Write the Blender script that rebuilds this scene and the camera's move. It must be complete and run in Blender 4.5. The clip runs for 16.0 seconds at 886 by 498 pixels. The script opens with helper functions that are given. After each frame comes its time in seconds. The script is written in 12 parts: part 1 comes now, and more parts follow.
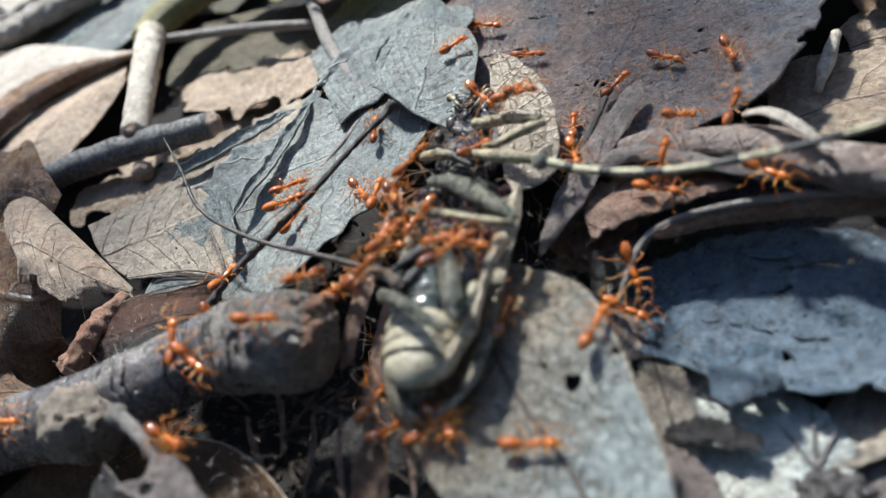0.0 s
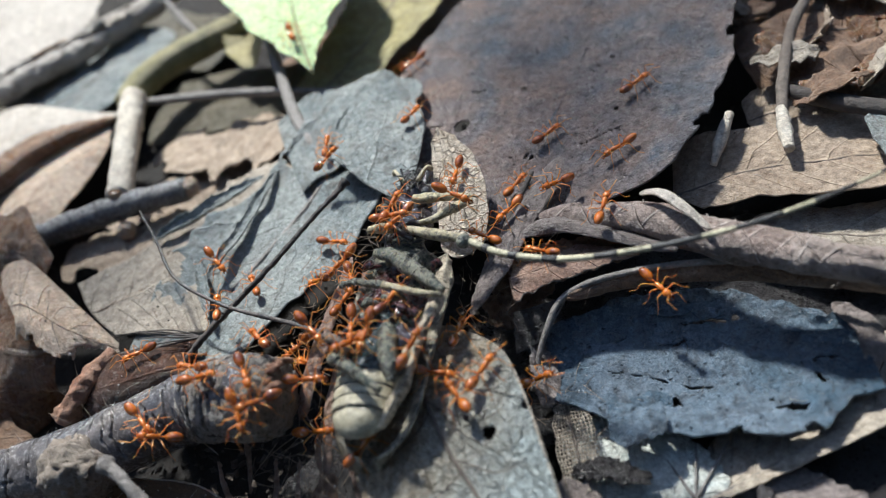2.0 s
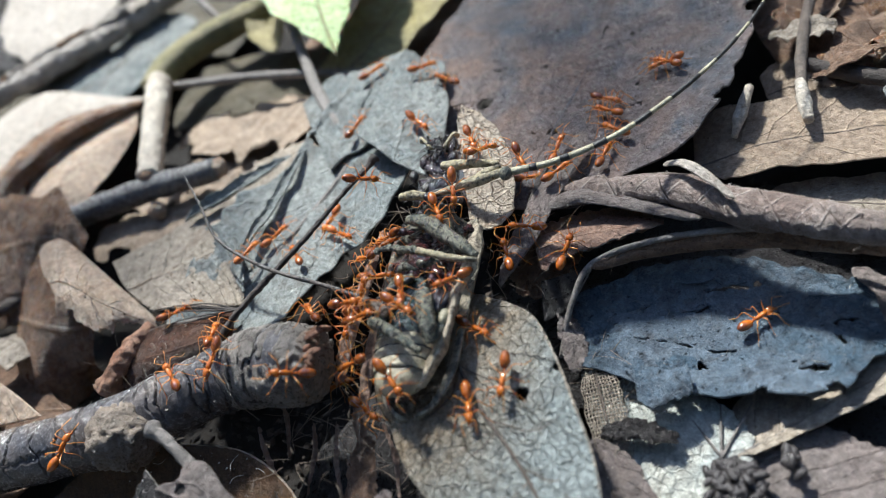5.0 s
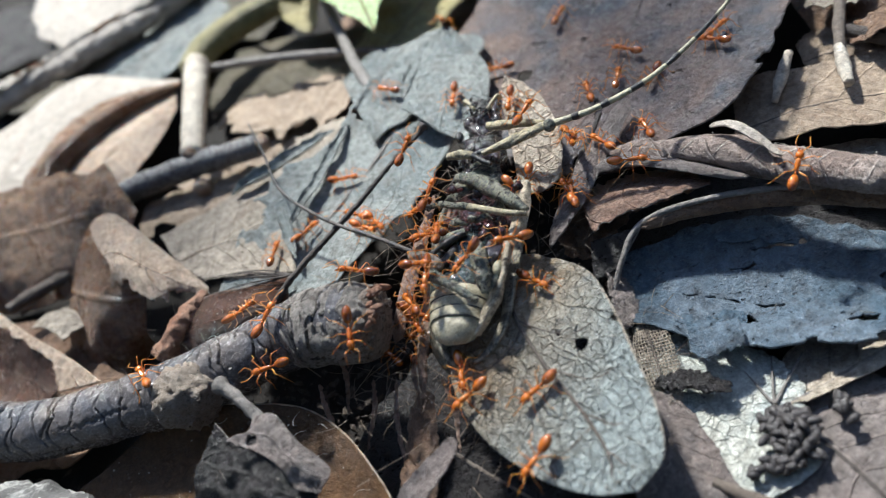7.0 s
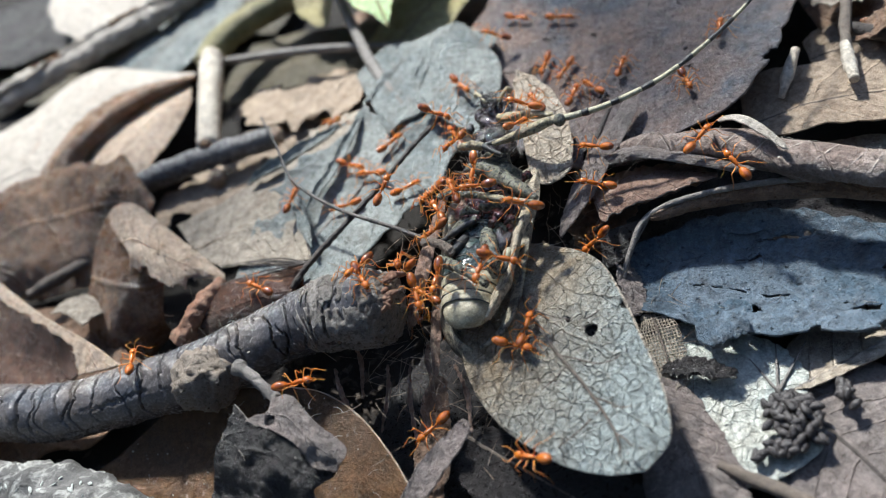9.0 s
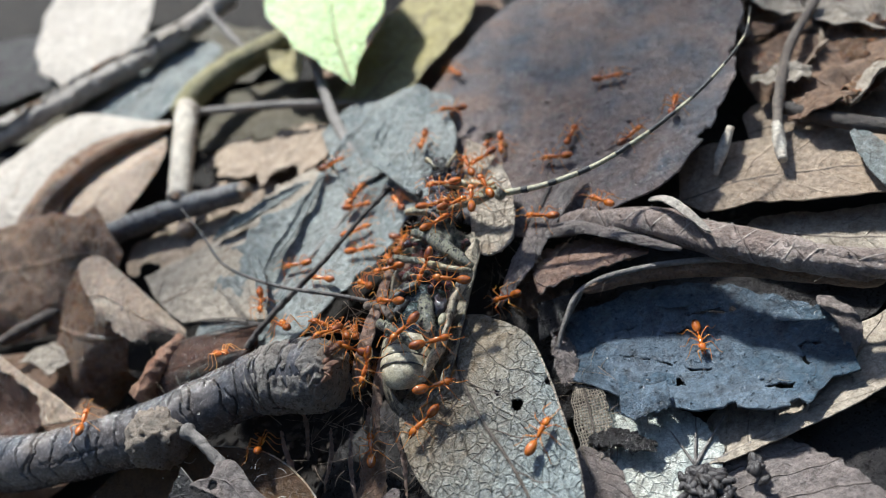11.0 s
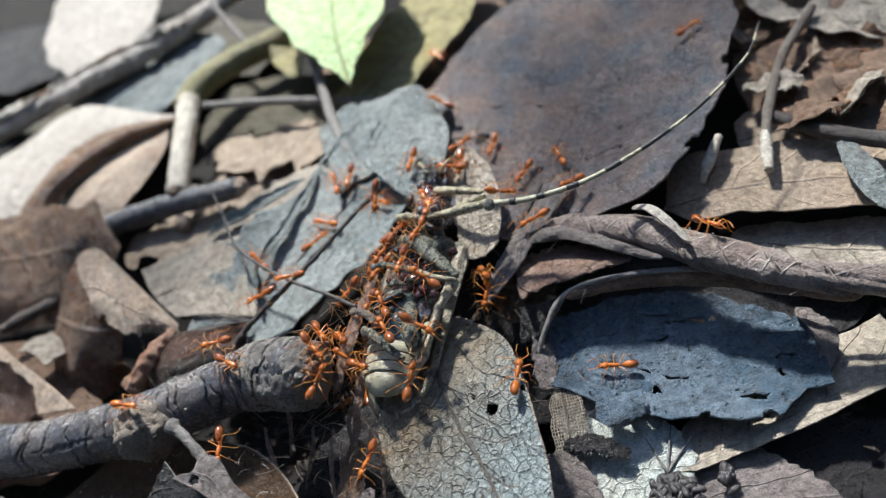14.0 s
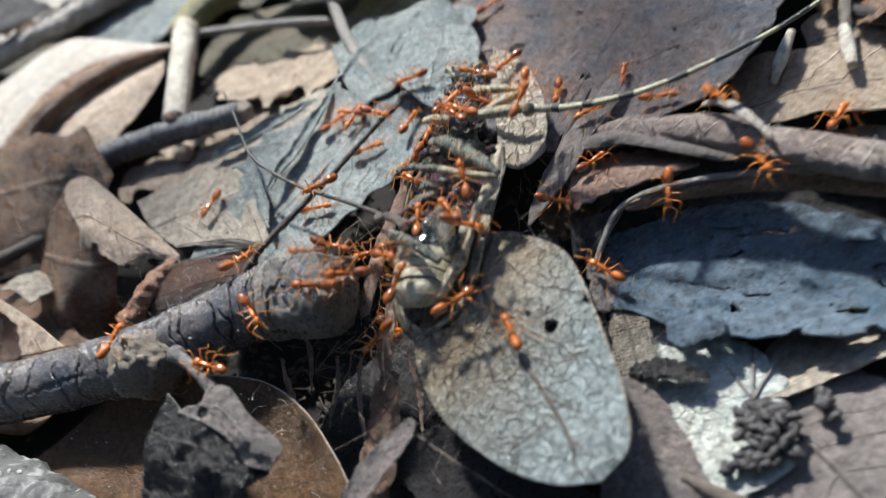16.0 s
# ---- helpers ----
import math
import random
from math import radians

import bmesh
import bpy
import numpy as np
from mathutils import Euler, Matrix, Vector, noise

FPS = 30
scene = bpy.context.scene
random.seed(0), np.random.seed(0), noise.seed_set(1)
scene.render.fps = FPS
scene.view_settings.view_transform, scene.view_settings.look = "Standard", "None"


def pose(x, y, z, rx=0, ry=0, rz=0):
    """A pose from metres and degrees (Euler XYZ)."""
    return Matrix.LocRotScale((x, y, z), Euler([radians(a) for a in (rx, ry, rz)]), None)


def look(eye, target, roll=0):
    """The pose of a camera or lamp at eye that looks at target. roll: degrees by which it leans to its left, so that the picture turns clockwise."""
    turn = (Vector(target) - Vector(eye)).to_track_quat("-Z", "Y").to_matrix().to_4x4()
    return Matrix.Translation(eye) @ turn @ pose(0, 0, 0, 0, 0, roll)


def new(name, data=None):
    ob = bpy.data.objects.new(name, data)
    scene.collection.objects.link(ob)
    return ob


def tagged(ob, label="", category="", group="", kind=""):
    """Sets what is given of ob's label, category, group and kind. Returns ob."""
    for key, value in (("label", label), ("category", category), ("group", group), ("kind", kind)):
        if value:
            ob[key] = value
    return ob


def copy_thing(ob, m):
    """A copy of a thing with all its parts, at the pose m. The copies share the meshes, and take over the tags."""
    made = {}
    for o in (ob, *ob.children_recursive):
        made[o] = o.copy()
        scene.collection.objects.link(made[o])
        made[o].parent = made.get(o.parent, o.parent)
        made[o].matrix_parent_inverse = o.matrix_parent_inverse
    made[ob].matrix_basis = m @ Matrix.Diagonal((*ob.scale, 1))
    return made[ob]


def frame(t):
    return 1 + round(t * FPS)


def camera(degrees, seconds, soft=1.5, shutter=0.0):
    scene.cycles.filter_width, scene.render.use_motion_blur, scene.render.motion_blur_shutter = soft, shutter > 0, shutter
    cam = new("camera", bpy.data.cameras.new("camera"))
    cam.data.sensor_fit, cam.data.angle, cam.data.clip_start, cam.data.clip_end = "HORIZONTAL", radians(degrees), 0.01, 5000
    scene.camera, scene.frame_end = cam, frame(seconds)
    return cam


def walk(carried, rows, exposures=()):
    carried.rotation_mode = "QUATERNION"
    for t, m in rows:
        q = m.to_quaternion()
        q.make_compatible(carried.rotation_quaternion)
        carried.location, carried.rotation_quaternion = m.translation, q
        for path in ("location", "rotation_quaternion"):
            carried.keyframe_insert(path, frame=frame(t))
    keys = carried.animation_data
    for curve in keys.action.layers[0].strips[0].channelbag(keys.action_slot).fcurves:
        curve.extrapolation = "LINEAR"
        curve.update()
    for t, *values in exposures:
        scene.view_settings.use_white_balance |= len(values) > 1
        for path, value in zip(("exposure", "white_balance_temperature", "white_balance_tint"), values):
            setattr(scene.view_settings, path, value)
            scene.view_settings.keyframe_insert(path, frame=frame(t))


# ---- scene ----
# one walk of a hand-held phone about eleven centimetres from the insects
cam = camera(58.2, 16.0, soft=1.0, shutter=0.5)
cam.data.dof.use_dof = True
cam.data.dof.focus_distance = 0.109
cam.data.dof.aperture_fstop = 16.0
PATH = [
    (0.0, 0.02294, -0.06386, 0.06656, 44.800, 15.718, 1.639),
    (0.5, 0.02618, -0.06589, 0.07289, 44.166, 16.166, 0.449),
    (1.0, 0.03006, -0.06775, 0.07672, 45.294, 16.060, 0.521),
    (1.5, 0.03138, -0.06740, 0.08014, 45.070, 16.186, 0.323),
    (2.0, 0.03302, -0.06888, 0.07954, 45.124, 15.897, 0.319),
    (2.5, 0.03384, -0.06867, 0.07887, 44.827, 16.071, 0.360),
    (3.0, 0.03224, -0.06955, 0.07983, 44.877, 16.017, 0.432),
    (3.5, 0.03132, -0.06927, 0.08108, 44.772, 16.104, 0.495),
    (6.0, 0.02918, -0.07564, 0.08095, 44.110, 17.079, -0.000),
    (6.5, 0.02743, -0.07646, 0.08113, 44.043, 17.214, -0.117),
    (7.0, 0.02384, -0.07854, 0.08179, 44.106, 17.361, 0.135),
    (7.5, 0.02180, -0.08042, 0.08167, 44.043, 17.243, 0.537),
    (8.0, 0.02181, -0.08185, 0.08262, 44.361, 17.277, 0.727),
    (8.5, 0.02191, -0.08203, 0.08265, 44.259, 17.170, 0.825),
    (9.0, 0.02297, -0.08142, 0.08328, 44.125, 17.211, 0.713),
    (9.5, 0.02504, -0.08030, 0.08415, 44.740, 16.996, 0.571),
    (12.0, 0.03827, -0.07844, 0.09298, 45.448, 16.105, 2.453),
    (12.5, 0.03924, -0.07755, 0.09118, 45.273, 16.060, 2.889),
    (13.0, 0.03931, -0.07767, 0.09011, 45.533, 16.046, 2.812),
    (13.5, 0.03937, -0.07763, 0.09092, 44.963, 15.892, 3.042),
    (14.0, 0.03887, -0.07865, 0.09189, 44.823, 16.500, 3.037),
    (14.5, 0.03334, -0.08167, 0.09328, 44.294, 16.961, 3.094),
    (15.0, 0.03527, -0.08179, 0.09401, 44.869, 16.709, 3.233),
    (15.5, 0.03446, -0.08174, 0.09164, 43.709, 16.410, 3.232),
    (16.0, 0.02742, -0.07640, 0.07604, 43.833, 16.391, 2.438),
]
walk(cam, [(t, pose(x, y, z, rx, ry, rz)) for t, x, y, z, rx, ry, rz in PATH], [(0.0, 1.27, 5800, 6), (1.5, 1.14, 5760, 6), (3.5, 1.12, 5760, 6), (6.5, 1.27, 5800, 6), (9.5, 1.26, 5800, 6), (12.0, 1.04, 5760, 6), (13.0, 1.1, 5760, 6), (14.5, 1.14, 5760, 6), (16.0, 1.24, 5800, 6)])

# ---------------------------------------------------------------- light
SUN_DIR = Vector((-0.22, 0.60, 0.77)).normalized()
world = bpy.data.worlds.new("sky")
scene.world = world
world.use_nodes = True
wn = world.node_tree.nodes
sky = wn.new("ShaderNodeTexSky")
sky.sky_type = "NISHITA"
sky.sun_disc = False
sky.sun_elevation = math.asin(SUN_DIR.z)
sky.sun_rotation = math.atan2(SUN_DIR.x, SUN_DIR.y)
world.node_tree.links.new(sky.outputs[0], wn["Background"].inputs[0])
wn["Background"].inputs[1].default_value = 0.115
sun = new("sun", bpy.data.lights.new("sun", "SUN"))
sun.data.energy = 4.6
sun.data.angle = radians(4.0)
sun.data.color = (1.0, 0.93, 0.82)
sun.matrix_world = look(SUN_DIR, (0, 0, 0))

MM = 0.001


# ---------------------------------------------------------------- materials
class Graph:
    """A small builder of node materials."""

    def __init__(self, name):
        self.mat = bpy.data.materials.new(name)
        self.mat.use_nodes = True
        self.nt = self.mat.node_tree
        self.bsdf = self.nt.nodes["Principled BSDF"]
        self.co = self.nt.nodes.new("ShaderNodeTexCoord")
        self.info = self.nt.nodes.new("ShaderNodeObjectInfo")
        w = self.math("MULTIPLY", self.info.outputs["Random"], 37.0)
        self.shift = w
        self.pos = self.co.outputs["Object"]

    def link(self, a, socket):
        if isinstance(a, (int, float)):
            socket.default_value = a
        elif isinstance(a, tuple):
            socket.default_value = (*a, 1.0) if len(a) == 3 and socket.type == "RGBA" else a
        else:
            self.nt.links.new(a, socket)

    def math(self, op, a, b=0.0, clamp=False):
        n = self.nt.nodes.new("ShaderNodeMath")
        n.operation = op
        n.use_clamp = clamp
        self.link(a, n.inputs[0])
        self.link(b, n.inputs[1])
        return n.outputs[0]

    def noise(self, scale, detail=4.0, rough=0.6, distort=0.0, pos=None):
        n = self.nt.nodes.new("ShaderNodeTexNoise")
        n.noise_dimensions = "4D"
        self.link(pos or self.pos, n.inputs["Vector"])
        self.link(self.shift, n.inputs["W"])
        n.inputs["Scale"].default_value = scale
        n.inputs["Detail"].default_value = detail
        n.inputs["Roughness"].default_value = rough
        n.inputs["Distortion"].default_value = distort
        return n.outputs["Fac"]

    def cells(self, scale, pos=None, stretch=None):
        n = self.nt.nodes.new("ShaderNodeTexVoronoi")
        n.feature = "DISTANCE_TO_EDGE"
        self.link(pos or self.pos, n.inputs["Vector"])
        n.inputs["Scale"].default_value = scale
        return n.outputs["Distance"]

    def span(self, x, a, b, c=0.0, d=1.0):
        n = self.nt.nodes.new("ShaderNodeMapRange")
        for k, v in enumerate((x, a, b, c, d)):
            self.link(v, n.inputs[k])
        return n.outputs[0]

    def mix(self, f, a, b, blend="MIX"):
        n = self.nt.nodes.new("ShaderNodeMix")
        n.data_type = "RGBA"
        n.blend_type = blend
        self.link(f, n.inputs[0])
        self.link(a, n.inputs[6])
        self.link(b, n.inputs[7])
        return n.outputs[2]

    def stretch(self, sx, sy, sz, pos=None):
        n = self.nt.nodes.new("ShaderNodeMapping")
        self.link(pos or self.pos, n.inputs[0])
        n.inputs["Scale"].default_value = (sx, sy, sz)
        return n.outputs[0]

    def warp(self, scale, amount):
        """The object's position, shaken by a noise of so many metres."""
        n = self.nt.nodes.new("ShaderNodeTexNoise")
        self.link(self.pos, n.inputs["Vector"])
        n.inputs["Scale"].default_value = scale
        s = self.nt.nodes.new("ShaderNodeVectorMath")
        s.operation = "MULTIPLY_ADD"
        self.link(n.outputs["Color"], s.inputs[0])
        s.inputs[1].default_value = (amount,) * 3
        self.link(self.pos, s.inputs[2])
        return s.outputs[0]

    def finish(self, color, rough, height=None, depth=0.0003, strength=0.6, **more):
        self.link(color, self.bsdf.inputs["Base Color"])
        self.link(rough, self.bsdf.inputs["Roughness"])
        if height is not None:
            b = self.nt.nodes.new("ShaderNodeBump")
            b.inputs["Strength"].default_value = strength
            b.inputs["Distance"].default_value = depth
            self.link(height, b.inputs["Height"])
            self.nt.links.new(b.outputs[0], self.bsdf.inputs["Normal"])
        for key, value in more.items():
            self.link(value, self.bsdf.inputs[key.replace("_", " ")])
        return self.mat


def leaf_mat(name, base, alt, dark, vein, veins=9, slope=1.6, vein_amt=0.5, net=0.0, net_amt=0.4, rough=0.55, blotch=90.0,
             stain=0.5, sheen=0.0, see=0.0, pits=0.0, tip=None, relief=1.0):
    """A dry leaf: blotches, stains, grain, side veins that run from the midrib to the rim, and a net of fine veins; tip
    tints the shaded end.
    """
    g = Graph(name)
    big = g.noise(blotch, 3, 0.55, 0.6)
    mid = g.noise(blotch * 6, 6, 0.65, 0.3)
    fine = g.span(g.noise(3600, 4, 0.75), 0.32, 0.68)
    speck = g.span(g.noise(1100, 5, 0.75), 0.33, 0.67)
    col = g.mix(g.span(big, 0.36, 0.62), base, alt)
    col = g.mix(g.math("MULTIPLY", g.span(mid, 0.52, 0.72), stain), col, dark)
    patch = g.noise(blotch * 2.7, 9, 0.7, 1.2)
    col = g.mix(g.span(patch, 0.54, 0.6, 0.0, 0.45), col, g.mix(0.5, alt, vein))
    col = g.mix(g.span(patch, 0.46, 0.40, 0.0, 0.4), col, dark)
    uv = g.nt.nodes.new("ShaderNodeSeparateXYZ")
    g.link(g.co.outputs["UV"], uv.inputs[0])
    # Painted shift from the warm lit part to the bluish shaded end.
    if tip:
        col = g.mix(g.span(g.math("ADD", g.math("MULTIPLY", uv.outputs[0], 0.95), g.math("ADD", g.math("MULTIPLY", uv.outputs[1], -0.45), g.math("MULTIPLY", patch, 0.5))), 0.25, 0.65), col, tip)
    off = g.math("ABSOLUTE", g.math("SUBTRACT", uv.outputs[1], 0.5))
    off = g.math("MULTIPLY", off, 2.0)
    ph = g.math("SUBTRACT", g.math("MULTIPLY", uv.outputs[0], veins), g.math("MULTIPLY", g.math("POWER", off, 1.2), slope))
    ph = g.math("ADD", ph, g.math("MULTIPLY", g.math("SUBTRACT", g.noise(160, 2), 0.5), 0.55))
    line = g.span(g.math("ABSOLUTE", g.math("SUBTRACT", g.math("FRACT", ph), 0.5)), 0.462, 0.495)
    ribl = g.span(off, 0.045, 0.015)
    line = g.math("MAXIMUM", line, ribl)
    height = g.math("ADD", g.math("MULTIPLY", line, min(0.5, vein_amt)), g.math("MULTIPLY", mid, 0.55))
    height = g.math("ADD", height, g.math("ADD", g.math("MULTIPLY", fine, 0.1), g.math("MULTIPLY", speck, 0.2)))
    col = g.mix(g.math("MULTIPLY", g.math("MULTIPLY", line, g.span(patch, 0.35, 0.6, 0.2, 0.8)), vein_amt), col, vein)
    if net:
        w = g.warp(700, 0.0009)
        c1 = g.span(g.cells(net, w), 0.0, 0.07, 1.0, 0.0)
        c2 = g.span(g.cells(net * 2.6, w), 0.0, 0.07, 0.35, 0.0)
        web = g.math("MAXIMUM", c1, c2)
        here = g.span(g.noise(blotch * 1.3, 2), 0.38, 0.6, 0.25, 1.0)
        web = g.math("MULTIPLY", web, here)
        col = g.mix(g.math("MULTIPLY", web, net_amt), col, vein)
        height = g.math("ADD", height, g.math("MULTIPLY", web, 0.8 * relief))
    if pits:
        p = g.span(g.noise(1500, 2, 0.4), 0.66, 0.74)
        col = g.mix(g.math("MULTIPLY", p, pits), col, dark)
        height = g.math("SUBTRACT", height, g.math("MULTIPLY", p, 0.5))
    col = g.mix(1.0, col, g.mix(fine, (0.76, 0.76, 0.76), (1.22, 1.22, 1.22)), "MULTIPLY")
    col = g.mix(1.0, col, g.mix(speck, (0.55, 0.54, 0.53), (1.38, 1.38, 1.38)), "MULTIPLY")
    glint = g.span(g.noise(1900, 3, 0.7), 0.56, 0.66)
    r = g.math("SUBTRACT", g.span(mid, 0.3, 0.7, rough - 0.12, rough + 0.1), g.math("MULTIPLY", glint, 0.26))
    more = {"Sheen_Weight": sheen} if sheen else {}
    if see:
        more["Subsurface_Weight"] = see
        more["Subsurface_Scale"] = 0.0006
        more["Subsurface_Radius"] = (1.0, 0.62, 0.38, 0.0)[:3]
    return g.finish(col, r, height, 0.0011, 1.0, **more)


def bark_mat(name, base, alt, dark, along=260.0, rough=0.7, crust=0.0, deep=0.0004):
    g = Graph(name)
    uv = g.nt.nodes.new("ShaderNodeMapping")
    g.link(g.co.outputs["UV"], uv.inputs[0])
    uv.inputs["Scale"].default_value = (1, 1, 1)
    big = g.noise(110, 4, 0.6, 0.5)
    fine = g.span(g.noise(1700, 6, 0.75), 0.32, 0.68)
    grain = g.noise(along, 5, 0.65, 0.4)
    col = g.mix(g.span(big, 0.38, 0.62), base, alt)
    col = g.mix(g.span(grain, 0.5, 0.72, 0.0, 0.8), col, dark)
    if crust:
        c = g.span(g.noise(320, 6, 0.7, 1.0), 0.5, 0.6)
        col = g.mix(g.math("MULTIPLY", c, crust), col, (0.62, 0.62, 0.58))
    col = g.mix(1.0, col, g.mix(fine, (0.5, 0.5, 0.5), (1.4, 1.4, 1.4)), "MULTIPLY")
    h = g.math("ADD", g.math("MULTIPLY", fine, 0.6), grain)
    return g.finish(col, g.span(fine, 0.3, 0.7, rough - 0.15, rough + 0.15), h, deep, 0.9)


def chitin_mat(name, base, alt, dark, scale=500.0, rough=0.4, spots=0.0, bump=0.5, coat=0.0, see=0.0):
    """An insect's shell: two tones in patches, dark punctures, fine scales."""
    g = Graph(name)
    a = g.noise(scale, 5, 0.65, 0.5)
    b = g.noise(scale * 2.2, 5, 0.75)
    c = g.span(g.noise(5200, 3, 0.7), 0.32, 0.68)
    col = g.mix(g.span(a, 0.42, 0.58), base, alt)
    if spots:
        col = g.mix(g.math("MULTIPLY", g.span(b, 0.51, 0.56), spots), col, dark)
        col = g.mix(g.math("MULTIPLY", g.span(a, 0.55, 0.6), spots), col, dark)
        col = g.mix(1.0, col, g.mix(c, (0.7, 0.7, 0.7), (1.3, 1.3, 1.3)), "MULTIPLY")
    h = g.math("ADD", b, g.math("MULTIPLY", c, 0.35))
    more = {"Subsurface_Weight": see, "Subsurface_Scale": 0.0005, "Subsurface_Radius": (1.0, 0.4, 0.12)} if see else {}
    return g.finish(col, g.span(b, 0.3, 0.7, rough - 0.12, rough + 0.12), h, 0.00025 if spots else 0.0001, bump, Coat_Weight=coat, **more)


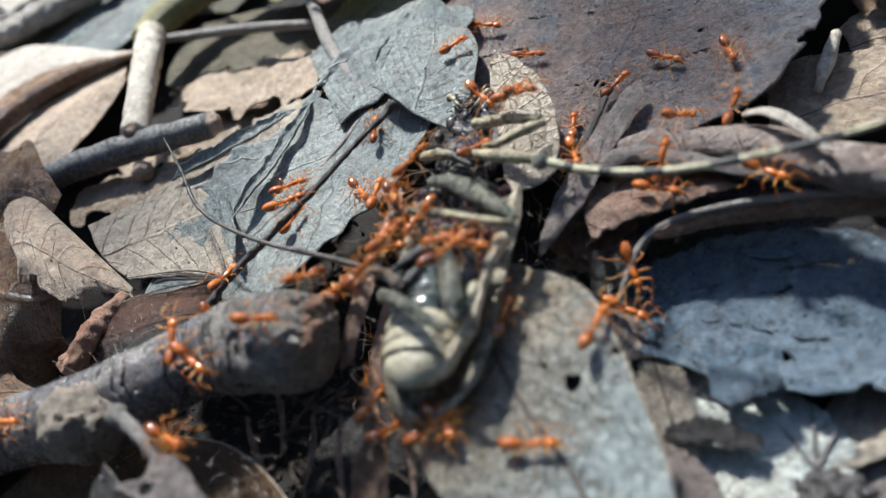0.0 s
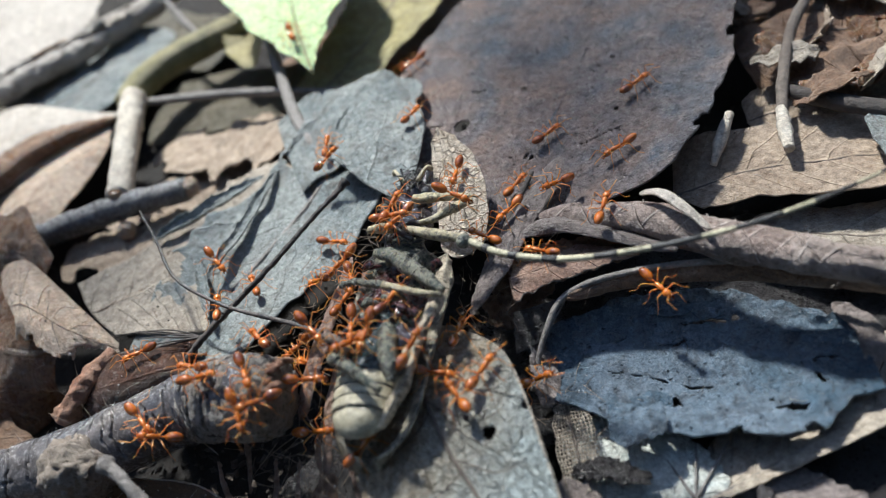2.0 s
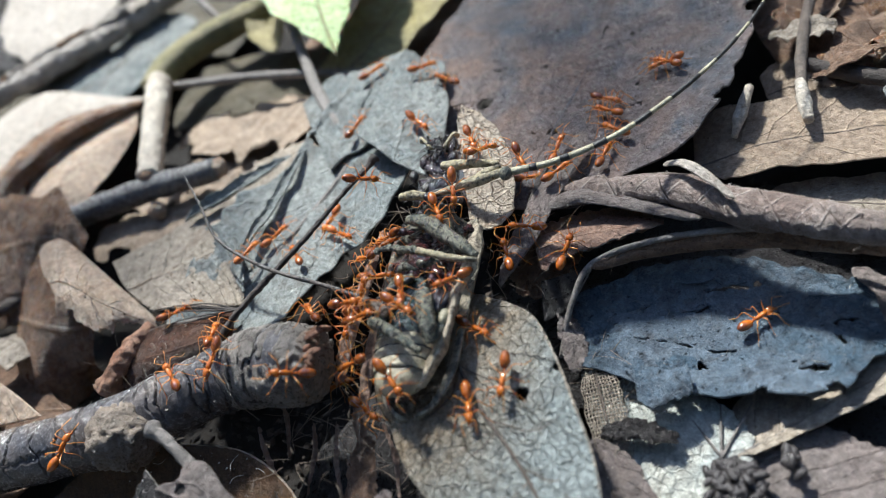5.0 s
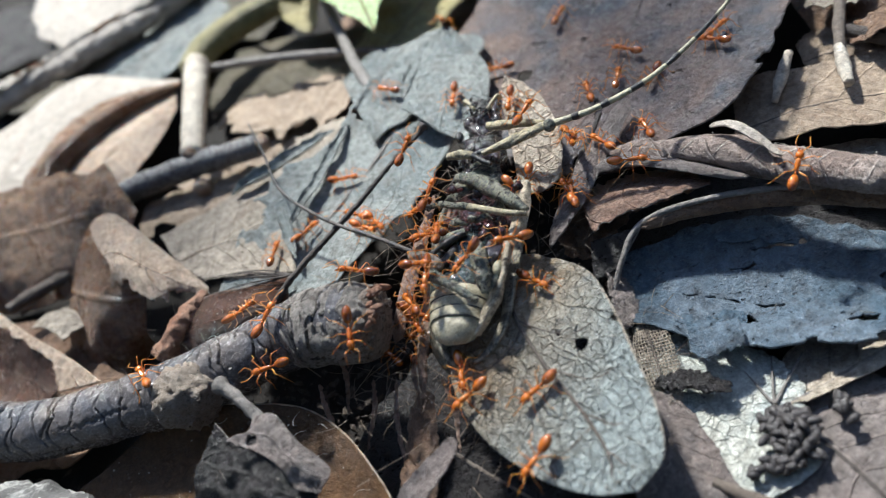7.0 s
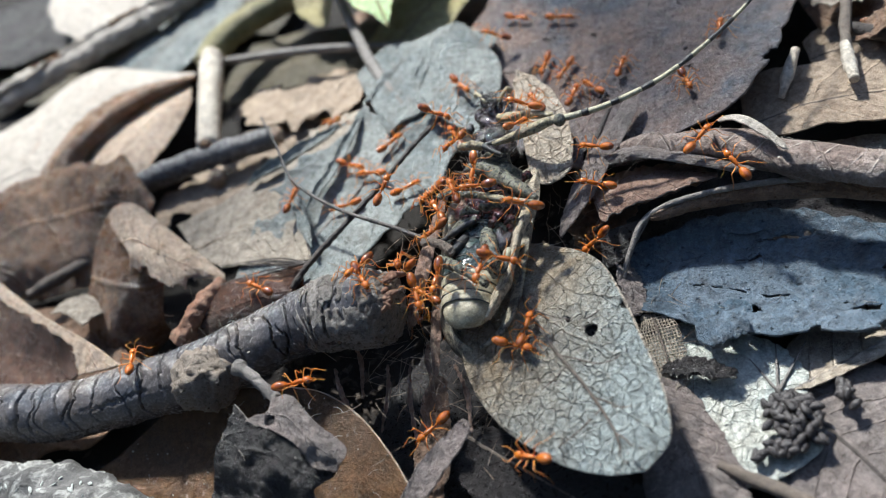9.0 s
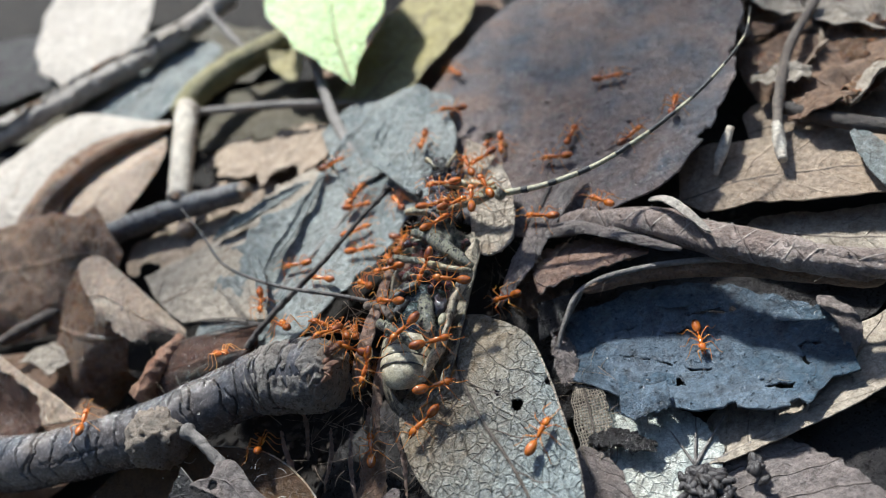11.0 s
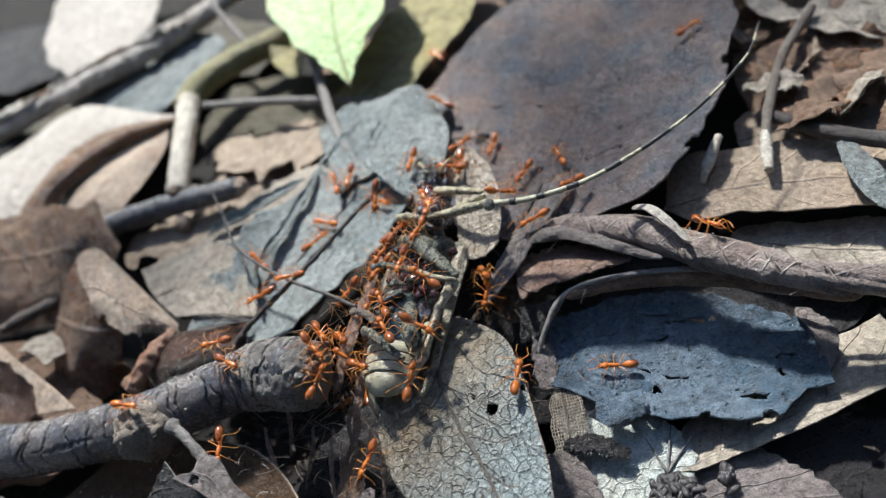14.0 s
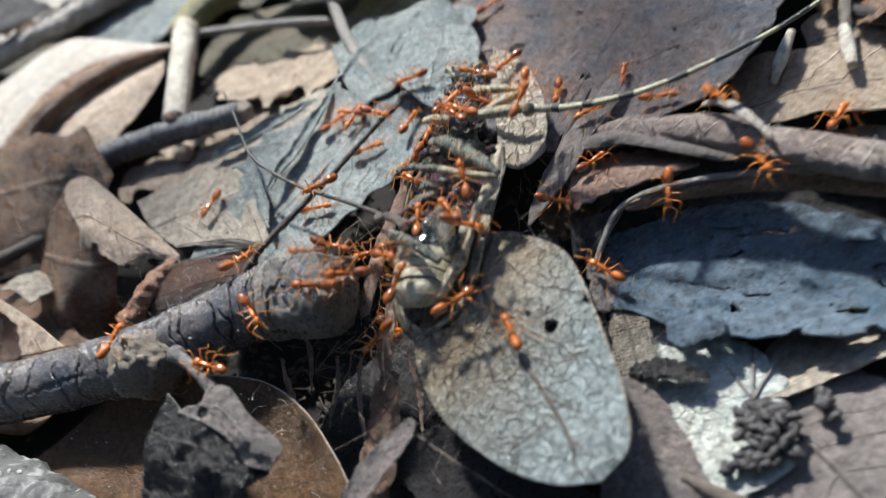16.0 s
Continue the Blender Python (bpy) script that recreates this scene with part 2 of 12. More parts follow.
M = {
    "soil": bark_mat("humus", (0.016, 0.012, 0.009), (0.008, 0.006, 0.005), (0.03, 0.021, 0.015), 300, 0.95),
    # The bluish tip colour paints in the shade on the leaf's lower right.
    "pale": leaf_mat("pale_net_leaf", (0.28, 0.205, 0.125), (0.43, 0.375, 0.29), (0.16, 0.1, 0.055), (0.19, 0.14, 0.095), 4, 1.5, 0.3, 640, 0.13, 0.3, 70, 0.4, tip=(0.35, 0.39, 0.38), relief=0.75),
    "head": leaf_mat("cream_net_leaf", (0.52, 0.43, 0.33), (0.57, 0.5, 0.41), (0.3, 0.2, 0.12), (0.24, 0.16, 0.1), 4, 1.4, 0.3, 480, 0.18, 0.36, 80, 0.3, relief=0.9),
    "grey": leaf_mat("grey_leaf", (0.155, 0.185, 0.19), (0.27, 0.29, 0.278), (0.10, 0.08, 0.065), (0.4, 0.4, 0.37), 10, 2.2, 0.2, 0, 0, 0.32, 75, 0.7),
    "brown": leaf_mat("brown_broad_leaf", (0.11, 0.12, 0.138), (0.225, 0.165, 0.138), (0.045, 0.038, 0.038), (0.3, 0.28, 0.28), 5, 1.6, 0.05, 0, 0, 0.26, 85, 0.9, pits=0.8),
    "roll": leaf_mat("rolled_brown_leaf", (0.23, 0.175, 0.15), (0.31, 0.255, 0.225), (0.11, 0.078, 0.066), (0.45, 0.39, 0.35), 1.4, 0.8, 0.3, 0, 0, 0.36, 90, 0.6),
    # The slate-blue tone also holds the sheen of reflected sky.
    "blue": leaf_mat("slate_leaf", (0.055, 0.088, 0.122), (0.13, 0.165, 0.205), (0.022, 0.024, 0.03), (0.05, 0.05, 0.056), 3, 1.2, 0.0, 0, 0, 0.28, 60, 0.85, pits=0.8),
    "mined": leaf_mat("mined_leaf", (0.64, 0.64, 0.57), (0.48, 0.52, 0.5), (0.24, 0.22, 0.18), (0.10, 0.15, 0.15), 4, 1.5, 0.1, 520, 0.35, 0.4, 110, 0.5, relief=0.3),
    "tan": leaf_mat("tan_leaf", (0.42, 0.33, 0.245), (0.34, 0.26, 0.19), (0.19, 0.125, 0.08), (0.48, 0.39, 0.3), 8, 1.5, 0.18, 0, 0, 0.42, 60, 0.5),
    "beige": leaf_mat("beige_leaf", (0.42, 0.36, 0.29), (0.34, 0.295, 0.235), (0.18, 0.135, 0.095), (0.28, 0.24, 0.19), 7, 1.5, 0.3, 0, 0, 0.4, 60, 0.5),
    "umber": leaf_mat("umber_leaf", (0.17, 0.10, 0.062), (0.25, 0.165, 0.11), (0.07, 0.04, 0.026), (0.33, 0.23, 0.15), 7, 1.5, 0.3, 0, 0, 0.4, 70, 0.6),
    "trough": leaf_mat("curled_brown_leaf", (0.14, 0.08, 0.046), (0.26, 0.165, 0.105), (0.055, 0.03, 0.019), (0.36, 0.27, 0.18), 7, 1.8, 0.35, 260, 0.1, 0.3, 60, 0.6, see=0.8, relief=0.3),
    "flap": leaf_mat("pinkish_beige_leaf", (0.47, 0.375, 0.29), (0.40, 0.31, 0.235), (0.26, 0.18, 0.12), (0.34, 0.25, 0.18), 6, 1.5, 0.35, 0, 0, 0.42, 70, 0.4, see=0.4),
    "strip": leaf_mat("stalk_strip", (0.25, 0.155, 0.115), (0.34, 0.23, 0.175), (0.10, 0.058, 0.043), (0.4, 0.29, 0.22), 3, 0.3, 0.3, 0, 0, 0.36, 200, 0.6),
    "redwood": bark_mat("rotten_red_wood", (0.26, 0.12, 0.07), (0.34, 0.2, 0.13), (0.09, 0.04, 0.025), 900, 0.7),
    "rust": leaf_mat("rust_leaf", (0.115, 0.064, 0.03), (0.078, 0.048, 0.028), (0.055, 0.032, 0.018), (0.18, 0.1, 0.055), 10, 1.8, 0.05, 0, 0, 0.22, 45, 0.35, see=0.3),
    "redleaf": leaf_mat("red_brown_leaf", (0.055, 0.028, 0.019), (0.085, 0.044, 0.028), (0.05, 0.026, 0.018), (0.2, 0.12, 0.08), 6, 1.8, 0.1, 0, 0, 0.26, 60, 0.5, see=0.2),
    "pinkish": leaf_mat("pinkish_leaf", (0.21, 0.172, 0.158), (0.17, 0.148, 0.138), (0.08, 0.062, 0.055), (0.29, 0.25, 0.23), 8, 1.5, 0.35, 0, 0, 0.4, 90, 0.65),
    "roll_vein": bark_mat("pale_vein", (0.5, 0.43, 0.38), (0.42, 0.35, 0.31), (0.2, 0.15, 0.13), 700, 0.6),
    # Near-black: blackened scraps, and shade of the deep gaps put into leaf colour.
    "char_and_shade": leaf_mat("charred_leaf", (0.012, 0.0105, 0.011), (0.024, 0.021, 0.021), (0.006, 0.005, 0.005), (0.045, 0.04, 0.04), 5, 1.5, 0.1, 0, 0, 0.36, 100, 0.5),
    # Olive tone darkened to put the shadow over the olive leaf into its colour.
    "olive": leaf_mat("olive_leaf", (0.085, 0.066, 0.03), (0.06, 0.05, 0.026), (0.03, 0.024, 0.014), (0.11, 0.09, 0.05), 7, 1.5, 0.3, 0, 0, 0.5, 60, 0.5),
    "yellow": leaf_mat("yellowed_leaf", (0.36, 0.31, 0.13), (0.28, 0.25, 0.13), (0.13, 0.1, 0.04), (0.42, 0.37, 0.2), 8, 1.5, 0.4, 0, 0, 0.5, 60, 0.5),
    "white": leaf_mat("bleached_leaf", (0.54, 0.49, 0.43), (0.45, 0.405, 0.35), (0.3, 0.24, 0.19), (0.34, 0.28, 0.23), 5, 1.5, 0.3, 0, 0, 0.5, 60, 0.5),
    "green": leaf_mat("green_leaf", (0.55, 0.68, 0.36), (0.62, 0.74, 0.44), (0.32, 0.5, 0.18), (0.36, 0.55, 0.2), 7, 1.4, 0.5, 0, 0, 0.3, 50, 0.2, see=0.4),
    "crumb": bark_mat("litter_crumbs", (0.03, 0.022, 0.016), (0.075, 0.054, 0.04), (0.012, 0.009, 0.008), 900, 0.7),
    "wood": bark_mat("grey_bark", (0.06, 0.063, 0.074), (0.14, 0.12, 0.108), (0.024, 0.022, 0.022), 330, 0.17, deep=0.00013),
    "twiggrey": bark_mat("grey_twig_bark", (0.14, 0.145, 0.15), (0.2, 0.185, 0.17), (0.07, 0.058, 0.05), 420, 0.3, deep=0.0002),
    "weathered": bark_mat("weathered_bark", (0.55, 0.5, 0.44), (0.42, 0.37, 0.32), (0.14, 0.11, 0.085), 300, 0.6, deep=0.0006),
    "collar": bark_mat("weathered_stick_end", (0.2, 0.18, 0.16), (0.3, 0.27, 0.24), (0.055, 0.045, 0.038), 420, 0.36, deep=0.0005),
    "lichen": bark_mat("lichen_crust", (0.6, 0.62, 0.58), (0.45, 0.48, 0.45), (0.2, 0.2, 0.18), 900, 0.8),
    "knot": bark_mat("knot_wood", (0.22, 0.17, 0.135), (0.34, 0.28, 0.225), (0.05, 0.036, 0.028), 600, 0.42, deep=0.0008),
    "crust": bark_mat("lichen_bark", (0.07, 0.068, 0.065), (0.13, 0.125, 0.12), (0.03, 0.028, 0.026), 500, 0.6, 0.45),
    "twig": bark_mat("brown_twig", (0.13, 0.10, 0.08), (0.2, 0.165, 0.135), (0.05, 0.04, 0.032), 600, 0.65),
    "darktwig": bark_mat("dark_twig", (0.05, 0.04, 0.035), (0.09, 0.075, 0.066), (0.02, 0.016, 0.014), 900, 0.6),
    "paletwig": bark_mat("pale_twig", (0.68, 0.62, 0.52), (0.55, 0.48, 0.39), (0.28, 0.22, 0.17), 400, 0.6),
    "greenstem": bark_mat("yellow_green_stem", (0.22, 0.20, 0.085), (0.3, 0.26, 0.12), (0.1, 0.09, 0.04), 300, 0.5),
    "greystem": bark_mat("grey_stem", (0.2, 0.18, 0.165), (0.28, 0.255, 0.235), (0.09, 0.08, 0.07), 900, 0.6),
    "speck": bark_mat("pale_specks", (0.6, 0.56, 0.5), (0.45, 0.4, 0.34), (0.25, 0.2, 0.16), 900, 0.35),
    "fibre": bark_mat("root_fibre", (0.34, 0.27, 0.2), (0.25, 0.19, 0.14), (0.12, 0.09, 0.06), 900, 0.6),
    "frass": bark_mat("frass", (0.032, 0.028, 0.028), (0.05, 0.044, 0.043), (0.014, 0.012, 0.012), 1500, 0.42, deep=0.00012),
    "elytra": chitin_mat("mottled_elytron", (0.36, 0.31, 0.22), (0.26, 0.235, 0.18), (0.035, 0.03, 0.026), 700, 0.4, 0.75, 0.8),
    "elytra_pale": chitin_mat("pale_mottled_elytron", (0.58, 0.5, 0.36), (0.42, 0.35, 0.25), (0.09, 0.065, 0.045), 800, 0.35, 0.7, 0.9),
    "cream": chitin_mat("cream_belly", (0.5, 0.445, 0.31), (0.41, 0.37, 0.26), (0.12, 0.1, 0.065), 420, 0.28, 0.4, 0.5),
    "slate": chitin_mat("slate_belly", (0.02, 0.04, 0.043), (0.085, 0.11, 0.1), (0.006, 0.008, 0.009), 700, 0.17, 0.85, 0.8, 0.3),
    "shiny": chitin_mat("shiny_dark_chitin", (0.016, 0.014, 0.018), (0.034, 0.019, 0.02), (0.008, 0.008, 0.009), 500, 0.18, 0.4, 0.7, 0.5),
    "maroon": chitin_mat("maroon_tissue", (0.1, 0.028, 0.024), (0.04, 0.016, 0.016), (0.01, 0.006, 0.006), 900, 0.13, 0.7, 0.8, 0.7),
    "legtan": chitin_mat("tan_leg", (0.5, 0.43, 0.28), (0.39, 0.34, 0.21), (0.03, 0.026, 0.02), 800, 0.28, 0.65, 0.8),
    "leggrey": chitin_mat("mottled_leg", (0.085, 0.1, 0.085), (0.34, 0.32, 0.23), (0.012, 0.012, 0.013), 800, 0.26, 0.95, 1.0),
    "legdark": chitin_mat("dark_leg", (0.03, 0.03, 0.03), (0.055, 0.052, 0.05), (0.015, 0.015, 0.015), 900, 0.35, 0.4),
    "feelerdark": chitin_mat("dark_feeler", (0.05, 0.04, 0.036), (0.09, 0.075, 0.065), (0.02, 0.016, 0.015), 900, 0.45, 0.4),
    "antpale": chitin_mat("pale_band", (0.50, 0.46, 0.31), (0.40, 0.37, 0.25), (0.1, 0.09, 0.07), 700, 0.4, 0.4),
    "ant": chitin_mat("amber_cuticle", (0.5, 0.15, 0.018), (0.36, 0.095, 0.012), (0.2, 0.05, 0.01), 900, 0.14, 0.0, 0.15, 0.6, see=0.15),
    "antdark": chitin_mat("amber_gaster", (0.42, 0.12, 0.016), (0.13, 0.034, 0.008), (0.1, 0.03, 0.01), 520, 0.1, 0.0, 0.1, 0.8, see=0.15),
    "antleg": chitin_mat("pale_amber_leg", (0.72, 0.3, 0.07), (0.6, 0.22, 0.05), (0.2, 0.08, 0.02), 900, 0.3, 0.0, 0.1, see=0.3),
}


# ---------------------------------------------------------------- builders
def spline(pts, n):
    """n points of a smooth curve through pts."""
    p = [Vector(q) for q in pts]
    p = [2 * p[0] - p[1], *p, 2 * p[-1] - p[-2]]
    m = len(p) - 3
    out = []
    for i in range(n):
        u = i / (n - 1) * m
        k = min(int(u), m - 1)
        t = u - k
        a, b, c, d = p[k:k + 4]
        out.append(0.5 * (2 * b + (c - a) * t + (2 * a - 5 * b + 4 * c - d) * t * t + (3 * b - a - 3 * c + d) * t ** 3))
    return out


def between(values, u, lo=0.0, hi=1.0):
    x = (u - lo) / (hi - lo) * (len(values) - 1)
    x = min(max(x, 0.0), len(values) - 1.0)
    k = min(int(x), len(values) - 2)
    t = x - k
    t = t * t * (3 - 2 * t)
    return values[k] * (1 - t) + values[k + 1] * t


def shape(name, verts, faces, material, parent=None, label="", uv=None, smooth=True, centre=True):
    """One mesh object from millimetres; its origin lies in its middle unless it has a parent."""
    base = Vector((0, 0, 0))
    if centre and parent is None:
        lo = Vector([min(v[k] for v in verts) for k in range(3)])
        hi = Vector([max(v[k] for v in verts) for k in range(3)])
        base = Vector(((lo.x + hi.x) / 2, (lo.y + hi.y) / 2, lo.z)) * MM
    elif parent is not None:
        base = Vector(parent.get("base", (0, 0, 0)))
    me = bpy.data.meshes.new(name)
    me.from_pydata([tuple(Vector(v) * MM - base) for v in verts], [], faces)
    if uv:
        layer = me.uv_layers.new(name="uv")
        idx = np.empty(len(me.loops), np.int32)
        me.loops.foreach_get("vertex_index", idx)
        layer.data.foreach_set("uv", np.asarray(uv, np.float32)[idx].ravel())
    if smooth:
        me.polygons.foreach_set("use_smooth", [True] * len(me.polygons))
    me.materials.append(material)
    ob = new(name, me)
    ob["base"] = tuple(base)
    if parent is not None:
        ob.parent = parent
        if parent.get("base") is not None:
            ob["base"] = tuple(parent["base"])
    else:
        ob.location = base
    if label:
        ob["label"] = label
    return ob


def ring_frames(c):
    """Side and up vectors carried along a curve."""
    out = []
    side = None
    for i in range(len(c)):
        t = (c[min(i + 1, len(c) - 1)] - c[max(i - 1, 0)]).normalized()
        if side is None:
            side = t.cross(Vector((0, 0, 1)))
            if side.length < 1e-3:
                side = Vector((1, 0, 0))
        side = (side - t * side.dot(t)).normalized()
        out.append((t, side, side.cross(t)))
    return out


def tube(name, pts, radii, material, parent=None, label="", n=None, sides=10, lump=0.08, freq=0.6, seed=0, dents=None, flat=1.0):
    """A rod of varying thickness along a curve, closed at its ends; dents(u, angle, mm along) adds to the radius."""
    length = sum((Vector(a) - Vector(b)).length for a, b in zip(pts, pts[1:]))
    n = n or max(8, min(60, int(length * 1.2)))
    c = spline(pts, n)
    fr = ring_frames(c)
    verts, uv, faces = [], [], []
    run = 0.0
    for i in range(n):
        u = i / (n - 1)
        run += (c[i] - c[i - 1]).length if i else 0.0
        r0 = between(radii, u)
        for k in range(sides):
            a = 2 * math.pi * k / sides
            d = fr[i][1] * math.cos(a) + fr[i][2] * math.sin(a) * flat
            p = c[i] + d * r0
            r = r0 * (1 + lump * noise.noise(p * freq + Vector((seed * 7.3, 0, 0))) + 0.4 * lump * noise.noise(p * freq * 4))
            if dents:
                r += dents(u, a, run)
            verts.append(c[i] + d * r)
            uv.append((run / 10, k / sides))
    for i in range(n - 1):
        for k in range(sides):
            a, b = i * sides + k, i * sides + (k + 1) % sides
            faces.append((a, a + sides, b + sides, b))
    for i, sign in ((0, -1), (n - 1, 1)):
        rr = between(radii, i / (n - 1))
        m = len(verts)
        verts.append(c[i] + fr[i][0] * sign * rr * 0.25)
        uv.append((0, 0))
        for k in range(sides):
            a, b = i * sides + k, i * sides + (k + 1) % sides
            faces.append((a, b, m) if sign < 0 else (b, a, m))
    faces = [tuple(reversed(f)) for f in faces]
    return shape(name, verts, faces, material, parent, label, uv)


def leaf(name, label, rib, left, right, mat, bank=0.0, curl=(0.0, 0.0), wave=0.7, wavef=0.09, ragged=0.07, seed=1, base="round", tip="round",
         bites=(), cracks=(), rib_r=0.35, ribmat="twig", nu=96, nv=54, thick=0.22, veins=8, ridge=0.10, category="leaf", group="", droop=0.0):
    """A fallen leaf: a blade grown from its midrib with half widths at a tenth, three, five, seven and nine tenths of its length,
    rims bent up or down by the curl's degrees, waved, with a ragged edge and eaten bites, and the midrib as its part."""
    c = spline(rib, nu)
    span_u = sum((c[i + 1] - c[i]).length for i in range(nu - 1))
    verts, uv, faces = [], [], []
    row = []
    cb, sb = math.cos(radians(bank)), math.sin(radians(bank))
    for i in range(nu):
        u = i / (nu - 1)
        t = (c[min(i + 1, nu - 1)] - c[max(i - 1, 0)]).normalized()
        side = t.cross(Vector((0, 0, 1))).normalized()
        up = side.cross(t)
        side, up = side * cb + up * sb, up * cb - side * sb
        ends = 1.0
        if u < 0.1:
            ends = {"round": math.sqrt(max(0.0004, 1 - ((0.1 - u) / 0.1) ** 2)), "point": max(0.02, u / 0.1), "open": 1.0}[base]
        if u > 0.9:
            ends = {"round": math.sqrt(max(0.0004, 1 - ((u - 0.9) / 0.1) ** 2)), "point": max(0.02, (1 - u) / 0.1), "open": 1.0}[tip]
        for j in range(nv):
            v = 2 * j / (nv - 1) - 1
            ws = right if v > 0 else left
            w = between(ws, u, 0.1, 0.9) * ends
            sgn = 1 if v > 0 else -1
            w *= 1 + ragged * (noise.noise(Vector((u * 9, sgn * 3.1, seed * 1.7))) + 0.6 * noise.noise(Vector((u * 31, sgn * 5.7, seed))))
            k = radians(curl[1] if v > 0 else curl[0])
            if abs(k) > 0.01:
                rr = w / k
                th = k * abs(v)
                p = c[i] + side * sgn * rr * math.sin(th) + up * rr * (1 - math.cos(th))
            else:
                p = c[i] + side * v * w
            q = p * wavef + Vector((seed * 3.7, seed * 1.3, 0))
            ph = (u * veins - abs(v) ** 1.2 * 1.5 + 0.25 * noise.noise(q * 2.0)) % 1.0
            crease = ridge * (math.exp(-((ph - 0.5) / 0.07) ** 2) - 0.6 * math.exp(-(abs(v) / 0.05) ** 2)) + 0.11 * noise.noise(p * 0.7) + 0.06 * noise.noise(p * 1.9)
            p = p + up * (crease + wave * (noise.noise(q) * (0.35 + 0.65 * abs(v)) + 0.35 * noise.noise(q * 3.1)) + droop * (u - 0.5) ** 2)
            verts.append(p)
            uv.append((u, (v + 1) / 2))
            row.append((u, v))
    for i in range(nu - 1):
        for j in range(nv - 1):
            a = i * nv + j
            u, v = row[a]
            pc = (verts[a] + verts[a + nv + 1]) / 2
            out = False
            for bu, bv, br in bites:
                b = verts[min(int(bu * (nu - 1)), nu - 1) * nv + min(int((bv + 1) / 2 * (nv - 1)), nv - 1)]
                if (pc - b).length < br * (1 + 0.35 * noise.noise(pc * (1.2 / max(br, 0.5)))):
                    out = True
            for u0, v0, u1, v1, wide in cracks:
                du, dv = u1 - u0, v1 - v0
                s = ((u - u0) * du * 4 + (v - v0) * dv) / (du * du * 4 + dv * dv)
                if 0 < s < 1:
                    shake = Vector((u * 23, v * 9, seed))
                    q = Vector((u0 + du * s + 0.02 * noise.noise(shake), v0 + dv * s + 0.07 * noise.noise(shake + Vector((5, 0, 0)))))
                    if math.hypot((u - q.x) * span_u, (v - q.y) * (right if v > 0 else left)[2]) < wide * (0.35 + s):
                        out = True
            if not out:
                faces.append((a, a + 1, a + nv + 1, a + nv))
    faces = [tuple(reversed(f)) for f in faces]
    ob = shape(name, verts, faces, M[mat] if isinstance(mat, str) else mat, None, "", uv)
    sol = ob.modifiers.new("thickness", "SOLIDIFY")
    sol.thickness = thick * MM
    sol.offset = -1.0
    tagged(ob, label, category, group)
    if rib_r:
        mid = [verts[i * nv + nv // 2] for i in range(0, nu, max(1, nu // 14))]
        tube("midrib", [m + Vector((0, 0, rib_r * 0.15)) for m in mid], [rib_r, rib_r * 0.8, rib_r * 0.35], M[ribmat], ob, sides=6, n=28)
    return ob


def sheet(name, label, grid, mat, nu=70, nv=50, wave=0.5, wavef=0.12, seed=1, thick=0.25, bites=(), jag=0.0, rim=(), ribmat="paletwig", parent=None, category="leaf", group="", rim_r=0.2):
    """A bent leaf blade spanned smoothly over a few rows of points, each row from one side to the other;
    its last row may be jagged, and the rims named in rim get a thin pale edge of their own."""
    lines = [spline(r, nu) for r in grid]
    verts, uv, faces = [], [], []
    cols = [spline([ln[i] for ln in lines], nv) for i in range(nu)]
    for i in range(nu):
        for j in range(nv):
            u, v = i / (nu - 1), j / (nv - 1)
            p = cols[i][j].copy()
            if jag:
                k = max(0.0, v - 0.75) / 0.25
                p += (cols[i][nv - 1] - cols[i][nv - 4]).normalized() * jag * k * (noise.noise(Vector((u * 14, seed, 0))) + 0.7 * abs(noise.noise(Vector((u * 37, seed, 2)))))
            q = p * wavef + Vector((seed * 3.7, seed * 1.3, 0))
            p.z += wave * (noise.noise(q) + 0.35 * noise.noise(q * 3.1)) + 0.16 * noise.noise(p * 0.5) + 0.07 * noise.noise(p * 1.3)
            verts.append(p)
            uv.append((u, v))
    for i in range(nu - 1):
        for j in range(nv - 1):
            a = i * nv + j
            pc = (verts[a] + verts[a + nv + 1]) / 2
            gone = False
            for bu, bv, br in bites:
                b = verts[min(int(bu * (nu - 1)), nu - 1) * nv + min(int(bv * (nv - 1)), nv - 1)]
                gone = gone or (pc - b).length < br * (1 + 0.4 * noise.noise(pc * (1.3 / max(br, 0.5))))
            if not gone:
                faces.append((a, a + 1, a + nv + 1, a + nv))
    ob = shape(name, verts, faces, M[mat], parent, label if parent is not None else "", uv)
    sol = ob.modifiers.new("thickness", "SOLIDIFY")
    sol.thickness = thick * MM
    sol.offset = 0.0
    if parent is None:
        tagged(ob, label, category, group)
    edge = {"first": [verts[i * nv] for i in range(nu)], "last": [verts[i * nv + nv - 1] for i in range(nu)], "start": verts[:nv], "end": verts[-nv:]}
    # Pale tube along the edge; on the rust and charred leaves it imitates a highlight.
    for k in rim:
        tube("rim", edge[k][::3] + [edge[k][-1]], [rim_r * 0.6, rim_r, rim_r * 0.9, rim_r * 0.5], M[ribmat], ob, "thin pale rim", sides=6, n=60, lump=0.3, freq=1.2)
    return ob


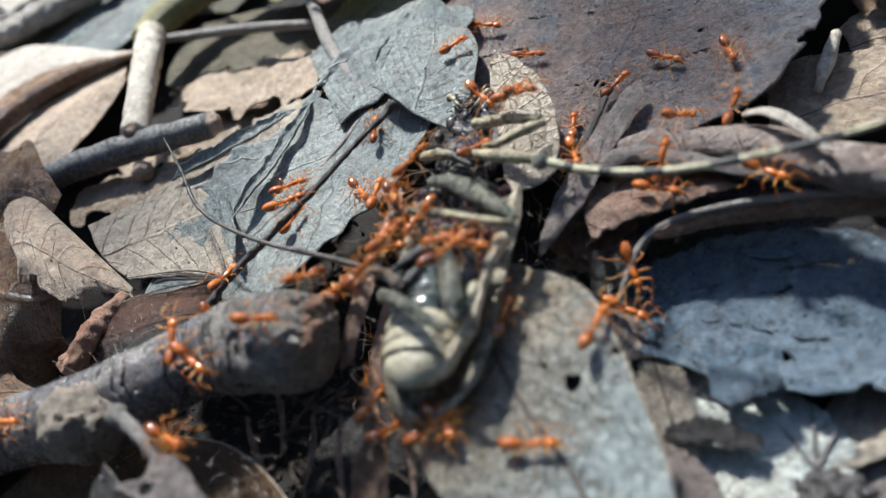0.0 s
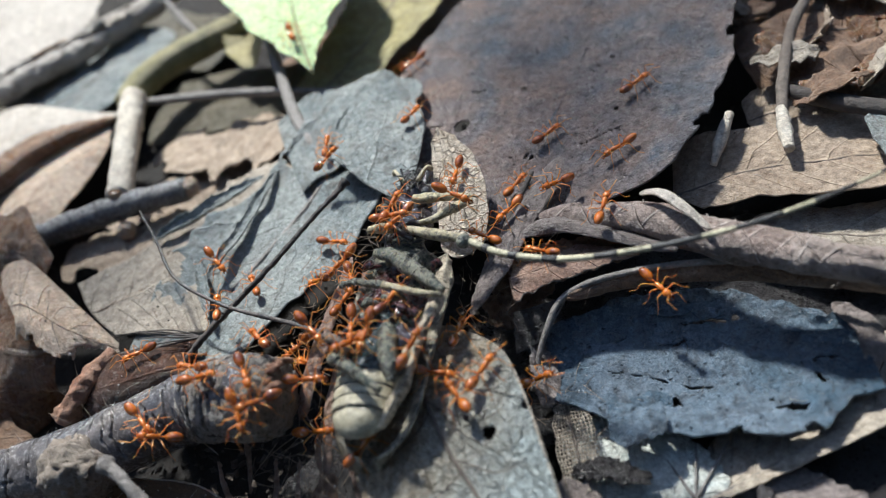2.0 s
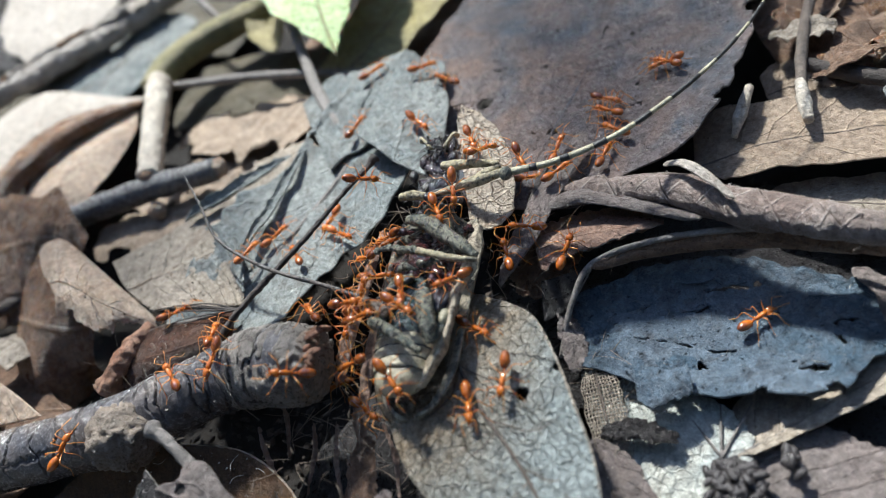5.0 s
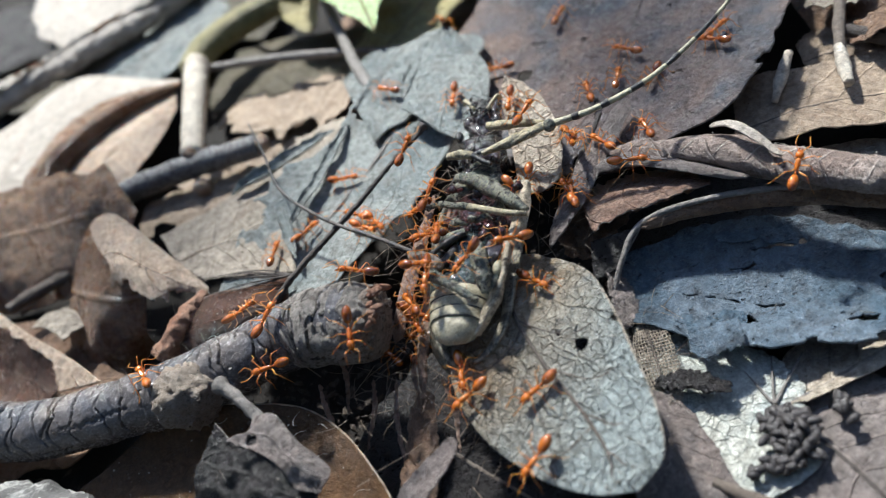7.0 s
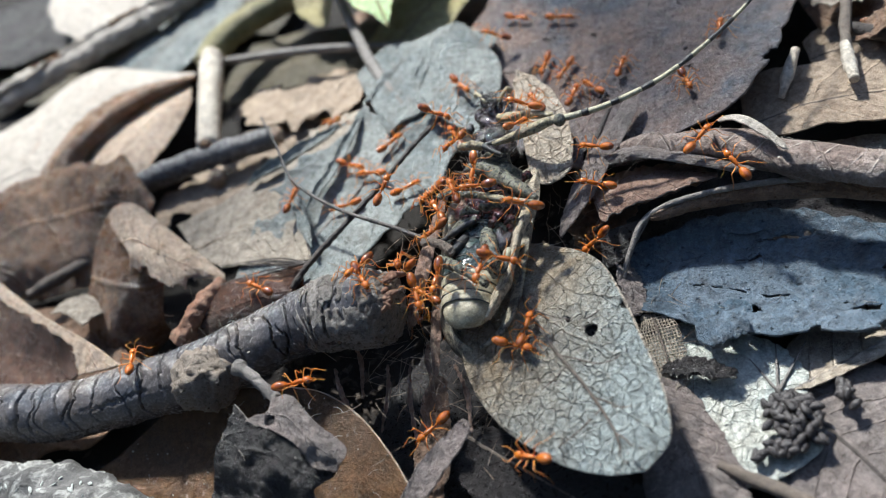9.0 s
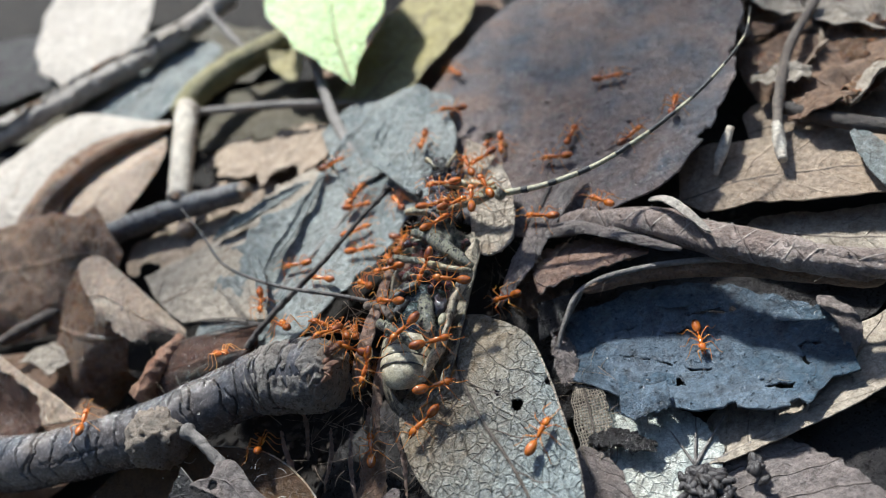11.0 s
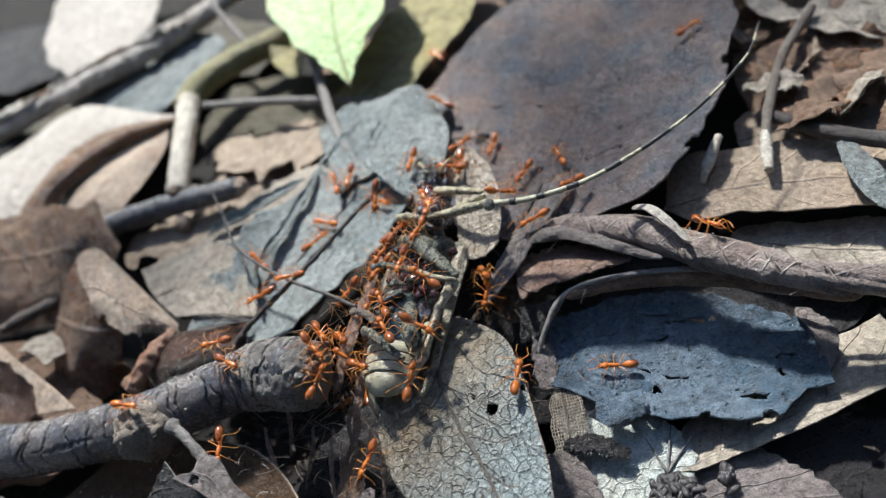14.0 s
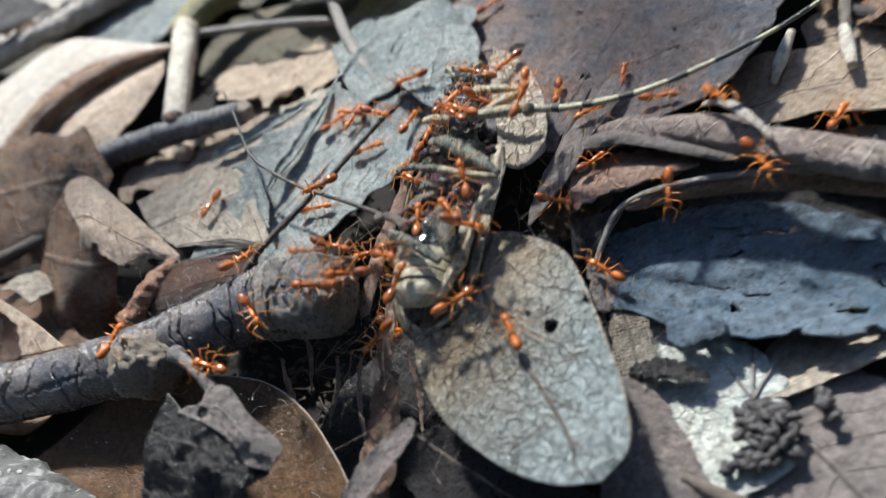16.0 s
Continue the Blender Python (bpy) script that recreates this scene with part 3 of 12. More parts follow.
def side_veins(ob, nu, nv, lines, r, mat, label="raised side vein", flat=True):
    """Raised veins along the blade of a leaf, each given by places (u, v) from 0 to 1 on it."""
    base = Vector(ob["base"])
    for ln in lines:
        pts = []
        for f in range(6):
            x = f / 5 * (len(ln) - 1)
            k = min(int(x), len(ln) - 2)
            t = x - k
            u, v = (ln[k][q] * (1 - t) + ln[k + 1][q] * t for q in (0, 1))
            w = ob.data.vertices[min(max(round(u * (nu - 1)), 0), nu - 1) * nv + min(max(round(v * (nv - 1)), 0), nv - 1)]
            up = w.normal if w.normal.z > 0 else -w.normal
            pts.append((w.co + base + up * (0.00006 if w.normal.z > 0 or flat else 0.00026)) / MM)
        tube("side_vein", pts, [r, r * 0.8, r * 0.35], M[mat], ob, label, sides=6, n=24, lump=0.15, freq=1.0)


def ball(name, centre, radii, material, parent=None, label="", turn=(0, 0, 0), seg=14, rings=9, lump=0.0, seed=0, squash=None):
    """An egg-like body; squash(x, y, z) may reshape the unit sphere."""
    rot = Euler([radians(a) for a in turn]).to_matrix()
    verts, faces, uv = [], [], []
    for i in range(rings + 1):
        th = math.pi * i / rings
        for k in range(seg):
            a = 2 * math.pi * k / seg
            p = Vector((math.sin(th) * math.cos(a), math.cos(th), math.sin(th) * math.sin(a)))
            if squash:
                p = Vector(squash(*p))
            if lump:
                p = p * (1 + lump * noise.noise(p * 2.3 + Vector((seed * 5.1, 0, 0))))
            verts.append(Vector(centre) + rot @ Vector((p.x * radii[0], p.y * radii[1], p.z * radii[2])))
            uv.append((k / seg, i / rings))
    for i in range(rings):
        for k in range(seg):
            a, b = i * seg + k, i * seg + (k + 1) % seg
            faces.append((a, a + seg, b + seg, b))
    faces = [tuple(reversed(f)) for f in faces]
    return shape(name, verts, faces, material, parent, label, uv, centre=parent is None)


def thing(name, x, y, z):
    """An empty at a thing's base, in millimetres, whose parts are then given in the same millimetres."""
    ob = new(name)
    ob.empty_display_size = 0.002
    ob.location = Vector((x, y, z)) * MM
    ob["base"] = tuple(Vector((x, y, z)) * MM)
    return ob


# ---------------------------------------------------------------- ground
def ground():
    n = 150
    verts, faces, uv = [], [], []
    for j in range(n):
        for i in range(n):
            a, b = 2 * i / (n - 1) - 1, 2 * j / (n - 1) - 1
            x = (abs(a) ** 2.2) * math.copysign(1, a) * 60000 + a * 160
            y = (abs(b) ** 2.2) * math.copysign(1, b) * 60000 + b * 160 + 30
            near = max(0.0, 1 - (abs(x) + abs(y)) / 900)
            z = -13 + near * (3.0 * noise.noise(Vector((x, y, 0)) * 0.045) + 1.2 * noise.noise(Vector((x, y, 3)) * 0.2))
            z += -1.5 * near
            verts.append((x, y, z))
            uv.append((x / 100, y / 100))
    for j in range(n - 1):
        for i in range(n - 1):
            a = j * n + i
            faces.append((a, a + 1, a + n + 1, a + n))
    g = shape("ground", verts, faces, M["soil"], None, "", uv, centre=False)
    tagged(g, "dark damp forest humus under the leaf litter", "ground", kind="structure")


ground()


# ---------------------------------------------------------------- leaves
reticulate = sheet("reticulate_leaf", "pale oval dry leaf with netted veins and two holes", [
    [(12.3, -4.4, 4), (18.6, -10.9, 6.5), (21.1, -17.5, 6.5), (22.5, -23.8, 5.5), (23.7, -30.1, 4), (23.4, -35.5, 2.5), (20.1, -38.6, 1.5)],
    [(11.2, -4.1, 4), (14.4, -14.4, 6), (17.0, -20.9, 5.5), (18.6, -27.1, 4.5), (19.5, -32.7, 3.6), (19.9, -36.9, 2.4), (18.6, -38.6, 1.5)],
    [(10.0, -3.9, 4), (8.5, -11.7, 4.6), (11.0, -20.2, 4), (14.6, -27.2, 3.5), (17.0, -32.6, 3), (18.1, -36.5, 2.2), (17.1, -38.5, 1.4)],
    [(8.8, -4.1, 4), (6.6, -12.2, 4.6), (6.1, -19.2, 4.2), (8.2, -26.7, 3.4), (11.8, -32.9, 2.6), (15.0, -36.8, 1.8), (16.1, -38.4, 1.3)],
    [(7.4, -3.9, 3), (4.0, -11.6, 3.4), (0.1, -17.9, 3), (1.0, -24.5, 2.2), (4.5, -30.7, 1.6), (10.6, -36.0, 1.2), (15.0, -38.1, 1.2)]],
    "pale", nu=190, nv=130, wave=0.35, wavef=0.12, seed=3, bites=[(0.345, 0.27, 0.85), (0.29, 0.34, 0.4), (0.38, 0.0, 0.7)], rim=("first",), ribmat="head", rim_r=0.17)
side_veins(reticulate, 190, 130, [[(0.02, 0.5), (0.3, 0.5), (0.6, 0.5), (0.97, 0.5)]], 0.3, "twig", "dark midrib")
side_veins(reticulate, 190, 130, [[(0.24, 0.5), (0.3, 0.3), (0.32, 0.06)], [(0.4, 0.5), (0.46, 0.3), (0.5, 0.05)], [(0.57, 0.5), (0.63, 0.28), (0.68, 0.05)], [(0.73, 0.5), (0.8, 0.28), (0.84, 0.06)], [(0.26, 0.5), (0.36, 0.72), (0.44, 0.95)], [(0.44, 0.5), (0.53, 0.74), (0.62, 0.95)], [(0.62, 0.5), (0.7, 0.74), (0.78, 0.94)]], 0.14, "twig")
leaf("cream_leaf", "small cream leaf with coarse netted veins behind the beetle's head", [(11.3, 31.9, 8.5), (13.1, 17.8, 7), (13.9, 6.5, 5)], [2.5, 4.6, 5.2, 5.0, 4.2],
     [1.4, 2.0, 2.2, 2.4, 2.4], "head", wave=0.5, seed=5, curl=(14, 14), ragged=0.03, base="point", rib_r=0.25)
leaf("grey_leaf", "large blue-grey dry leaf with a torn pointed end", [(1.8, 58.3, 3.5), (-11.4, 30.3, 2.0), (-26.9, 9.9, 0), (-40.5, 5.7, -2)], [9, 13, 12, 12, 9],
     [9, 12, 14, 15, 12], "grey", wave=2.2, wavef=0.06, seed=7, curl=(12, 18), ragged=0.14, bites=[(0.25, 0.75, 3.2), (0.72, 0.9, 3.0)], nu=90, nv=60, tip="point", rib_r=0.5, ribmat="greystem")
sheet("grey_leaf", "pale pointed lobe of a grey dry leaf", [
    [(-7.4, 33.1, 7), (-4.8, 41.7, 7), (-2.1, 48.6, 6.5), (-0.4, 58.3, 5.5)],
    [(-1.1, 26.0, 6), (0.5, 33.5, 6.5), (1.5, 43.1, 6.2), (0.5, 57.6, 5.5)],
    [(4.9, 21.0, 4), (7.1, 30.9, 4.6), (7.8, 41.1, 5), (4.0, 51.4, 5), (1.3, 57.5, 5.2)]], "grey", nu=60, nv=50, wave=0.7, wavef=0.2, seed=8, rim=("last",), ribmat="greystem", rim_r=0.1)
tucked = sheet("grey_leaf", "grey dry leaf blade tucked under a pointed lobe", [
    [(-21.5, 52.5, 3.4), (-15.8, 57.8, 4), (-8.6, 57.9, 4.4), (-0.8, 59.2, 4.8)],
    [(-18.4, 43.7, 3.6), (-12.7, 46.6, 4.4), (-7.5, 47.4, 4.8), (-2.3, 49.6, 5.2)],
    [(-13.3, 30.6, 3), (-10.6, 32.8, 3.6), (-7.4, 33.5, 4), (-4.7, 36.6, 4.6)]], "grey", nu=50, nv=40, wave=0.5, wavef=0.2, seed=9)
side_veins(tucked, 50, 40, [[(0.05, 0.5), (0.5, 0.4), (0.95, 0.5)], [(0.3, 0.44), (0.4, 0.2), (0.5, 0.03)], [(0.35, 0.44), (0.45, 0.7), (0.5, 0.95)]], 0.1, "greystem")
leaf("brown_leaf", "very broad leathery grey-brown leaf with small bites", [(15.7, 15.0, 0.5), (31.6, 42.1, 3), (52.6, 93.5, 5)], [19, 29, 35, 33, 24], [15, 24, 25.5, 24, 18], "brown",
     wave=1.6, wavef=0.035, seed=11, curl=(-6, 14), ragged=0.04, bites=[(0.36, -0.5, 1.4), (0.28, 0.02, 0.8), (0.03, -0.5, 1.6), (0.05, 0.3, 1.2), (0.15, -0.98, 1.5), (0.3, -1.0, 1.2), (0.45, 0.4, 0.5), (0.5, -0.2, 0.45), (0.4, 1.0, 1.4), (0.62, 1.0, 1.1)],
     cracks=[(0.2, -0.4, 0.26, -0.1, 0.3), (0.33, 0.3, 0.38, 0.5, 0.3), (0.12, 0.1, 0.2, 0.2, 0.35), (0.45, -0.6, 0.5, -0.4, 0.3), (0.55, 0.1, 0.6, 0.2, 0.25), (0.3, -0.95, 0.36, -0.6, 0.5)], nu=190, nv=150, ridge=0.02, rib_r=0.4, ribmat="brown", thick=0.3)
def rolled_leaf():
    """A leaf rolled up on the skew: each turn of its rim shows as a slanting step."""
    def turns(u, a, run):
        h = (run / 15.5 + a / (2 * math.pi) + 0.12 * noise.noise(Vector((run * 0.12, math.cos(a), math.sin(a)))) + 0.1) % 1.0
        q = Vector((run * 0.3, math.cos(a), math.sin(a)))
        return 0.75 * h * min(1.0, u * 5) - 0.35 + 0.22 * noise.noise(q) + 0.07 * noise.noise(q * 3.7) - 0.25 * max(0.0, math.sin(a * 3 + run * 0.1)) ** 6

    return tube("rolled_leaf", [(21.4, 12.2, 3), (27.4, 11.9, 3.6), (35.1, 8.9, 4.2), (42.1, 4.9, 4.6), (48.3, 0.4, 4.8), (54.1, -3.2, 4.8), (58.0, -5.2, 4.8), (74.0, -11.5, 4.5)],
                [0.5, 1.7, 2.4, 2.6, 2.6, 2.4, 2.2, 1.8], M["roll"], n=260, sides=80, lump=0.1, freq=0.25, dents=turns, flat=0.92)


roll = tagged(rolled_leaf(), "brown dry leaf rolled into a tube, with slanting overlapped rims", "leaf")
for k in range(11):
    ring, first = 34 + 20 * k, 6 + (k * 7) % 9
    path = [roll.data.vertices[(ring + 2 * q) * 80 + (first + 3 * q) % 80] for q in range(7)]
    tube("side_vein", [(v.co + Vector(roll["base"])) / MM + v.normal * 0.04 for v in path], [0.1, 0.15, 0.06], M["roll_vein"], roll, "pale raised side vein", sides=6, n=18)
leaf("torn_leaf", "torn reddish-brown flap of leaf under the rolled leaf", [(18.0, 1.0, -2), (25.1, 5.3, 1), (36, 6.7, 1)], [4.5, 4.5, 3.8, 3, 2.5], [2.6, 3.2, 3.2, 2.5, 2], "umber", wave=1.2,
     wavef=0.2, seed=17, bank=-15, ragged=0.3, base="point", rib_r=0.25)
slate = leaf("slate_leaf", "cracked slate-blue dry leaf lying cupped", [(21.2, -5.3, -5), (35.1, -6.8, -6.5), (50.4, -9.2, -6.5), (60.5, -9.6, -5.5)], [6.5, 9.5, 10, 8, 4.5], [7, 10.5, 11.5, 11.5, 7], "blue", tip="open",
     wave=1.1, wavef=0.08, seed=19, curl=(26, 8), ragged=0.07, bites=[(0.30, 1.0, 1.0), (0.55, 1.0, 0.9), (0.72, 1.0, 1.0), (0.64, 0.56, 0.35), (0.05, 0.8, 1.2)],
     cracks=[(0.22, 1.0, 0.3, 0.62, 0.55), (0.30, 0.62, 0.42, 0.55, 0.4), (0.22, 0.15, 0.5, 0.35, 0.26), (0.7, 0.1, 0.88, 0.18, 0.32), (0.38, 1.0, 0.34, 0.72, 0.3), (0.78, 0.3, 0.8, 0.5, 0.4), (0.42, -0.5, 0.6, -0.66, 0.4),
             (0.15, 0.7, 0.24, 0.72, 0.25), (0.6, 0.62, 0.72, 0.7, 0.35), (0.36, -0.25, 0.44, -0.3, 0.3)],
     nu=190, nv=110, rib_r=0.0, thick=0.35)


sheet("torn_leaf", "reddish-brown torn flap standing under the rolled leaf", [
    [(19.6, 7.3, 1), (23.2, 8.7, 1), (27.4, 8.4, 1.5), (32.9, 6.4, 2), (37.2, 4.4, 2.4)],
    [(19.8, 3.1, 2.4), (23.6, 3.7, 2.8), (27.7, 3.9, 2.8), (32.4, 3.6, 2.8), (37.1, 3.6, 2.8)],
    [(20.2, -0.1, 2.2), (24.0, 0.9, 2.6), (28.2, 1.8, 2.6), (32.2, 2.5, 2.6), (37.0, 3.3, 2.6)]], "strip", nu=70, nv=30, wave=0.35, wavef=0.35, seed=18, jag=0.7, rim=("last",), ribmat="greystem", rim_r=0.1)
sheet("torn_leaf", "dark grey-brown torn wedge between two leaves", [[(19.7, -0.4, 0.0), (23.2, -0.5, 0.5), (26.9, 0.3, 0.5)], [(19.1, -5.0, -3.0), (21.0, -4.4, -3.0), (22.9, -4.2, -2.0)]], "char_and_shade", nu=40, nv=20, wave=0.3, wavef=0.3, seed=21, rim=("end",), ribmat="greystem")


def flake(parent, x, y, r, seed, mat):
    """A thin ragged plate lifted from its parent's surface."""
    base = Vector(parent["base"])
    v = min(parent.data.vertices, key=lambda q: (q.co.x + base.x - x * MM) ** 2 + (q.co.y + base.y - y * MM) ** 2)
    z = (v.co.z + base.z) / MM
    verts, faces = [Vector((x, y, z + 0.5))], []
    for k in range(22):
        a = 2 * math.pi * k / 22
        rr = r * (1 + 0.5 * noise.noise(Vector((math.cos(a) * 1.5, math.sin(a) * 1.5, seed))))
        verts.append(Vector((x + rr * math.cos(a) * 1.5, y + rr * math.sin(a), z + 0.28 + 0.3 * noise.noise(Vector((a, seed, 0))))))
    faces = [(0, 1 + k, 1 + (k + 1) % 22) for k in range(22)]
    o = shape("flake", verts, faces, M[mat], parent, "", [(0.3 + q.x * 0.01, 0.3) for q in verts], smooth=False)
    s = o.modifiers.new("thickness", "SOLIDIFY")
    s.thickness = 0.0003
    return o


for x, y, r, s in ((40, 0.5, 2.2, 1), (44.5, -1.2, 1.5, 2), (34.5, -13.5, 2.0, 3), (31.0, -2.5, 1.4, 4), (55, -5, 1.8, 5), (29.5, -12.5, 1.2, 6), (50.5, -14.0, 1.3, 7)):
    flake(slate, x, y, r, s, "blue")
sheet("flap", "lifted broken flap", [
    [(29.6, -14.4, -3.6), (31.7, -14.7, -3.4), (33.7, -15.5, -3.4), (35.9, -14.9, -3.8)],
    [(29.4, -16.8, -3.2), (31.2, -17.4, -3.0), (33.5, -17.9, -3.0), (35.9, -17.2, -3.4)],
    [(29.2, -18.8, -3.8), (30.9, -20.2, -3.6), (33.3, -19.6, -3.6), (35.9, -18.7, -4.2)]], "blue", nu=30, nv=24, wave=0.2, wavef=0.4, seed=85, jag=0.5, parent=slate)
veined = leaf("veined_leaf", "tan leaf rim with pale spreading veins under the slate leaf", [(38.9, -25.2, -9), (50.3, -20.7, -8.5), (72, -13.4, -6)], [5.5, 7, 8, 9, 9], [1.2, 1.4, 1.8, 2.4, 2.3], "beige",
     wave=0.6, seed=23, bank=12, ragged=0.04, base="point", tip="open", rib_r=0.3, ribmat="greystem")
for k, (x, y) in enumerate(((35.2, -20.2), (38.8, -18.6), (42.5, -18.8))):
    tube("vein", [(37.4, -25.2, -8.6), ((37.4 + x) / 2, (y - 25.2) / 2, -8.2), (x, y, -7.9)], [0.22, 0.16, 0.08], M["greystem"], veined, "pale raised vein", sides=6, n=14)
leaf("mined_leaf", "whitish leaf patch with dark wavy insect mines", [(24.8, -13.4, -8), (30.5, -24.5, -8.5), (34, -36.2, -9.5)], [6.3, 9.2, 11, 9, 8], [3, 4.5, 6.2, 6.3, 5], "mined", wave=0.6, seed=29,
     ragged=0.1, rib_r=0.22, ribmat="greystem")
leaf("lower_leaf", "grey-brown wrinkled leaf beside the pale leaf", [(23.2, -21.8, -6.5), (25.2, -32.1, -6.5), (26.7, -44, -7.5)], [3, 4, 4.5, 5, 5], [3.2, 4.5, 5.6, 6.7, 6.7], "pinkish", wave=1.2, wavef=0.2,
     seed=31, ragged=0.1, rib_r=0.3)
# Near-black colour puts the hollow's shade into this leaf.
leaf("under_leaf", "dark leaf under the pale leaf, colour deepened for shade", [(-2.1, -26.4, -6), (6.6, -33.4, -6), (18, -41.8, -6)], [3, 3.5, 4.5, 5, 5], [5.5, 6, 6.1, 6, 5], "char_and_shade", wave=1.0, wavef=0.15, seed=37, ragged=0.1, rib_r=0.35)
leaf("corner_leaf", "brown-grey leaf with a dark midrib beside the droppings", [(38, -24, -10.5), (44.3, -34.2, -10.5), (52, -50, -11)], [9, 12, 14, 14, 10], [9, 10, 10, 9, 8], "pinkish", wave=1.0, seed=41, rib_r=0.4,
     ribmat="darktwig", ragged=0.08)
leaf("pink_leaf", "narrow pinkish-grey dry leaf with a pointed tip", [(29.2, 23.5, 4.5), (21.2, 9.6, 4.5), (14.3, -1.3, 1.6)], [1.3, 1.7, 1.9, 1.9, 1.0], [1.2, 1.7, 1.9, 1.9, 1.2], "pinkish", wave=0.4, wavef=0.2,
     seed=43, tip="point", curl=(-20, -20), rib_r=0.2)
leaf("bark_strip", "thin curled whitish strip lying on the rolled leaf", [(38.6, 9.1, 7.6), (40.6, 7.6, 8.6), (42.6, 4.6, 9.0), (45.6, 0.4, 7.4)], [0.5, 0.6, 0.7, 0.7, 0.5], [0.5, 0.6, 0.7, 0.7, 0.5], "white", wave=0.2,
     seed=47, rib_r=0.0, category="bark strip", nu=30, nv=8)
leaf("tan_leaf", "flat tan leaf with a dark gap below its edge", [(43.6, 17.3, -2), (58.6, 18.4, -1), (84, 14.1, -1)], [9, 9.5, 8.7, 9.4, 9], [4.3, 5.4, 6.2, 7, 6.5], "tan", wave=0.9, seed=53, curl=(5, 6),
     ragged=0.05, base="point", rib_r=0.3)
leaf("tan_leaf", "flat grey-tan leaf under another tan leaf", [(52.5, 12.5, -6), (65.6, 6.8, -5.5), (84, 2.1, -5)], [4, 5, 6, 7, 7], [6, 7, 8, 8, 7], "beige", wave=0.9, seed=59, rib_r=0.3)
leaf("crumpled_leaf", "crumpled brown leaf among broken litter", [(60.5, 45, -2), (72.9, 45.4, 1), (95, 44.2, 0)], [13, 14, 14, 14, 12], [10, 12, 13, 13, 11], "umber", wave=4.5, wavef=0.09, seed=61, ragged=0.2,
     rib_r=0.4)
leaf("crumpled_leaf", "crumpled grey-tan leaf with a hole, among broken litter", [(69.4, 90, 3), (77.5, 63.7, 4), (95, 50.9, 1)], [10, 12, 13, 13, 12], [10, 11, 11, 11, 9], "beige", wave=4.0, wavef=0.09, seed=67, ragged=0.2,
     bites=[(0.5, 0.3, 3.5)], rib_r=0.4)
leaf("crumpled_leaf", "torn tan leaf among broken litter", [(58, 32.7, -4), (68, 32.9, -3), (90, 29, -3)], [7, 8, 8, 9, 9], [7, 8, 8.5, 9, 8], "tan", wave=2.5, wavef=0.12, seed=71, ragged=0.2, rib_r=0.3)
for k in range(22):
    random.seed(820 + k)
    x, y, r, a = random.uniform(58, 92), random.uniform(18, 70), random.uniform(3.0, 6.5), random.uniform(0, 6.28)
    d = Vector((math.cos(a), math.sin(a), random.uniform(-0.35, 0.35))) * r
    c = Vector((x, y, random.uniform(-1, 3.0)))
    w = r * random.uniform(0.35, 0.7)
    leaf("leaf_scrap", random.choice(("crumpled brown scrap of leaf", "torn tan scrap of leaf", "curled grey-brown scrap of leaf")), [c - d, c + Vector((0, 0, random.uniform(0, 1.5))), c + d], [w * 0.6, w, w, w * 0.8, w * 0.5], [w * 0.5, w, w * 0.9, w, w * 0.4], random.choice(("umber", "tan", "pinkish", "beige", "trough")),
         wave=1.8, wavef=0.2, seed=830 + k, bank=random.uniform(-35, 35), curl=(random.uniform(-70, 70), random.uniform(-70, 70)), ragged=0.35, rib_r=0.14, nu=34, nv=20, group="leaf fragments")
leaf("blue_leaf", "small pale blue-grey leaf shred", [(71.3, 21.5, 2), (72.3, 12.6, 2.5), (73.5, 7, 0.5)], [1.4, 2.1, 2.4, 2, 1.2], [1.4, 2, 2.3, 2, 1.2], "grey", wave=0.5, wavef=0.2, seed=73, tip="point", rib_r=0.2)
trough = sheet("curled_leaf", "brown dry leaf curled into a trough with a pale rim", [
    [(-114.0, 38.7, 3), (-96.6, 41.4, 5), (-87.4, 41.3, 6), (-79.7, 40.8, 7), (-71.5, 38.1, 7), (-67.3, 38.6, 7.5), (-63.1, 32.6, 6), (-59.2, 27.2, 4)],
    [(-112.6, 35.4, 2.5), (-95.1, 37.6, 4.5), (-86.2, 37.7, 5.5), (-77.4, 36.9, 6.3), (-68.4, 33.8, 6.5), (-64.5, 31.7, 6.5), (-61.5, 27.9, 5.5), (-59.3, 25.1, 3.8)],
    [(-110.4, 27.5, 0), (-95.3, 32.0, 1), (-86.3, 31.7, 2), (-77.2, 30.4, 3), (-71.1, 29.4, 3), (-67.9, 29.3, 3), (-64.8, 27.6, 3), (-61.4, 24.5, 2)],
    [(-110.8, 21.8, -4), (-95.8, 26.3, -3), (-88.9, 26.1, -3), (-81.0, 24.7, -2), (-76.0, 24.8, -2), (-71.8, 25.8, -1), (-67.8, 25.3, 0), (-63.9, 22.7, 0)],
    [(-112.7, 17.4, -9), (-99.8, 21.7, -9), (-92.9, 21.6, -9), (-85.0, 20.4, -8), (-78.7, 19.6, -7), (-74.6, 20.6, -6), (-70.5, 21.6, -5), (-67.6, 22.4, -5)]],
    "trough", nu=130, nv=90, wave=1.1, wavef=0.13, seed=79, rim=("first",), ribmat="flap", rim_r=0.14)
side_veins(trough, 130, 90, [[(0.04 + 0.12 * k, 0.02), (0.09 + 0.12 * k, 0.25), (0.13 + 0.12 * k, 0.6)] for k in range(6)], 0.13, "fibre", "raised pale vein")
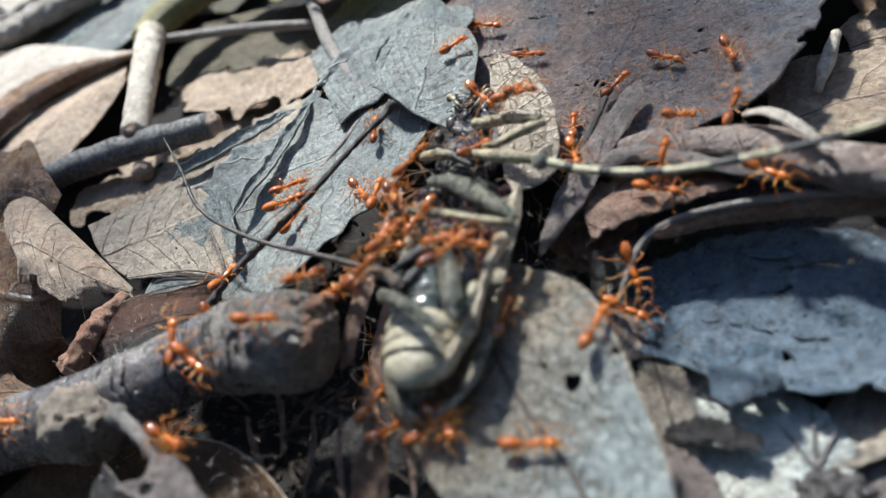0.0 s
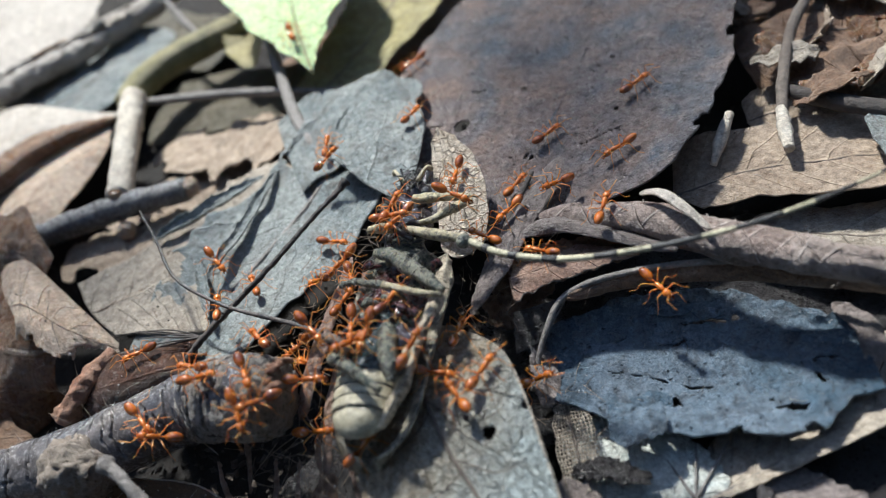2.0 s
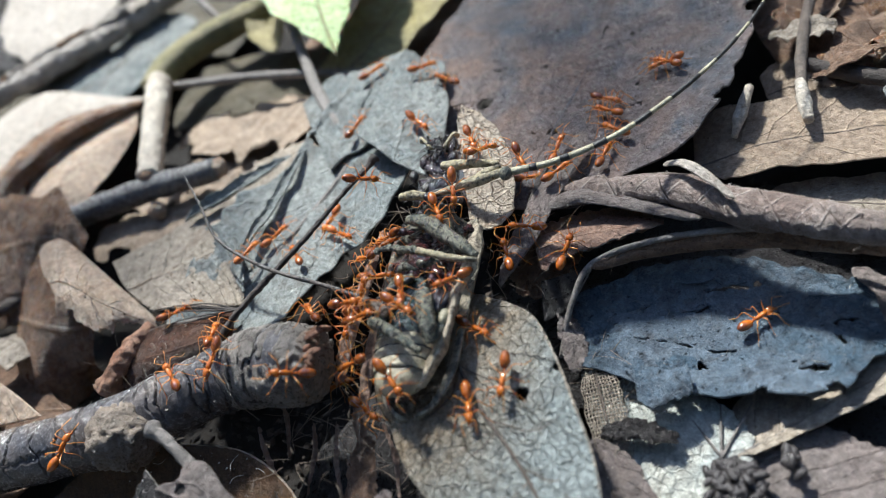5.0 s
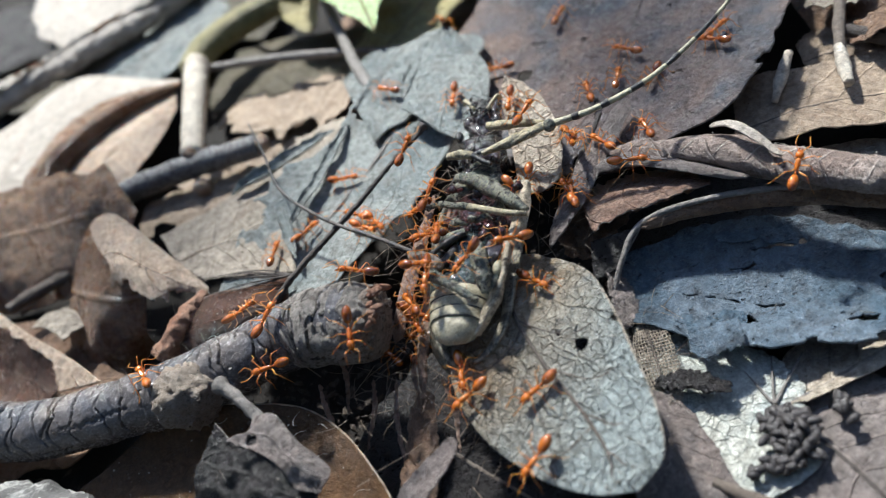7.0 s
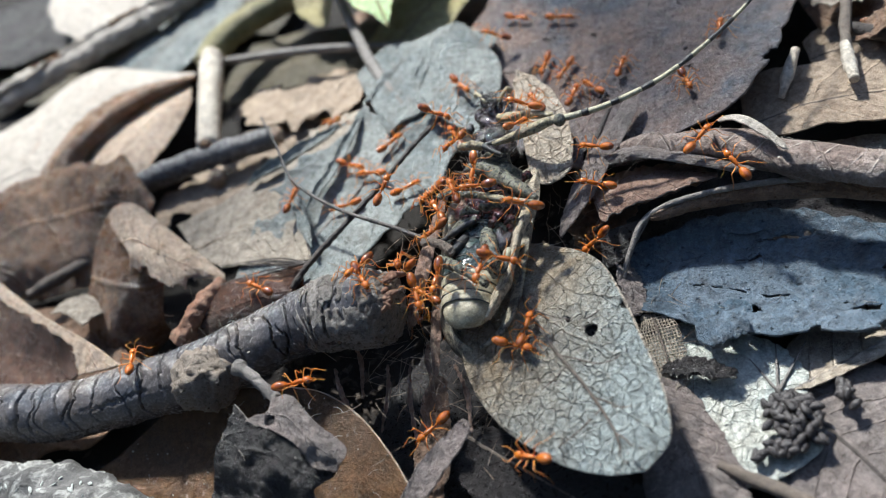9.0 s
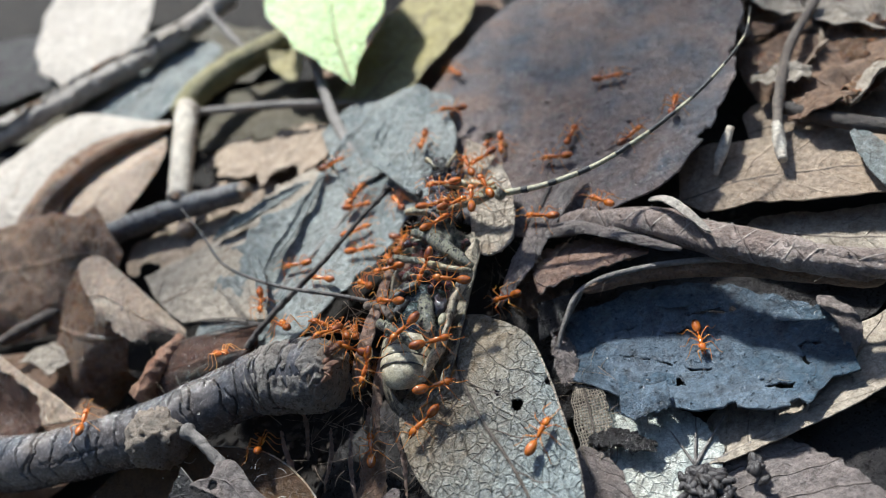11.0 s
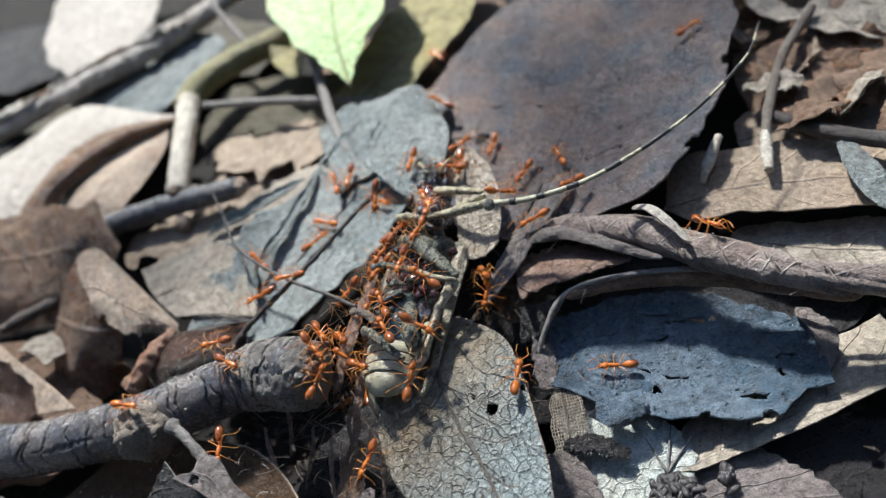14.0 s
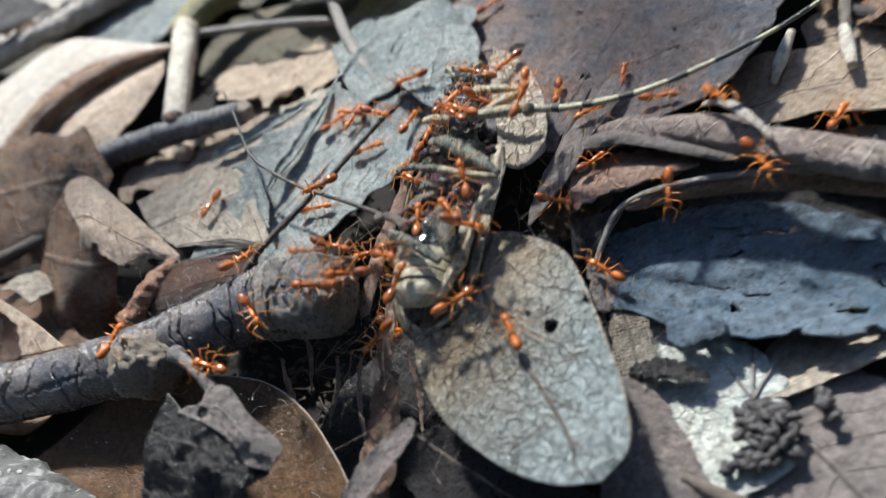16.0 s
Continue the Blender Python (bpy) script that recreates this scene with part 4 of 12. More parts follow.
strip = sheet("torn_leaf", "dark brown leaf with a broad pale torn margin", [
    [(-101.5, 21.9, 0.4), (-86.7, 10.9, 0.4), (-77.4, 4.6, 0.4), (-68.4, -2.1, -0.2), (-67.0, -6.6, -2.2)],
    [(-100.6, 9.2, -5), (-87.9, 4.0, -5), (-80.7, 1.3, -5), (-73.8, -2.4, -5), (-70.7, -5.8, -5)],
    [(-97.2, -4.3, -8), (-83.4, -7.8, -8), (-77.5, -8.3, -8), (-72.9, -8.5, -8), (-70.4, -7.9, -8)]], "redleaf", nu=60, nv=30, wave=0.4, wavef=0.2, seed=80)
sheet("margin", "pale torn margin", [
    [(-101.8, 25.9, 1), (-86.3, 13.2, 1), (-75.2, 4.7, 1), (-64.9, -2.1, 0.5), (-57.6, -7.5, -1)],
    [(-101.2, 21.6, 0.6), (-86.4, 10.7, 0.6), (-77.1, 4.4, 0.6), (-68.2, -2.3, 0), (-66.8, -6.8, -2)]], "flap", nu=60, nv=20, wave=0.3, wavef=0.3, seed=83, jag=0.8, parent=strip)
jagged = sheet("jagged_leaf", "pale beige folded leaf tip with a jagged torn edge", [
    [(-68.0, 25.2, 4.5), (-64.4, 25.3, 6.0), (-60.6, 23.9, 6.0), (-54.2, 18.3, 4.0), (-47.9, 12.6, 2.0), (-42.5, 7.9, -0.5)],
    [(-63.1, 17.9, 6.0), (-58.6, 16.4, 7.2), (-54.4, 13.9, 6.5), (-50.9, 11.8, 4.5), (-46.2, 8.8, 2.0), (-42.3, 7.0, -0.5)],
    [(-57.8, 10.9, 6.0), (-55.5, 10.5, 6.5), (-52.7, 9.0, 5.6), (-49.3, 7.0, 3.5), (-46.4, 7.4, 1.5), (-42.3, 6.8, -0.6)],
    [(-58.4, 9.3, 4.0), (-56.0, 8.5, 4.5), (-52.8, 6.1, 4.0), (-49.1, 4.4, 2.0), (-46.9, 6.7, 1.0), (-42.1, 6.5, -0.8)]],
    "flap", nu=80, nv=60, wave=0.35, wavef=0.15, seed=89, jag=1.7, bites=[(0.3, 1.0, 1.1), (0.62, 1.0, 1.1), (0.75, 1.0, 0.8)])
side_veins(jagged, 80, 60, [[(0.02, 0.35), (0.4, 0.5), (0.95, 0.6)], [(0.2, 0.42), (0.24, 0.2), (0.3, 0.02)], [(0.25, 0.44), (0.3, 0.7), (0.36, 0.92)], [(0.45, 0.52), (0.5, 0.25), (0.56, 0.03)], [(0.5, 0.52), (0.55, 0.75), (0.6, 0.9)]], 0.11, "twig")
folded = sheet("umber_leaf", "dark brown blade folded under the jagged leaf tip", [
    [(-69.4, 25.5, 3.6), (-64.6, 25.4, 4.8), (-60.4, 22.9, 4.6), (-55.1, 18.7, 2.6)], [(-70.1, 19.7, 2.5), (-64.6, 17.7, 3.0), (-59.6, 15.3, 2.5), (-55.0, 14.1, 1.0)],
    [(-71.6, 14.8, -1.0), (-65.5, 11.0, 0.0), (-60.7, 9.9, -1.0), (-55.7, 10.2, -2.0)], [(-73.9, 10.0, -6.0), (-67.3, 4.6, -6.0), (-63.1, 5.7, -7.0), (-57.8, 7.0, -7.0)], [(-76, 8, -12), (-69, 2, -13), (-64, 3, -13), (-60, 9, -13)]],
    "trough", wave=0.5, seed=90)
side_veins(folded, 70, 50, [[(0.1, 0.05), (0.35, 0.4), (0.5, 0.95)], [(0.5, 0.05), (0.65, 0.4), (0.75, 0.9)], [(0.05, 0.4), (0.2, 0.7), (0.3, 0.95)]], 0.11, "twig")
sheet("leaf_scrap", "pale torn scrap of leaf inside the curled leaf", [[(-79, 9, -2), (-74, 7, -1), (-70, 4, -2)], [(-77, 13, -3), (-72, 11, -2), (-68, 8, -3)], [(-76, 16, -6), (-71, 14, -6), (-67, 12, -6)]], "beige", nu=30, nv=30, wave=0.8, wavef=0.3, seed=91, jag=1.5,
      group="leaf fragments")
leaf("hooded_leaf", "dark brown leaf wall hanging from the arched stalk", [(26.5, 0.0, 0.6), (37, 1.0, 1.5), (48.6, -0.6, 1.5), (59, -4.0, 1.0), (66, -7.0, 0.4)], [0.6, 0.8, 0.8, 0.8, 0.6],
     [1.2, 2.0, 2.2, 2.2, 1.8], "umber", wave=0.8, wavef=0.15, seed=81, curl=(-30, -60), bank=-38, ragged=0.12, rib_r=0.15)
leaf("slate_flake", "grey-brown broken strip beside the slate leaf", [(58.5, -4.5, -4), (61.0, -9.0, -4.5), (60.0, -13.5, -6)], [1.2, 1.6, 1.6, 1.4, 1.0], [1.0, 1.4, 1.5, 1.4, 0.8], "pinkish", wave=0.6, wavef=0.2, seed=82,
     bank=10, ragged=0.15, rib_r=0.0)
sheet("leaf_lip", "thin grey lip of a rolled leaf over a dark gap", [
    [(20.7, 9.4, 3.6), (24.5, 8.1, 4.8), (27.8, 7.8, 4.8), (34.3, 4.2, 4.8), (38.4, 2.1, 4.4), (41.3, 1.2, 4.0)],
    [(21.2, 9.9, 4.2), (25.2, 9.0, 5.4), (28.4, 8.7, 5.4), (34.5, 5.1, 5.2), (38.7, 2.5, 4.8), (41.5, 1.3, 4.1)],
    [(21.4, 12.2, 3), (25.8, 12.0, 4.0), (29.0, 11.4, 4), (34.9, 7.6, 4), (39.1, 4.0, 4), (41.7, 1.6, 4.0)]], "pinkish", nu=60, nv=16, wave=0.25, wavef=0.4, seed=84, rim=("first",), ribmat="greystem", rim_r=0.1)
net = leaf("skeleton_leaf", "patch of leaf skeleton with only its net of veins", [(24.4, -11.5, -5.4), (25.0, -17.5, -6.0), (25.4, -24.0, -6.6)], [2.2, 2.6, 2.6, 2.4, 2.0], [1.8, 2.2, 2.4, 2.4, 2.0], "beige", wave=0.5, wavef=0.3,
           seed=86, rib_r=0.2, nu=26, nv=13, ragged=0.12)
net.modifiers.clear()
wire = net.modifiers.new("veins", "WIREFRAME")
wire.thickness = 0.00022
for v in net.data.vertices:
    v.co.x += 0.00018 * noise.noise(v.co * 2300)
    v.co.y += 0.00022 * noise.noise(v.co * 2100 + Vector((9, 0, 0)))
leaf("bark_flake", "dark ragged flake of bark on the whitish leaf", [(24.6, -21.0, -6.4), (28.6, -21.6, -6.1), (32.6, -23.2, -6.5)], [0.9, 1.3, 1.2, 1.2, 0.7], [0.8, 1.2, 1.0, 1.2, 0.6], "char_and_shade", wave=0.4, wavef=0.5, seed=88, ragged=0.3, rib_r=0.0,
     thick=0.7, category="bark")
for rib, w, lab in (([(-18.7, 38.2, 3.2), (-22.8, 25.2, 3.0), (-27.5, 13.8, 2.6)], 1.5, "curled dark torn edge of a grey leaf"), ([(-0.4, 59.4, 4.2), (-6.1, 47.8, 4.4), (-9.4, 35.8, 3.6)], 1.4, "folded torn edge of a grey leaf"),
                    ([(-24.9, 6.3, 2.6), (-28.3, 15.3, 2.4), (-31.5, 23.2, 1.6)], 1.2, "pale torn edge of a grey leaf"), ([(-41.8, 28.8, 0.6), (-32.1, 33.0, 1.4), (-22.6, 39.3, 1.8)], 2.2, "grey-blue torn strip of leaf")):
    leaf("torn_strip", lab, rib, [w * 0.7, w, w * 1.1, w, w * 0.6], [w * 0.6, w, w, w * 0.8, w * 0.5], "grey", wave=0.6, wavef=0.2, seed=int(90 + rib[0][0]), curl=(70, 75), ragged=0.25, rib_r=0.0, base="point", tip="point", category="leaf",
         group="torn strips")
sheet("curled_scrap", "grey curled rim of a charred leaf scrap", [
    [(-23.2, -25.6, 8.5), (-20.7, -25.9, 8.2), (-17.5, -29.6, 7.5), (-14.5, -31.9, 6.2), (-13.8, -32.9, 5.6)],
    [(-23.9, -27.7, 8.8), (-20.8, -28.9, 8.6), (-18.0, -31.9, 8), (-15.8, -33.6, 6.8), (-14.0, -34.1, 5.6)],
    [(-27.1, -28.0, 8), (-22.1, -30.6, 7.6), (-19.5, -32.4, 7), (-17.7, -34.7, 5.6), (-15.1, -35.4, 4.8)]],
    "pinkish", nu=60, nv=40, wave=0.7, wavef=0.4, seed=95, bites=[(0.12, 0.75, 0.7)])
leaf("leaf_scrap", "small torn brown scrap in a dark hollow", [(15.5, 4.0, -1.5), (19.0, 1.0, -2.5), (23.5, 0.5, -3)], [1.4, 2.2, 2.4, 2, 1], [1.2, 2, 2, 1.8, 1], "umber", wave=0.9, wavef=0.3, seed=96, bank=-20, ragged=0.3, rib_r=0.16, group="leaf fragments")
leaf("leaf_scrap", "small torn brown scrap in a dark hollow", [(21.5, -3.5, -3.5), (22.5, -8.0, -4.0), (22.0, -12.5, -5)], [1.4, 1.8, 1.8, 1.6, 1], [1.2, 1.8, 1.8, 1.6, 1], "pinkish", wave=0.9, wavef=0.3, seed=99, bank=25, ragged=0.3, rib_r=0.16, group="leaf fragments")
sheet("umber_leaf", "smooth dark reddish-brown leaf tucked behind the stick", [
    [(-44.4, 2.1, 0.5), (-39.8, 3.7, 1.5), (-33.4, 3.3, 2.0), (-26.2, 3.8, 2.0)], [(-46.1, -1.2, 0.0), (-38.6, -1.9, 1.5), (-32.1, -1.5, 2.0), (-25.9, -0.9, 1.5)],
    [(-48.4, -4.0, -3.0), (-40.1, -5.5, -3.0), (-34.3, -5.0, -3.0), (-28.1, -4.5, -3.0)]], "redleaf", wave=0.3, seed=98, rim=("first",), ribmat="twig")
long_leaf = sheet("long_leaf", "long pale bleached leaf lying in the sun", [
    [(-130.0, 71.3, -1.0), (-111.5, 77.3, 0.5), (-101.8, 87.1, 1.0), (-92.5, 88.8, 1.0), (-76.1, 81.3, 0.5), (-65.9, 77.5, 0.0)],
    [(-120.7, 56.0, 0.5), (-105.1, 62.0, 2.0), (-95.9, 73.7, 2.0), (-86.5, 77.9, 2.0), (-74.3, 76.6, 1.2), (-65.5, 76.3, 0.2)],
    [(-115.6, 45.4, 0.0), (-97.2, 45.8, 1.0), (-90.4, 62.4, 1.5), (-81.8, 72.0, 1.5), (-72.9, 74.0, 1.0), (-65.1, 75.5, 0.2)],
    [(-111.6, 37.3, -2.0), (-95.4, 44.6, -1.0), (-87.6, 60.1, 0.0), (-79.6, 70.2, 0.5), (-72.3, 73.1, 0.3), (-65.2, 75.3, 0.0)]], "white", wave=0.4, wavef=0.06, seed=101)
side_veins(long_leaf, 70, 50, [[(0.0, 0.45), (0.5, 0.4), (0.98, 0.5)]] + [[(0.1 + 0.13 * k, 0.44), (0.16 + 0.13 * k, 0.2), (0.26 + 0.13 * k, 0.02)] for k in range(5)], 0.14, "flap")
blade = sheet("brown_leaf", "brown folded leaf blade lying on a pale leaf", [
    [(-94.8, 43.4, 1.0), (-94.3, 51.8, 2.2), (-90.4, 63.6, 2.8), (-83.1, 70.5, 2.8), (-73.4, 72.8, 2.4), (-64.4, 73.8, 1.2)],
    [(-90.2, 42.6, 2.2), (-88.8, 50.6, 3.6), (-84.5, 59.3, 4.0), (-77.8, 65.0, 4.0), (-70.6, 69.3, 3.2), (-63.9, 72.8, 1.4)],
    [(-87.0, 44.1, -0.5), (-86.5, 52.1, 0.5), (-82.3, 59.6, 1.0), (-76.7, 64.8, 1.2), (-69.9, 69.0, 1.2), (-63.9, 72.4, 0.8)]], "trough", wave=0.3, seed=103)
side_veins(blade, 70, 50, [[(0.02, 0.5), (0.5, 0.5), (0.98, 0.5)]], 0.16, "twig")
tan_blade = sheet("tan_leaf", "pinkish-tan pointed leaf blade in the sun", [
    [(-88.1, 49.8, -2.0), (-87.8, 56.7, -1.0), (-82.3, 62.9, -0.5), (-76.3, 67.8, -0.3), (-70.2, 70.4, 0.0), (-65.6, 72.3, 0.0)],
    [(-78.1, 43.5, -1.0), (-76.8, 48.7, 0.5), (-73.1, 55.5, 1.0), (-69.6, 60.2, 1.0), (-66.1, 63.3, 0.8), (-64.4, 68.8, 0.2)],
    [(-70.6, 41.5, -3.0), (-68.9, 45.5, -1.5), (-67.1, 49.9, -1.0), (-65.5, 54.6, -0.6), (-64.0, 59.8, -0.4), (-63.4, 65.4, 0.0)]], "flap", wave=0.4, seed=107)
side_veins(tan_blade, 70, 50, [[(0.02, 0.45), (0.5, 0.5), (0.97, 0.5)], [(0.2, 0.47), (0.35, 0.75), (0.5, 0.95)], [(0.45, 0.5), (0.55, 0.75), (0.66, 0.95)]], 0.12, "umber")
leaf("leaf_fragment", "tan leaf fragment with an eaten edge", [(-66.4, 34.6, -5), (-54.8, 36.8, -5), (-40.1, 38.3, -4)], [5.5, 5.7, 6.2, 6.7, 5], [5.5, 5.6, 6.5, 7.4, 6], "tan", wave=1.2, wavef=0.12, seed=109, ragged=0.22,
     bites=[(0.25, 1.0, 2.5), (0.6, -1.0, 2.4)], rib_r=0.16, group="leaf fragments")
leaf("leaf_fragment", "sunlit tan leaf fragment with an irregular torn edge", [(-55, 66.6, -5), (-38, 59.4, -4), (-22.1, 57, -3)], [6, 8, 9, 9, 7], [6, 7, 8.8, 9.4, 8], "tan", wave=1.8, wavef=0.12, seed=113, ragged=0.35,
     bites=[(0.35, -1.0, 4.0), (0.7, 1.0, 4.0), (0.15, 1.0, 3.5)], rib_r=0.16, group="leaf fragments")
leaf("leaf_fragment", "grey-tan leaf fragment tucked under the grey leaf", [(-46, 20.9, -4), (-31.6, 35.3, -3), (-21.2, 47, -2)], [7.3, 7.3, 7.1, 6.8, 5], [6.9, 8.4, 9.3, 7.1, 5], "beige", wave=1.5, wavef=0.12, seed=127, ragged=0.25,
     rib_r=0.16, group="leaf fragments")
infill = sheet("leaf_fragment", "grey-tan curved leaf blade with a thin pale rim", [
    [(-56.7, 24.6, -1), (-47.6, 27.3, -0.6), (-38.8, 31.3, 0), (-30.3, 29.7, 0.4)],
    [(-50.9, 16.5, -1), (-42.3, 17.6, -0.2), (-34.7, 19.5, 0.4), (-29.0, 18.7, 1.0)],
    [(-43.8, 9.9, -1.2), (-37.3, 8.7, -0.6), (-31.0, 7.2, 0), (-26.0, 5.7, 0.6)]], "beige", nu=60, nv=40, wave=0.7, wavef=0.18, seed=129, rim=("end",), ribmat="paletwig", rim_r=0.12, group="leaf fragments")
side_veins(infill, 60, 40, [[(0.03, 0.5), (0.5, 0.45), (0.97, 0.5)], [(0.3, 0.47), (0.4, 0.7), (0.48, 0.95)], [(0.5, 0.46), (0.6, 0.2), (0.7, 0.04)]], 0.1, "umber")
leaf("leaf_fragment", "tan leaf fragment on the dark humus", [(-64, 50, -8), (-50, 52, -7), (-36, 48, -6)], [6, 7, 7, 6, 5], [5, 6, 7, 6, 5], "tan", wave=1.8, wavef=0.12, seed=128, ragged=0.3, rib_r=0.16, group="leaf fragments")
leaf("olive_leaf", "olive-brown leaf, its colour dulled for shade", [(-62, 79.5, -7), (-41, 78.5, -5.5), (-15.3, 72.7, -4)], [16, 16, 14, 12, 9], [8, 9, 11, 12, 10], "olive", wave=1.0, seed=131, rib_r=0.3)
leaf("green_leaf", "fresh pale green leaf lit by the sun", [(-13.6, 59.6, 7.5), (-18.6, 77.9, 11.5), (-26.5, 118, 15)], [1.4, 5.0, 10.0, 15, 14], [1.8, 6.0, 12.5, 17, 14], "green", wave=0.8, wavef=0.05, seed=137, base="point",
     curl=(12, 12), ragged=0.02, ribmat="greenstem", rib_r=0.4)
leaf("leaf_fragment", "small yellow-tan curled leaf bit", [(-39.2, 101, 1), (-35.5, 89.3, 2), (-32.4, 78.7, 2)], [3.5, 4.9, 5.3, 4.9, 3], [3.5, 4.9, 5.3, 4.9, 3], "yellow", wave=1.5, wavef=0.12, seed=139, curl=(40, 40), rib_r=0.0,
     group="leaf fragments")
leaf("yellow_leaf", "yellowish-green fading leaf under the green leaf", [(-15.8, 62.1, 0), (-5.7, 83.2, 0.5), (8.3, 120, 2)], [8, 9.4, 11, 11, 9], [7.4, 9.5, 11, 12, 9], "yellow", wave=1.5, seed=149, rib_r=0.35)
leaf("bleached_leaf", "bleached white leaf lying in full sun", [(-92.8, 100.5, 6), (-99, 119, 7), (-108, 146, 8), (-122, 185, 9)], [11, 17, 20, 19, 13], [10, 15, 18, 18, 13], "white", wave=1.2, wavef=0.05, seed=151, curl=(-10, -16), ragged=0.05, rib_r=0.3, ribmat="paletwig")
leaf("blue_grey_leaf", "smooth blue-grey leaf behind the broken stub", [(-95.3, 84.7, -1.5), (-79.1, 94, 0), (-66.6, 115, 0)], [12, 14, 14, 13, 10], [10, 12, 15, 15, 11], "grey", wave=1.2, seed=157, rib_r=0.4)
leaf("charred_leaf", "blackish rotten leaf in deep shade", [(-190, 150, -4), (-145, 135, -3), (-112, 122, -2)], [18, 22, 24, 20, 10], [14, 16, 18, 16, 9], "char_and_shade", wave=1.5, wavef=0.06, seed=168, rib_r=0.4, ribmat="darktwig")
leaf("stalk_strip", "pinkish-brown flat strip of stalk beside the beetle", [(-1.0, 8.0, 7.4), (-3.9, -4.3, 7), (-5.4, -9, 6), (-7.4, -14.0, 3)], [0.7, 1.0, 1.1, 1.0, 0.8], [0.7, 1.0, 1.0, 1.0, 0.8], "strip", wave=0.4, wavef=0.4, seed=301, curl=(-35, -35), ragged=0.15,
     rib_r=0.0, nu=60, nv=14, category="stalk", group="stalks in the hollow")
leaf("stalk_strip", "pinkish-brown flat strip of stalk beside the beetle", [(0.9, 8.4, 5.6), (-1.0, -1.0, 4.6), (-3.5, -12, 3), (-5.0, -20, -1)], [0.6, 0.9, 0.9, 0.9, 0.6], [0.6, 0.8, 0.9, 0.9, 0.6], "strip", wave=0.4, wavef=0.4, seed=302, curl=(-25, -45), ragged=0.15,
     rib_r=0.0, nu=60, nv=14, category="stalk", group="stalks in the hollow")
for k, (a, b) in enumerate((((-16.0, -13.8, 2), (-16.6, -19.2, -4)), ((-5.5, -15.3, 1), (-5.1, -21.9, -3)), ((-11.5, -17.2, 0), (-14.1, -23.8, -6)), ((-8.2, -17.9, 0), (-8.3, -28.2, -6)), ((-2.0, -19, 0), (-1.0, -27, -5)), ((-19, -17, 1), (-17, -24, -6)))):
    a, b = Vector(a), Vector(b)
    leaf("stalk_strip", "thin brown upright strip of stalk in a dark hollow", [a, (a + b) / 2 + Vector((0.6 * (-1) ** k, 0.4, 0.5)), b], [0.15, 0.25, 0.3, 0.22, 0.12], [0.15, 0.22, 0.28, 0.25, 0.12], "strip", wave=0.3, wavef=0.5, seed=310 + k, curl=(-40, -40), ragged=0.2,
         rib_r=0.0, nu=40, nv=10, category="stalk", group="stalks in the hollow")
# Its pale rim imitates the highlight along the upper edge.
sheet("rust_leaf", "smooth rust-brown oval leaf under the thick stick", [
    [(-43.9, -14.7, -1), (-29.5, -17.1, -0.5), (-21.5, -19.5, -0.5), (-15.5, -24.1, -1), (-10.6, -30.7, -1.5), (-7.3, -36.9, -2), (-5.8, -42.1, -3)],
    [(-51.7, -18.0, -4.5), (-35.6, -18.9, -4.5), (-27.2, -21.7, -4.5), (-20.7, -27.1, -4.5), (-16.1, -33.0, -4.5), (-13.4, -39.2, -4.5)],
    [(-59.4, -22.2, -6.5), (-42.6, -24.8, -6.5), (-33.1, -27.9, -6.5), (-26.4, -33.3, -6.5), (-22.5, -38.6, -6.5)],
    [(-67.7, -27.1, -7), (-47.1, -32.3, -7), (-35.7, -36.9, -7), (-28.5, -41.3, -7)]],
    "rust", nu=90, nv=60, wave=0.4, wavef=0.06, seed=163, rim=("first",), ribmat="flap", rim_r=0.14)
# The rim tube adds a lit edge to the black blade.
sheet("charred_leaf", "blackish crumpled leaf scrap with a curled grey rim", [
    [(-28.8, -25.6, 8.5), (-25.9, -28.4, 7.5), (-22.9, -28.1, 7.5), (-20.0, -28.9, 7), (-17.6, -31.3, 6), (-14.5, -32.3, 5)],
    [(-29.2, -27.9, 8), (-25.5, -30.3, 7.5), (-21.9, -30.9, 7), (-19.4, -32.5, 6.5), (-17.1, -34.2, 5.5), (-15.2, -35.0, 4.5)],
    [(-32.0, -31.6, 5), (-27.0, -33.1, 5), (-22.5, -35.0, 4.5), (-18.3, -36.7, 3.5)],
    [(-34.1, -34.9, 0), (-28.1, -36.8, 0), (-22.6, -38.2, 0), (-17.8, -38.8, 0)]],
    "char_and_shade", nu=70, nv=60, wave=1.0, wavef=0.3, seed=167, rim=("first",), ribmat="greystem", rim_r=0.16)
leaf("curled_scrap", "grey curled scrap of leaf standing in a dark hollow", [(-10.3, -39.9, -3), (-4.8, -34.9, 1), (0.6, -30.2, 3.2)], [1.2, 1.6, 1.8, 1.6, 1.2], [1.5, 2.2, 2.4, 2.2, 1.6], "pinkish", wave=0.6, wavef=0.2, seed=173, curl=(40, 40),
     rib_r=0.0)
leaf("curled_scrap", "grey-brown wrinkled scrap of leaf in a dark hollow", [(-7.5, -36, -6), (-5.8, -28, -3), (-4.5, -19.9, -1)], [2, 2.6, 2.6, 2.2, 1.5], [2, 2.6, 2.6, 2.2, 1.5], "umber", wave=1.2, wavef=0.25, seed=179, curl=(-40, -30),
     ragged=0.2, rib_r=0.2)
# The next two are near-black so that gaps in the litter look shaded.
leaf("litter_leaf", "dark leaf deep in the shaded litter", [(-20, -45, -9), (-5, -25, -10), (8, -5, -9)], [8, 12, 14, 12, 9], [8, 12, 14, 12, 9], "char_and_shade", wave=2.0, seed=181, rib_r=0.3, group="buried litter")
